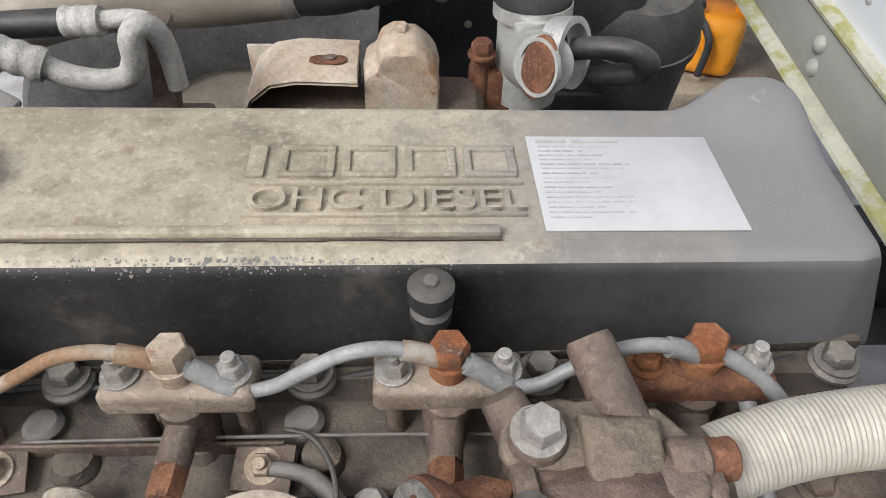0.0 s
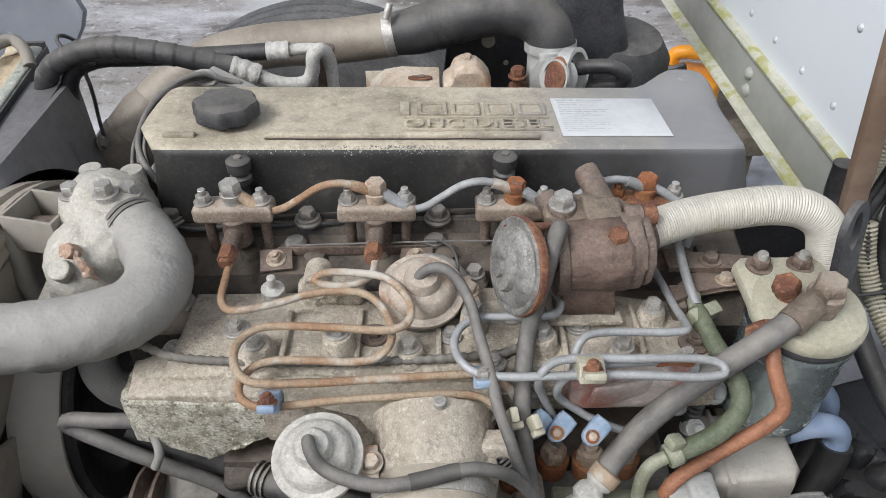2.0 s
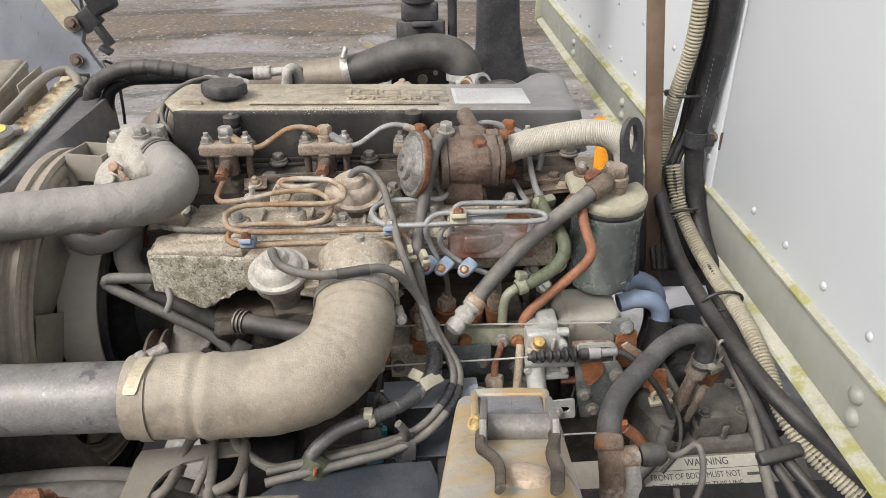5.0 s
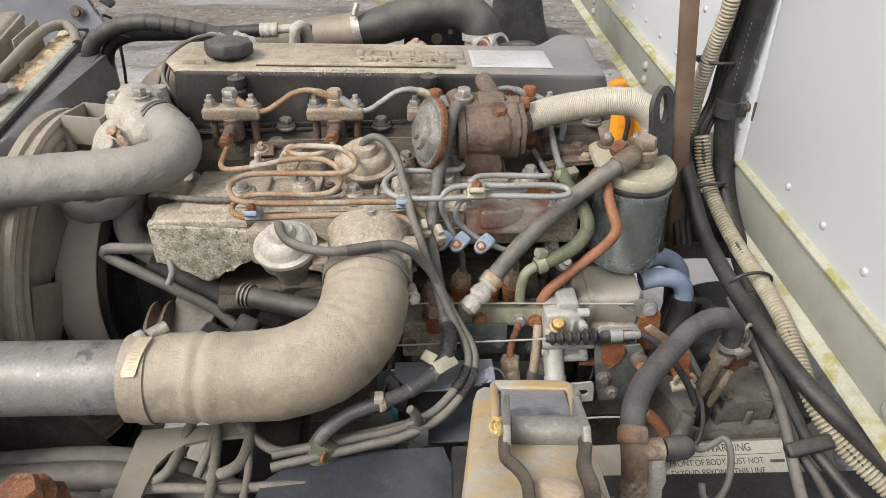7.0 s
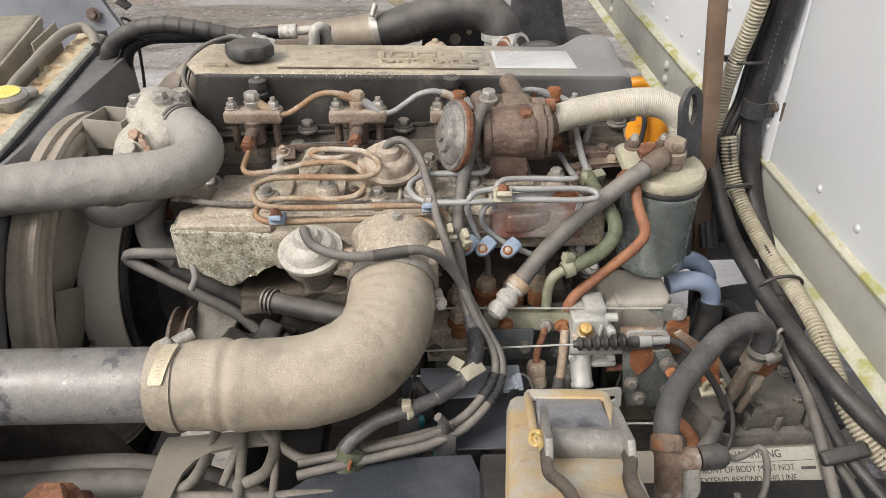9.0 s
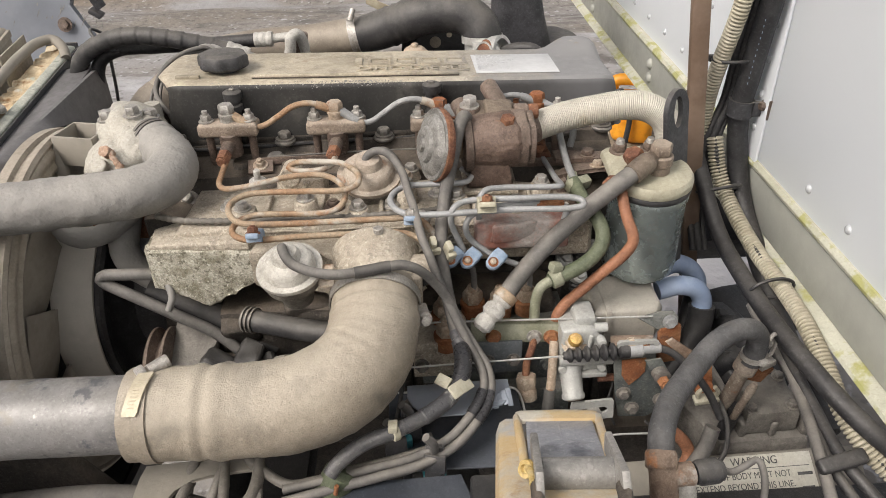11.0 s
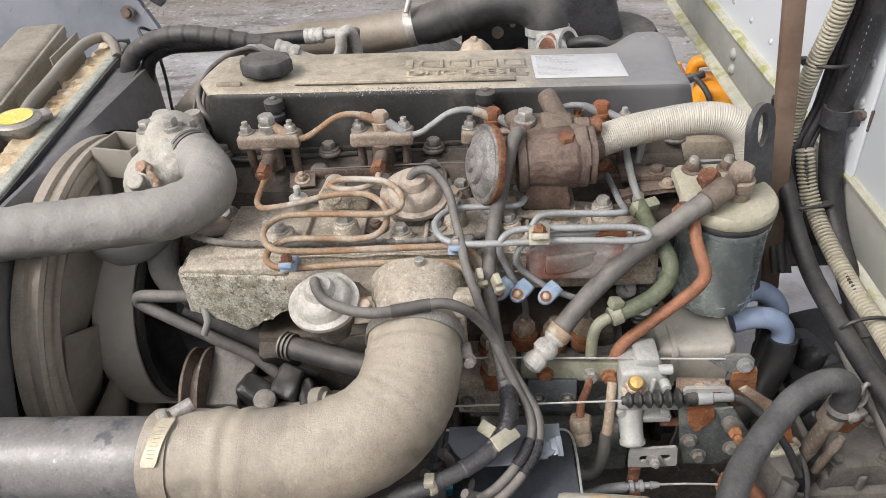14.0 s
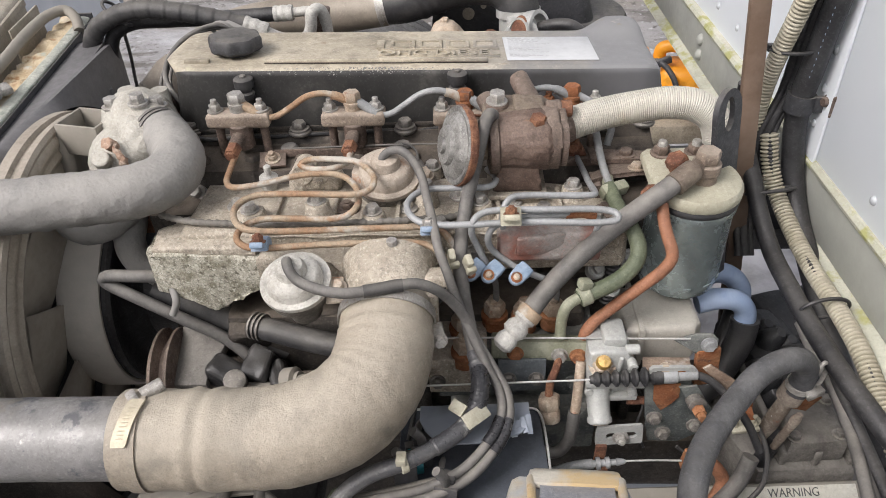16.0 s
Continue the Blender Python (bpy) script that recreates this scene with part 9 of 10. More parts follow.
CON = [(0.374, 0.206, 1.46), (0.372, 0.208, 1.40), (0.372, 0.212, 1.337), (0.370, 0.223, 1.294), (0.368, 0.237, 1.254), (0.367, 0.252, 1.205), (0.368, 0.258, 1.162), (0.371, 0.256, 1.126), (0.376, 0.246, 1.092), (0.382, 0.232, 1.060)]
CON_LOW = [(0.381, 0.243, 1.146), (0.386, 0.227, 1.108), (0.394, 0.206, 1.079), (0.401, 0.163, 1.057), (0.407, 0.107, 1.042), (0.412, 0.047, 1.035), (0.413, -0.018, 1.028), (0.414, -0.072, 1.010), (0.4152, -0.1186, 0.99), (0.4268, -0.1471, 0.974), (0.442, -0.168, 0.962), (0.4701, -0.202, 0.945)]
for line, lab in ((CON, "cream corrugated split wire conduit, upper length"), (CON_LOW, "cream corrugated split wire conduit, gaping open along its slit")):
    bm = B()
    tube(bm, line, 0.0104, 18, 0.0006, grooves(0.0048, 0.30))
    sc = solo("split_conduit", bm, M_CONDUIT, lab, "conduit", "wire conduits")
    bm = B()
    tube(bm, [(x - 0.003, y - 0.0078, z + 0.0052) for x, y, z in line], 0.0024, 8, 0.0011, lambda s, n: max(0.05, 1.25 * math.sin(s * 61) * math.sin(s * 23 + 1) + 0.45 * math.sin(s * 1309) - 0.05))
    part("slit", bm, M_RUBBER_BLACK, sc, "dark open slit")
HOS = [(0.412, 0.212, 1.5), (0.4115, 0.216, 1.4), (0.411, 0.221, 1.334), (0.41, 0.23, 1.284), (0.409, 0.237, 1.231), (0.408, 0.243, 1.19), (0.411, 0.244, 1.151), (0.416, 0.240, 1.115), (0.421, 0.226, 1.078), (0.4235, 0.198, 1.048), (0.4245, 0.163, 1.028), (0.424, 0.124, 1.010), (0.425, 0.075, 0.985), (0.43, 0.0, 0.95), (0.436, -0.08, 0.92)]
HOS_LOW = [(0.352, 0.27, 1.2), (0.356, 0.268, 1.15), (0.3587, 0.2005, 1.1), (0.3629, 0.1753, 1.075), (0.3675, 0.13, 1.05), (0.3724, 0.0798, 1.038), (0.3784, 0.0271, 1.028), (0.384, -0.0336, 1.024), (0.392, -0.0785, 1.02), (0.4008, -0.115, 1.015), (0.4184, -0.1409, 1.002), (0.4417, -0.1614, 0.986), (0.4788, -0.1972, 0.96)]
bm = B()
tube(bm, HOS, 0.0135, 20, 0.005)
bh = solo("body_hose", bm, M_RUBBER_BLACK, "thick black hose clipped to the cargo body", "hose")
for k in range(12):
    bm = B()
    box(bm, (0.0008, 0.0005, 0.0026), pose(0.4025, 0.2255 - 0.0012 * k, 1.225 + 0.0075 * k, 8, 0, -28), 0.0001)
    part("printed_bar", bm, M_BLUE_CLIP, bh, "pale blue printed bar")
bm = B()
tube(bm, HOS_LOW, 0.0105, 20, 0.005)
solo("body_hose", bm, M_RUBBER_BLACK, "black rubber hose crossing the split conduit by the body rail", "hose")
for dx, dy, r in ((-0.010, 0.014, 0.0062), (-0.018, 0.016, 0.0048), (-0.002, 0.018, 0.0042)):
    bm = B()
    tube(bm, [(x + dx, y + dy, z) for x, y, z in HOS[:6]] + [(0.392 + dx, 0.250, 1.148), (0.388 + dx, 0.244, 1.115), (0.380 + dx, 0.236, 1.08), (0.375 + dx, 0.22, 1.04), (0.375 + dx, 0.19, 1.0)], r, 12, 0.005)
    solo("body_cable", bm, M_RUBBER_BLACK, "thin black cable along the cargo body", "cable", "body cables")
for line, r, mt in (([(0.3872, 0.0623, 1), (0.3895, 0.0186, 0.99), (0.3952, -0.0364, 0.98), (0.3924, -0.0897, 0.97), (0.3817, -0.1458, 0.965), (0.3716, -0.2016, 0.955), (0.3678, -0.2534, 0.94)], 0.0062, M_HOSE_GREY), ([(0.3971, 0.0629, 0.995), (0.3989, -0.0323, 0.985), (0.4022, -0.0876, 0.972), (0.4043, -0.1472, 0.962), (0.4181, -0.179, 0.95), (0.4332, -0.2108, 0.94), (0.4525, -0.2418, 0.93)], 0.0068, M_RUBBER_BLACK), ([(0.3942, 0.0585, 0.985), (0.3983, -0.0159, 0.975), (0.3983, -0.0977, 0.965), (0.3919, -0.1464, 0.957), (0.4017, -0.1802, 0.945), (0.4054, -0.2104, 0.94)], 0.0058, M_RUBBER)):
    bm = B()
    tube(bm, line, r, 14, 0.005)
    solo("rail_cable", bm, mt, "grey-black cable strapped beside the body rail", "cable", "rail cables")
for x, y, z, ax_, w in ((0.384, 0.240, 1.252, (0, 0.1, 1), 0.040), (0.381, 0.200, 1.090, (0.1, -0.5, -0.8), 0.050), (0.398, 0.045, 1.036, (0.1, -0.9, -0.2), 0.044)):
    bm = B()
    m = at((x, y, z), ax_)
    loop(bm, [m @ Vector((w * 0.62 * math.cos(a), 0.017 * math.sin(a), 0)) for a in (i * math.tau / 28 for i in range(28))], 0.0022, 8)
    box(bm, (0.008, 0.012, 0.008), m @ pose(w * 0.55, -0.012, 0), 0.001)
    tube(bm, [m @ Vector((w * 0.55, -0.012, 0)), m @ Vector((w * 0.8, -0.016, 0.003)), m @ Vector((w * 0.95, -0.012, 0.008))], 0.0014, 8)
    solo("zip_tie", bm, M_RUBBER_BLACK, "black plastic cable tie", "cable tie", "cable ties")
pc = thing("p_clip", (0.425, 0.245, 1.17), "black rubber-lined clip screwed to the cargo body", "clip")
bm = B()
ring_band(bm, 0.0138, 0.022, 0.0025, at((0.4078, 0.243, 1.186), (0.05, 0.0, 1)), 28)
box(bm, (0.026, 0.006, 0.020), pose(0.427, 0.236, 1.186), 0.001)
part("band", bm, M_BLACK_PLASTIC, pc)
bm = B()
prism(bm, [(-0.010, -0.016), (0.010, -0.014), (0.012, 0.012), (-0.002, 0.018)], 0.004, at((0.437, 0.230, 1.190), (-1, 0, 0)), 0.001)
bolt(bm, at((0.434, 0.230, 1.192), (-1, -0.2, 0)), 0.006, 0.006, 1.4)
part("tab", bm, M_IRON_BROWN, pc, "brown rusty tab")
bm = B()
box(bm, (0.052, 0.016, 0.012), pose(0.3950, -0.1621, 0.972, 24, -6, 10), 0.004, 3)
solo("hose_strap", bm, M_RUBBER_BLACK, "dark strap around the lower hoses", "strap")
bv = thing("brake_valve", (0.40, 0.12, 0.79), "black oily valve block behind the engine", "valve")
bm = B()
box(bm, (0.09, 0.16, 0.12), pose(0.40, 0.12, 0.85, 0, 0, 8), 0.02, 3)
rough(bm, 0.003, 70, 2)
part("body", bm, M_CHASSIS, bv)
for i in range(10):
    bm = B()
    lathe(bm, [(0.014, 0), (0.018, 0.01), (0.012, 0.03), (0.006, 0.04)], at((0.37 + 0.02 * (i % 3), 0.16 - 0.03 * (i // 3), 0.90 - 0.012 * (i % 4)), (0.3 - 0.1 * (i % 4), -0.4, 1)), 14)
    part("port", bm, M_CHASSIS, bv)

# ---- behind the engine: air intake ----
snk = thing("air_intake_hose", (-0.05, 0.62, 1.12), "dusty black ribbed air intake hose with a steel clamp", "intake hose")
bm = B()
tube(bm, [(-0.128, 0.655, 1.180), (-0.09, 0.652, 1.186), (-0.05, 0.648, 1.198), (-0.010, 0.642, 1.212), (0.035, 0.636, 1.220), (0.072, 0.628, 1.217), (0.094, 0.618, 1.202), (0.100, 0.612, 1.188), (0.101, 0.610, 1.176)], 0.0335, 32, 0.003, lambda s, n: (0.86 + 0.14 * min(1, s / 0.05)) * (1 + sum(0.05 * math.exp(-((s - c) / 0.004) ** 2) for c in (0.075, 0.09, 0.105))))
part("hose", bm, M_RUBBER, snk)
bm = B()
ring_band(bm, 0.0305, 0.014, 0.0014, at((-0.122, 0.655, 1.181), (1, 0, 0.18)), 40)
cyl(bm, 0.005, 0.022, at((-0.126, 0.628, 1.213), (0.3, 0.4, 0.85)), 12)
part("clamp", bm, M_STEEL, snk)
bm = B()
ring_band(bm, 0.0345, 0.012, 0.0014, at((0.101, 0.610, 1.181), (0.02, -0.1, -1)), 40)
box(bm, (0.03, 0.008, 0.010), pose(0.095, 0.573, 1.181, 0, 0, 10), 0.002)
part("clamp", bm, M_WIRE, snk, "bright steel band clamp")
bm = B()
tube(bm, [(-0.115, 0.655, 1.181), (-0.20, 0.658, 1.170), (-0.30, 0.655, 1.165), (-0.37, 0.640, 1.155), (-0.43, 0.615, 1.128), (-0.48, 0.580, 1.085), (-0.52, 0.55, 1.03), (-0.54, 0.53, 0.97), (-0.545, 0.52, 0.90)], 0.0315, 28, 0.006)
solo("air_pipe", bm, M_AIR_PIPE, "dusty brown metal air pipe dropping towards the radiator", "intake pipe")
bm = B()
lathe(bm, [(0.034, 0), (0.040, 0.02), (0.042, 0.08), (0.040, 0.14)], at((-0.455, 0.600, 1.108), (-0.62, -0.42, -0.70)), 28)
ring_band(bm, 0.041, 0.008, 0.002, at((-0.495, 0.573, 1.063), (-0.62, -0.42, -0.70)), 32)
solo("air_hose_lower", bm, M_AIR_PIPE, "dusty wide rubber hose on the falling air pipe", "hose")
ci = thing("crankcase_pipe", (0.11, 0.55, 1.08), "pale metal inlet with rust patch and a branch", "inlet")
bm = B()
lathe(bm, [(0.030, 0), (0.031, 0.09)], at((0.101, 0.608, 1.090), (0, 0.02, 1)), 30)
lathe(bm, [(0.028, 0), (0.027, 0.07), (0.025, 0.085)], at((0.101, 0.600, 1.135), (0.0, -0.86, 0.45)), 28)
part("inlet", bm, M_GREY_CAST, ci)
bm = B()
prism(bm, [(0.018 * math.cos(a), 0.027 * math.sin(a)) for a in (i * math.tau / 26 for i in range(26))], 0.003, at((0.096, 0.512, 1.180), (-0.80, -0.50, 0.25)), 0.0006)
part("rust_patch_plate", bm, M_RUST, ci, "rusty flange face")
bm = B()
lathe_open(bm, [(0.0205, -0.002), (0.0235, -0.002), (0.0235, 0.002), (0.0205, 0.002)], at((0.0945, 0.511, 1.1803), (-0.80, -0.50, 0.25)), 30)
part("flange_ring", bm, M_GREY_CAST, ci)
bm = B()
lathe_open(bm, [(0.024, -0.010), (0.029, -0.010), (0.030, 0.010), (0.024, 0.010)], at((0.122, 0.548, 1.172), (0.75, -0.55, 0.25)), 32)
part("branch_clamp", bm, M_WIRE, ci, "bright steel clamp")
small_hose("breather_hose", [(0.130, 0.548, 1.175), (0.150, 0.535, 1.184), (0.172, 0.525, 1.186), (0.188, 0.525, 1.175), (0.186, 0.535, 1.16), (0.168, 0.548, 1.15), (0.150, 0.56, 1.14)], 0.0095, M_RUBBER_BLACK, "looped black breather hose", "hose", "", 14)
air = thing("air_cleaner", (0.19, 0.76, 0.75), "dark grey plastic air cleaner with a tall snorkel", "air cleaner")
bm = B()
rings = []
for z, x0, x1 in ((0.90, 0.116, 0.268), (1.00, 0.120, 0.268), (1.06, 0.124, 0.262), (1.12, 0.129, 0.247), (1.18, 0.132, 0.230), (1.24, 0.134, 0.219), (1.32, 0.134, 0.214), (1.60, 0.132, 0.216), (2.0, 0.13, 0.218)):
    rings.append([bm.verts.new((x0 + (x1 - x0) * (0.5 + 0.5 * math.copysign(abs(math.cos(a)) ** 0.5, math.cos(a))), 0.76 + 0.045 * math.copysign(abs(math.sin(a)) ** 0.5, math.sin(a)), z)) for a in (i * math.tau / 32 for i in range(32))])
for a, b in zip(rings, rings[1:]):
    for i in range(32):
        bm.faces.new((a[i], a[(i + 1) % 32], b[(i + 1) % 32], b[i]))
part("snorkel", bm, M_BLACK_PLASTIC, air)
bm = B()
lathe(bm, [(0.075, 0), (0.08, 0.02), (0.08, 0.18), (0.06, 0.21), (0, 0.215)], at((0.235, 0.80, 0.92), (0.05, -0.15, 1)), 36)
part("canister", bm, M_BLACK_PLASTIC, air)
bm = B()
ring_band(bm, 0.08, 0.012, 0.003, at((0.243, 0.777, 1.07), (0.05, -0.15, 1)), 40)
part("lid_band", bm, M_BLACK_PLASTIC, air)
bm = B()
box(bm, (0.10, 0.17, 0.03), pose(0.20, 0.72, 0.91), 0.004)
box(bm, (0.04, 0.02, 0.12), pose(0.20, 0.632, 0.86), 0.002)
box(bm, (0.10, 0.12, 0.10), pose(0.20, 0.77, 0.97), 0.004)
part("foot", bm, M_CHASSIS, air)
bm = B()
prism(bm, [(-0.075, 1.0), (0.075, 1.0), (0.075, 1.165), (0.06, 1.185), (-0.03, 1.185), (-0.06, 1.15)], 0.006, Matrix(((1, 0, 0, 0.02), (0, 0, 1, 0.70), (0, 1, 0, 0), (0, 0, 0, 1))), 0.002)
mp = thing("mount_plate", (0.02, 0.66, 0.93), "black steel mounting plate with round holes", "bracket")
part("plate", bm, M_CHASSIS, mp)
bm = B()
box(bm, (0.12, 0.006, 0.10), pose(0.02, 0.709, 0.97), 0.001)
box(bm, (0.12, 0.115, 0.006), pose(0.02, 0.652, 0.931), 0.001)
part("foot", bm, M_CHASSIS, mp)
for x, z, r in ((0.022, 1.150, 0.0105), (0.048, 1.163, 0.005), (0.05, 1.115, 0.004)):
    bm = B()
    cyl(bm, r, 0.002, at((x, 0.6995, z), (0, -1, 0)), 20)
    part("hole", bm, M_TANK, mp)

# rust-stained heat shields showing over the cover
bm = B()
sheet = [(-0.158, 1.100), (-0.156, 1.122), (-0.146, 1.142), (-0.128, 1.156), (-0.105, 1.160), (-0.054, 1.161)]
ring_ = [[bm.verts.new((x, y, z - 0.006 * (y < 0.54) + 0.002 * math.sin(40 * x))) for y in (0.530, 0.545, 0.575, 0.590)] for x, z in sheet]
low_ = [[bm.verts.new(v.co - Vector((-0.001, 0, 0.003))) for v in r] for r in ring_]
for a, b, c, d in zip(ring_, ring_[1:], low_, low_[1:]):
    for k in range(3):
        bm.faces.new((a[k], a[k + 1], b[k + 1], b[k]))
        bm.faces.new((c[k + 1], c[k], d[k], d[k + 1]))
box(bm, (0.10, 0.003, 0.05), pose(-0.105, 0.591, 1.130), 0.001)
sb = solo("shield_bracket", bm, M_RUSTY_STEEL, "rust-stained pale steel shield bracket", "bracket")
bm = B()
prism(bm, [(-0.016, -0.004), (-0.010, -0.008), (0.010, -0.008), (0.016, -0.004), (0.016, 0.004), (0.010, 0.008), (-0.010, 0.008), (-0.016, 0.004)], 0.0015, pose(-0.079, 0.555, 1.1605, -6, 0, 0), 0.0006)
part("slot_rim", bm, M_RUST, sb, "rusty slot rim")
bm = B()
bolt(bm, pose(-0.077, 0.556, 1.1615), 0.005, 0.002, 1.4)
part("bolt", bm, M_IRON_BROWN, sb)
bm = B()
shape_ = [(-0.050, 1.110), (-0.049, 1.160), (-0.038, 1.168), (-0.034, 1.180), (-0.022, 1.185), (-0.004, 1.184), (0.004, 1.176), (0.012, 1.166), (0.016, 1.155), (0.016, 1.110)]
prev = None
for k, y in enumerate((0.538, 0.543, 0.555, 0.570, 0.582, 0.588)):
    sh = (0.010, 0.003, 0.0, 0.0, 0.003, 0.010)[k]
    ring_ = [bm.verts.new((-0.017 + (x + 0.017) * (1 - 6 * sh), y, z - sh)) for x, z in shape_]
    if prev:
        for i in range(len(ring_) - 1):
            bm.faces.new((prev[i], prev[i + 1], ring_[i + 1], ring_[i]))
    else:
        bm.faces.new(ring_)
    prev = ring_
bm.faces.new(prev[::-1])
bmesh.ops.subdivide_edges(bm, edges=bm.edges[:], cuts=3, use_grid_fill=True)
bmesh.ops.smooth_vert(bm, verts=[v for v in bm.verts if v.co.z > 1.12], factor=0.5, use_axis_x=True, use_axis_y=True, use_axis_z=True)
rough(bm, 0.0015, 60)
bolt(bm, pose(-0.016, 0.563, 1.183), 0.006, 0.006, 1.3)
solo("heat_shield", bm, M_RUSTY_STEEL, "cream and rust coloured pressed heat shield", "heat shield")
bm = B()
cyl(bm, 0.007, 0.075, pose(0.056, 0.593, 1.07), 14)
bolt(bm, pose(0.056, 0.593, 1.142), 0.010, 0.012, 1.3)
box(bm, (0.04, 0.03, 0.08), pose(0.066, 0.605, 1.085), 0.006)
solo("manifold_bolt", bm, M_RUST, "long rusty manifold bolt", "bolt")
bm = B()
box(bm, (0.44, 0.10, 0.08), pose(-0.05, 0.46, 1.07), 0.02, 3)
box(bm, (0.22, 0.13, 0.06), pose(-0.05, 0.55, 1.085), 0.02, 3)
rough(bm, 0.003, 40, 3)
solo("exhaust_manifold", bm, M_IRON_BROWN, "rusty brown exhaust manifold behind the cover", "exhaust manifold")

# ---- air-conditioning hoses over the far corner ----
ac = thing("ac_hose", (-0.40, 0.47, 1.15), "wrapped black hose with a crimped silver end", "hose", "air-conditioning hoses")
bm = B()
tube(bm, [(-0.566, 0.50, 1.06), (-0.560, 0.495, 1.11), (-0.550, 0.490, 1.165), (-0.526, 0.482, 1.212), (-0.482, 0.474, 1.238), (-0.437, 0.470, 1.246), (-0.374, 0.468, 1.238), (-0.311, 0.470, 1.222), (-0.296, 0.470, 1.218)], 0.0125, 18, 0.002, lambda s, n: 1 + (0.10 * ((s * 45) % 1) if 0.14 < s < n - 0.02 else 0))
part("hose", bm, M_RUBBER, ac)
bm = B()
tube(bm, [(-0.302, 0.470, 1.2205), (-0.285, 0.470, 1.214), (-0.270, 0.470, 1.208)], 0.0125, 18, 0.002, lambda s, n: 1 + 0.05 * math.sin(s * 500))
part("crimp", bm, M_ALU_PALE, ac, "crimped silver sleeve")
bm = B()
tube(bm, [(-0.275, 0.470, 1.210), (-0.255, 0.470, 1.200), (-0.232, 0.470, 1.196), (-0.214, 0.470, 1.200), (-0.206, 0.470, 1.214), (-0.203, 0.470, 1.232), (-0.196, 0.474, 1.238), (-0.190, 0.480, 1.232), (-0.187, 0.486, 1.215), (-0.187, 0.488, 1.18)], 0.0085, 16, 0.002)
part("pipe", bm, M_ALU_PALE, ac, "pale metal pipe bend")
ac2 = thing("ac_hose", (-0.40, 0.50, 1.15), "plain black hose with a silver pipe end", "hose", "air-conditioning hoses")
bm = B()
tube(bm, [(-0.530, 0.505, 1.06), (-0.526, 0.500, 1.12), (-0.520, 0.495, 1.165), (-0.506, 0.495, 1.202), (-0.476, 0.498, 1.217), (-0.42, 0.50, 1.219), (-0.34, 0.505, 1.219), (-0.262, 0.51, 1.221)], 0.0105, 16, 0.004)
part("hose", bm, M_RUBBER_BLACK, ac2)
bm = B()
tube(bm, [(-0.266, 0.51, 1.221), (-0.238, 0.51, 1.222)], 0.0115, 16, 0.002, lambda s, n: 1 + 0.05 * math.sin(s * 600))
tube(bm, [(-0.240, 0.51, 1.222), (-0.215, 0.51, 1.224), (-0.20, 0.505, 1.224)], 0.007, 14)
part("crimp", bm, M_ALU_PALE, ac2, "crimped silver sleeve")
bm = B()
box(bm, (0.018, 0.022, 0.10), pose(-0.196, 0.492, 1.185, 0, 8, 0), 0.004)
box(bm, (0.05, 0.03, 0.05), pose(-0.19, 0.49, 1.13), 0.006)
rough(bm, 0.001, 90)
solo("hose_stand", bm, M_IRON_BROWN, "dusty bracket under the hose ends", "bracket")
bm = B()
m = at((-0.482, 0.485, 1.228), (-0.6, 0, -0.6))
loop(bm, [m @ Vector((0.016 * math.cos(a) - 0.004, 0.024 * math.sin(a) + 0.01, 0)) for a in (i * math.tau / 26 for i in range(26))], 0.0024, 8)
solo("hose_tie", bm, M_BLACK_PLASTIC, "black tie holding the two hoses", "cable tie")
small_hose("cover_lead", [(-0.318, 0.245, 1.19), (-0.335, 0.25, 1.21), (-0.352, 0.275, 1.222), (-0.356, 0.30, 1.232), (-0.35, 0.35, 1.242), (-0.33, 0.385, 1.246), (-0.312, 0.395, 1.246), (-0.300, 0.398, 1.240), (-0.275, 0.40, 1.232)], 0.0034, M_HOSE_GREY, "thin grey lead looped round the cover's end", "cable", "cover leads")
small_hose("cover_lead", [(-0.35, 0.262, 1.215), (-0.358, 0.258, 1.200), (-0.350, 0.252, 1.185), (-0.338, 0.246, 1.165), (-0.328, 0.238, 1.15)], 0.0034, M_HOSE_GREY, "thin grey lead looped round the cover's end", "cable", "cover leads")
for off in (0.0, 0.006, 0.011):
    small_hose("cover_lead", [(-0.318 + off, 0.40, 1.240), (-0.338, 0.372 + off, 1.243), (-0.352 - 0.4 * off, 0.33, 1.232), (-0.357 - off, 0.30, 1.212), (-0.352 - off, 0.285 - off, 1.190), (-0.345, 0.272, 1.176 - off), (-0.335 + off, 0.262, 1.162)], 0.0022, M_HOSE_GREY, "thin dusty lead looped round the cover's end", "cable", "cover leads")
small_hose("tie_tail", [(-0.490, 0.497, 1.215), (-0.493, 0.500, 1.195), (-0.500, 0.515, 1.180), (-0.508, 0.53, 1.150), (-0.516, 0.54, 1.11), (-0.52, 0.545, 1.07)], 0.0026, M_HOSE_GREY, "grey strap tail hanging from the hose tie", "strap")
bm = B()
box(bm, (0.06, 0.016, 0.008), pose(-0.285, 0.405, 1.232, 0, 18, -20), 0.003)
loop(bm, [(-0.312 + 0.012 * math.cos(a), 0.398, 1.240 + 0.008 * math.sin(a)) for a in (i * math.tau / 20 for i in range(20))], 0.003, 8)
solo("lead_clip", bm, M_HOSE_DUST, "dusty wire clip at the cover's corner", "clip")
bm = B()
lathe(bm, [(0.011, 0), (0.013, 0.006), (0.013, 0.014), (0.009, 0.018), (0.008, 0.03), (0.010, 0.034), (0.010, 0.042), (0.006, 0.046)], at((-0.342, 0.262, 1.168), (-0.15, -0.15, 1)), 18)
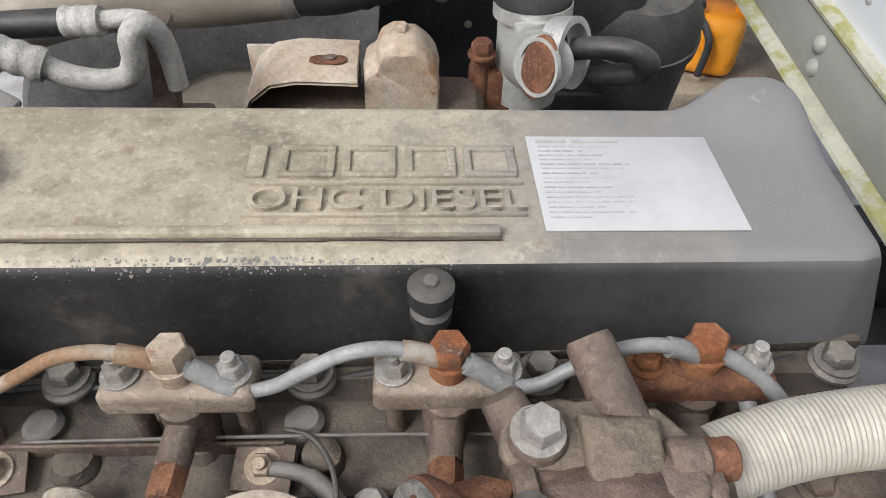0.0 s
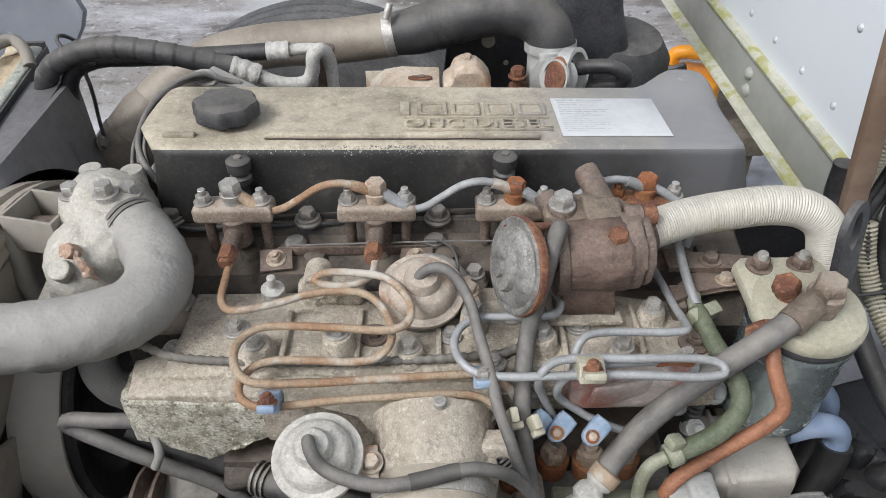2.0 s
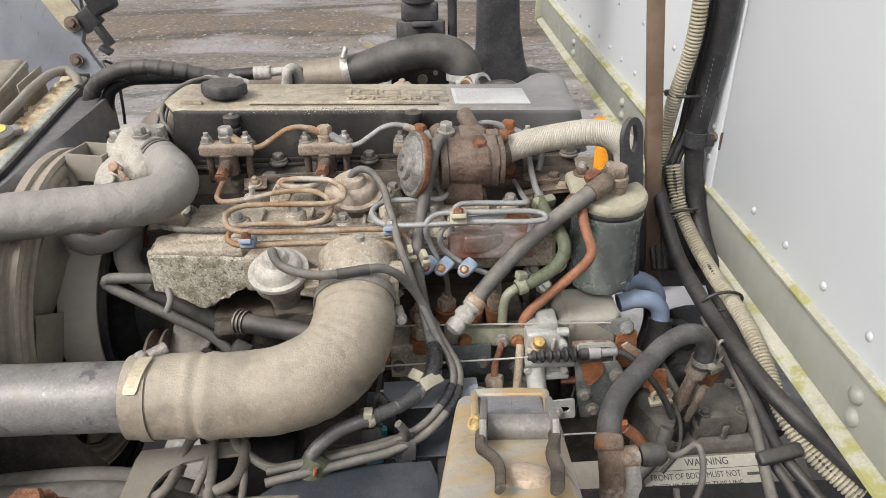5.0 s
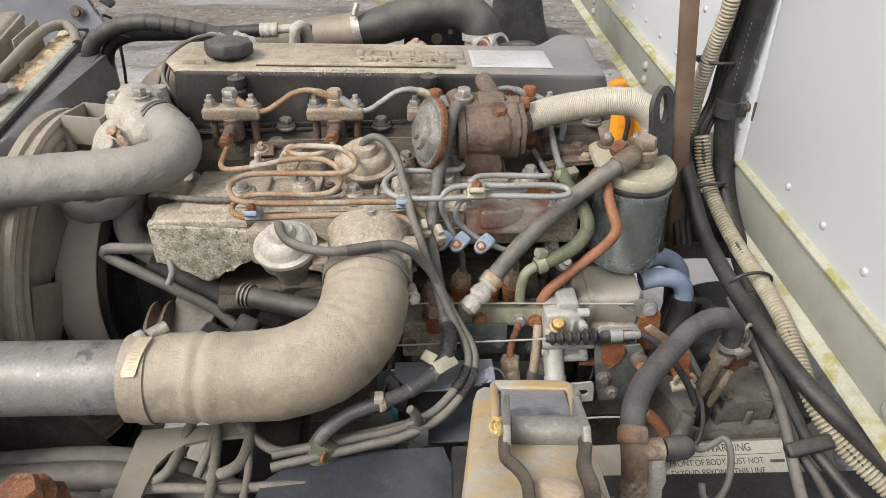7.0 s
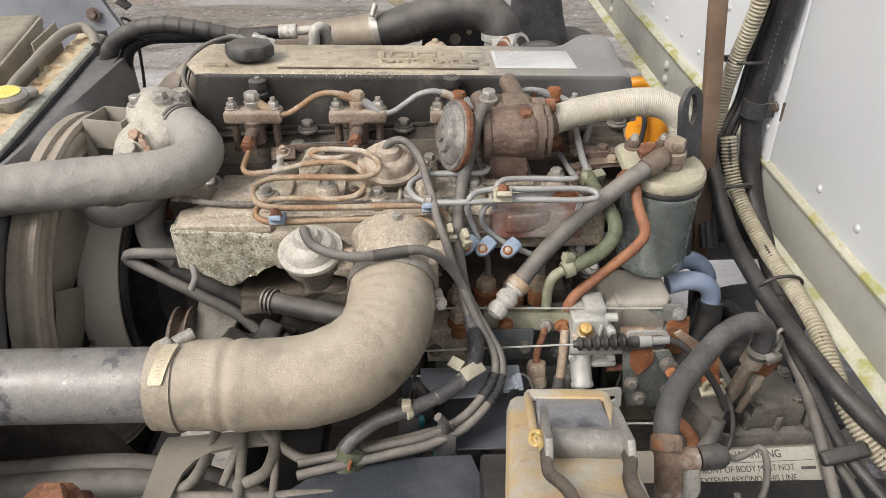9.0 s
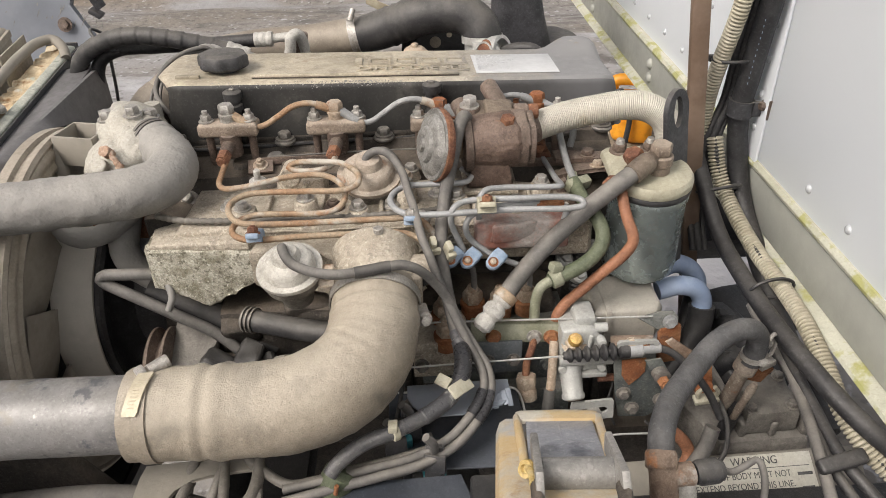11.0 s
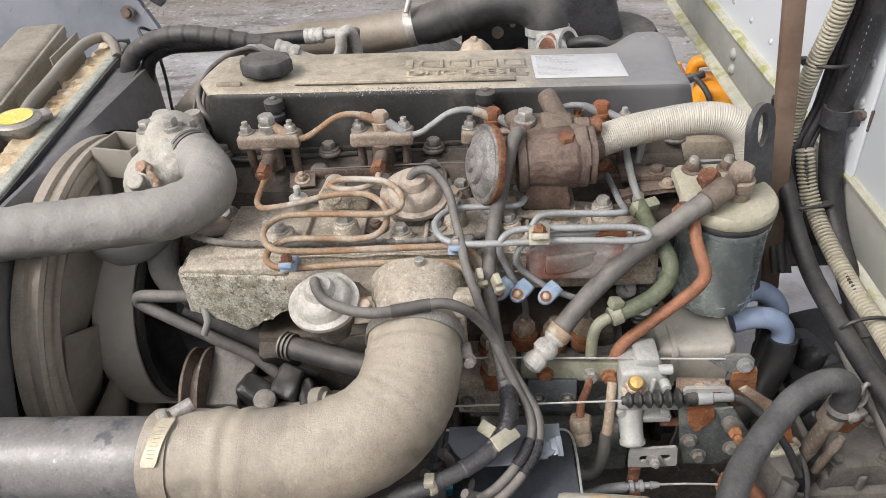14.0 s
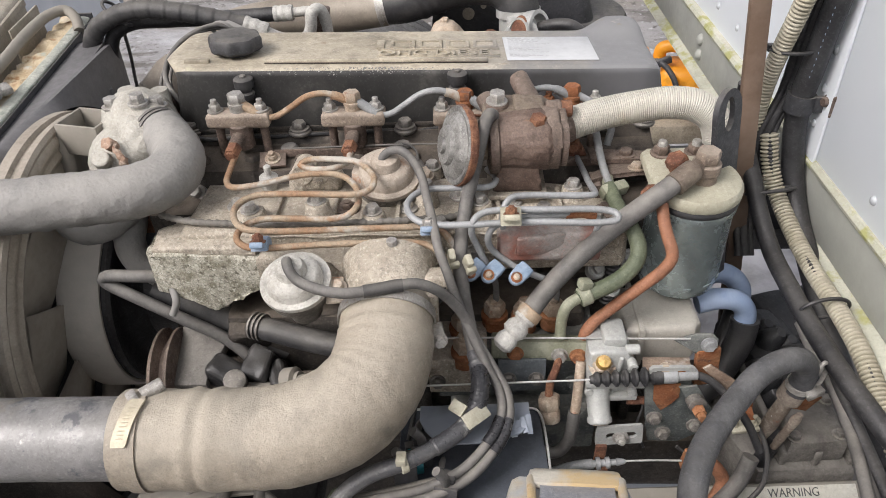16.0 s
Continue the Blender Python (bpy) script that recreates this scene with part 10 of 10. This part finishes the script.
solo("temperature_sensor", bm, M_IRON_BROWN, "brass-brown sensor with a plug at the cover's end", "sensor")

# ---- jerry can and a bracket beyond ----
can = thing("fuel_can", (0.60, 1.33, GROUND), "bright orange plastic fuel can with a black strap", "fuel can")
cmat = Matrix.Translation((0.632, 1.45, -0.176)) @ Matrix.Rotation(radians(-20), 4, "Z")
bm = B()
box(bm, (0.125, 0.13, 0.14), cmat @ pose(0.010, 0, GROUND + 0.65), 0.03, 4)
part("tank", bm, M_CAN, can)
bm = B()
tube(bm, [cmat @ Vector(p) for p in ((-0.06, 0, GROUND + 0.71), (-0.055, 0, GROUND + 0.755), (0.0, 0, GROUND + 0.765), (0.055, 0, GROUND + 0.755), (0.06, 0, GROUND + 0.71))], 0.018, 14)
cyl(bm, 0.022, 0.05, cmat @ pose(-0.09, 0, GROUND + 0.70, 0, -30, 0), 18)
part("handle", bm, M_CAN, can)
bm = B()
tube(bm, [cmat @ Vector(p) for p in ((-0.125, -0.03, GROUND + 0.66), (-0.06, -0.05, GROUND + 0.735), (0.0, -0.085, GROUND + 0.69), (0.0, -0.088, GROUND + 0.60))], 0.008, 10)
box(bm, (0.05, 0.02, 0.02), cmat @ pose(-0.045, -0.05, GROUND + 0.735, 0, -20, 20), 0.005)
part("strap", bm, M_BLACK_PLASTIC, can)
bm = B()
box(bm, (0.34, 0.30, 0.06), pose(0.66, 1.48, GROUND + 0.372), 0.008)
for dx in (-0.12, 0.12):
    box(bm, (0.06, 0.26, 0.38), pose(0.66 + dx, 1.48, GROUND + 0.18), 0.006)
solo("timber_pallet", bm, M_TIMBER, "worn wooden platform under the fuel can", "platform")
mir = thing("mirror_arm", (-0.02, 1.35, 0.9), "black mirror arm with a pale steel stay", "mirror arm")
bm = B()
box(bm, (0.145, 0.07, 0.070), pose(0.027, 1.50, 1.068, -14, 0, 0), 0.012, 3)
box(bm, (0.110, 0.05, 0.060), pose(0.025, 1.50, 1.125, -8, 0, 0), 0.010, 3)
box(bm, (0.060, 0.03, 0.016), pose(0.030, 1.455, 1.098, -14, 0, 0), 0.004)
cyl(bm, 0.050, 0.045, pose(0.020, 1.51, 1.150), 24, 0.006)
cyl(bm, 0.040, 0.12, pose(0.018, 1.51, 1.190), 24, 0.006)
part("joint", bm, M_BLACK_PLASTIC, mir)
bm = B()
tube(bm, [(0.124, 1.50, GROUND - 0.02), (0.123, 1.50, 0.9), (0.121, 1.50, 1.2), (0.118, 1.50, 1.6), (0.115, 1.50, 2.0)], 0.014, 14, 0.02)
tube(bm, [(0.02, 1.51, GROUND - 0.02), (0.02, 1.51, 0.7), (0.022, 1.50, 1.05)], 0.022, 14, 0.02)
part("tube", bm, M_BLACK_PLASTIC, mir)
bm = B()
prism(bm, [(-0.152, 1.046), (-0.135, 1.050), (-0.060, 1.014), (-0.030, 1.000), (-0.030, 0.985), (-0.070, 0.990), (-0.150, 1.034)], 0.004, upright(1.470), 0.001)
box(bm, (0.09, 0.03, 0.012), pose(-0.020, 1.480, 0.990), 0.002)
part("stay", bm, M_CREAM, mir, "pale steel stay")


# ---- seams, tape and small leads ----
bm = B()
tube(bm, [(-0.335 + 0.02 * k, 0.2165 + 0.0022 * math.sin(2.1 * k) + 0.0006 * k, 1.1695 + 0.0016 * math.sin(1.7 * k)) for k in range(28)], 0.0026, 8, 0.004)
part("gasket", bm, M_RUBBER_BLACK, cover, "black rubber cover gasket")
for z, y in ((1.1415, 0.0492), (1.118, 0.0486)):
    bm = B()
    tube(bm, [(-0.195 + 0.03 * k, y + 0.0004 * math.sin(3 * k), z + 0.0015 * math.sin(2.3 * k)) for k in range(13)], 0.0013, 6, 0.006)
    part("casting_seam", bm, M_ALU, manifold)
taped = (("sleeve_tape", [(0.040, -0.100, 1.0325), (0.034, -0.112, 1.0275), (0.026, -0.122, 1.022)], 0.0058), ("sleeve_tape", [(0.047, -0.098, 1.029), (0.0415, -0.113, 1.0222), (0.032, -0.126, 1.016)], 0.0062),
         ("sleeve_tape", [(0.0205, -0.062, 1.0595), (0.0215, -0.078, 1.056), (0.019, -0.094, 1.049), (0.012, -0.107, 1.042)], 0.0090))
for nm, pts, r in taped:
    bm = B()
    tube(bm, pts, r, 14, 0.0014, lambda s, n: 1 + 0.035 * ((s * 210) % 1))
    solo(nm, bm, M_TAPE, "glossy black tape wound round a vacuum hose", "tape", "tape wraps")
for pts, r in (([(0.155, 0.030, 0.99), (0.185, 0.0, 0.985), (0.198, -0.020, 0.965), (0.194, -0.026, 0.93), (0.205, -0.03, 0.90)], 0.0014),
               ([(0.186, -0.012, 1.0), (0.200, -0.022, 0.985), (0.203, -0.028, 0.95), (0.199, -0.032, 0.92)], 0.0011),
               ([(0.235, -0.045, 0.92), (0.25, -0.05, 0.905), (0.262, -0.055, 0.885), (0.258, -0.06, 0.862)], 0.0018),
               ([(-0.05, -0.030, 1.04), (-0.04, -0.052, 1.03), (-0.044, -0.07, 1.01), (-0.05, -0.09, 0.99)], 0.0024),
               ([(0.30, 0.0, 0.93), (0.315, -0.03, 0.945), (0.325, -0.055, 0.93), (0.320, -0.08, 0.90), (0.30, -0.09, 0.875)], 0.0028),
               ([(-0.36, 0.255, 1.06), (-0.365, 0.262, 1.11), (-0.352, 0.262, 1.16), (-0.346, 0.256, 1.19)], 0.0024)):
    bm = B()
    tube(bm, pts, r, 8)
    solo("thin_wire", bm, M_RUBBER, "thin dusty black wire among the fittings", "wire", "thin wires")
bm = B()
cyl(bm, 0.007, 0.022, at((-0.048, -0.044, 1.035), (0.2, -0.8, -0.3)), 14)
box(bm, (0.026, 0.02, 0.016), pose(-0.047, -0.036, 1.036, 10, 0, 0), 0.003)
bolt(bm, at((-0.047, -0.062, 1.030), (0.1, -0.9, -0.3)), 0.006, 0.006, 1.4)
solo("pump_bracket", bm, M_ALU, "dull cast bracket beside the pump flange", "bracket")
for x, y, z, r in ((0.185, 0.085, 1.075, 0.012), (0.150, 0.075, 1.070, 0.010), (0.165, 0.060, 1.055, 0.009)):
    bm = B()
    cyl(bm, r, 0.016, at((x, y, z), (0.1, -0.7, 0.7)), 18)
    bolt(bm, at((x + 0.0016, y - 0.0112, z + 0.0112), (0.1, -0.7, 0.7)), r * 0.6, 0.006, 1.3)
    solo("sensor_plug", bm, M_GREY_CAST, "small grey bolted plug behind the fuel hose", "sensor", "small plugs")
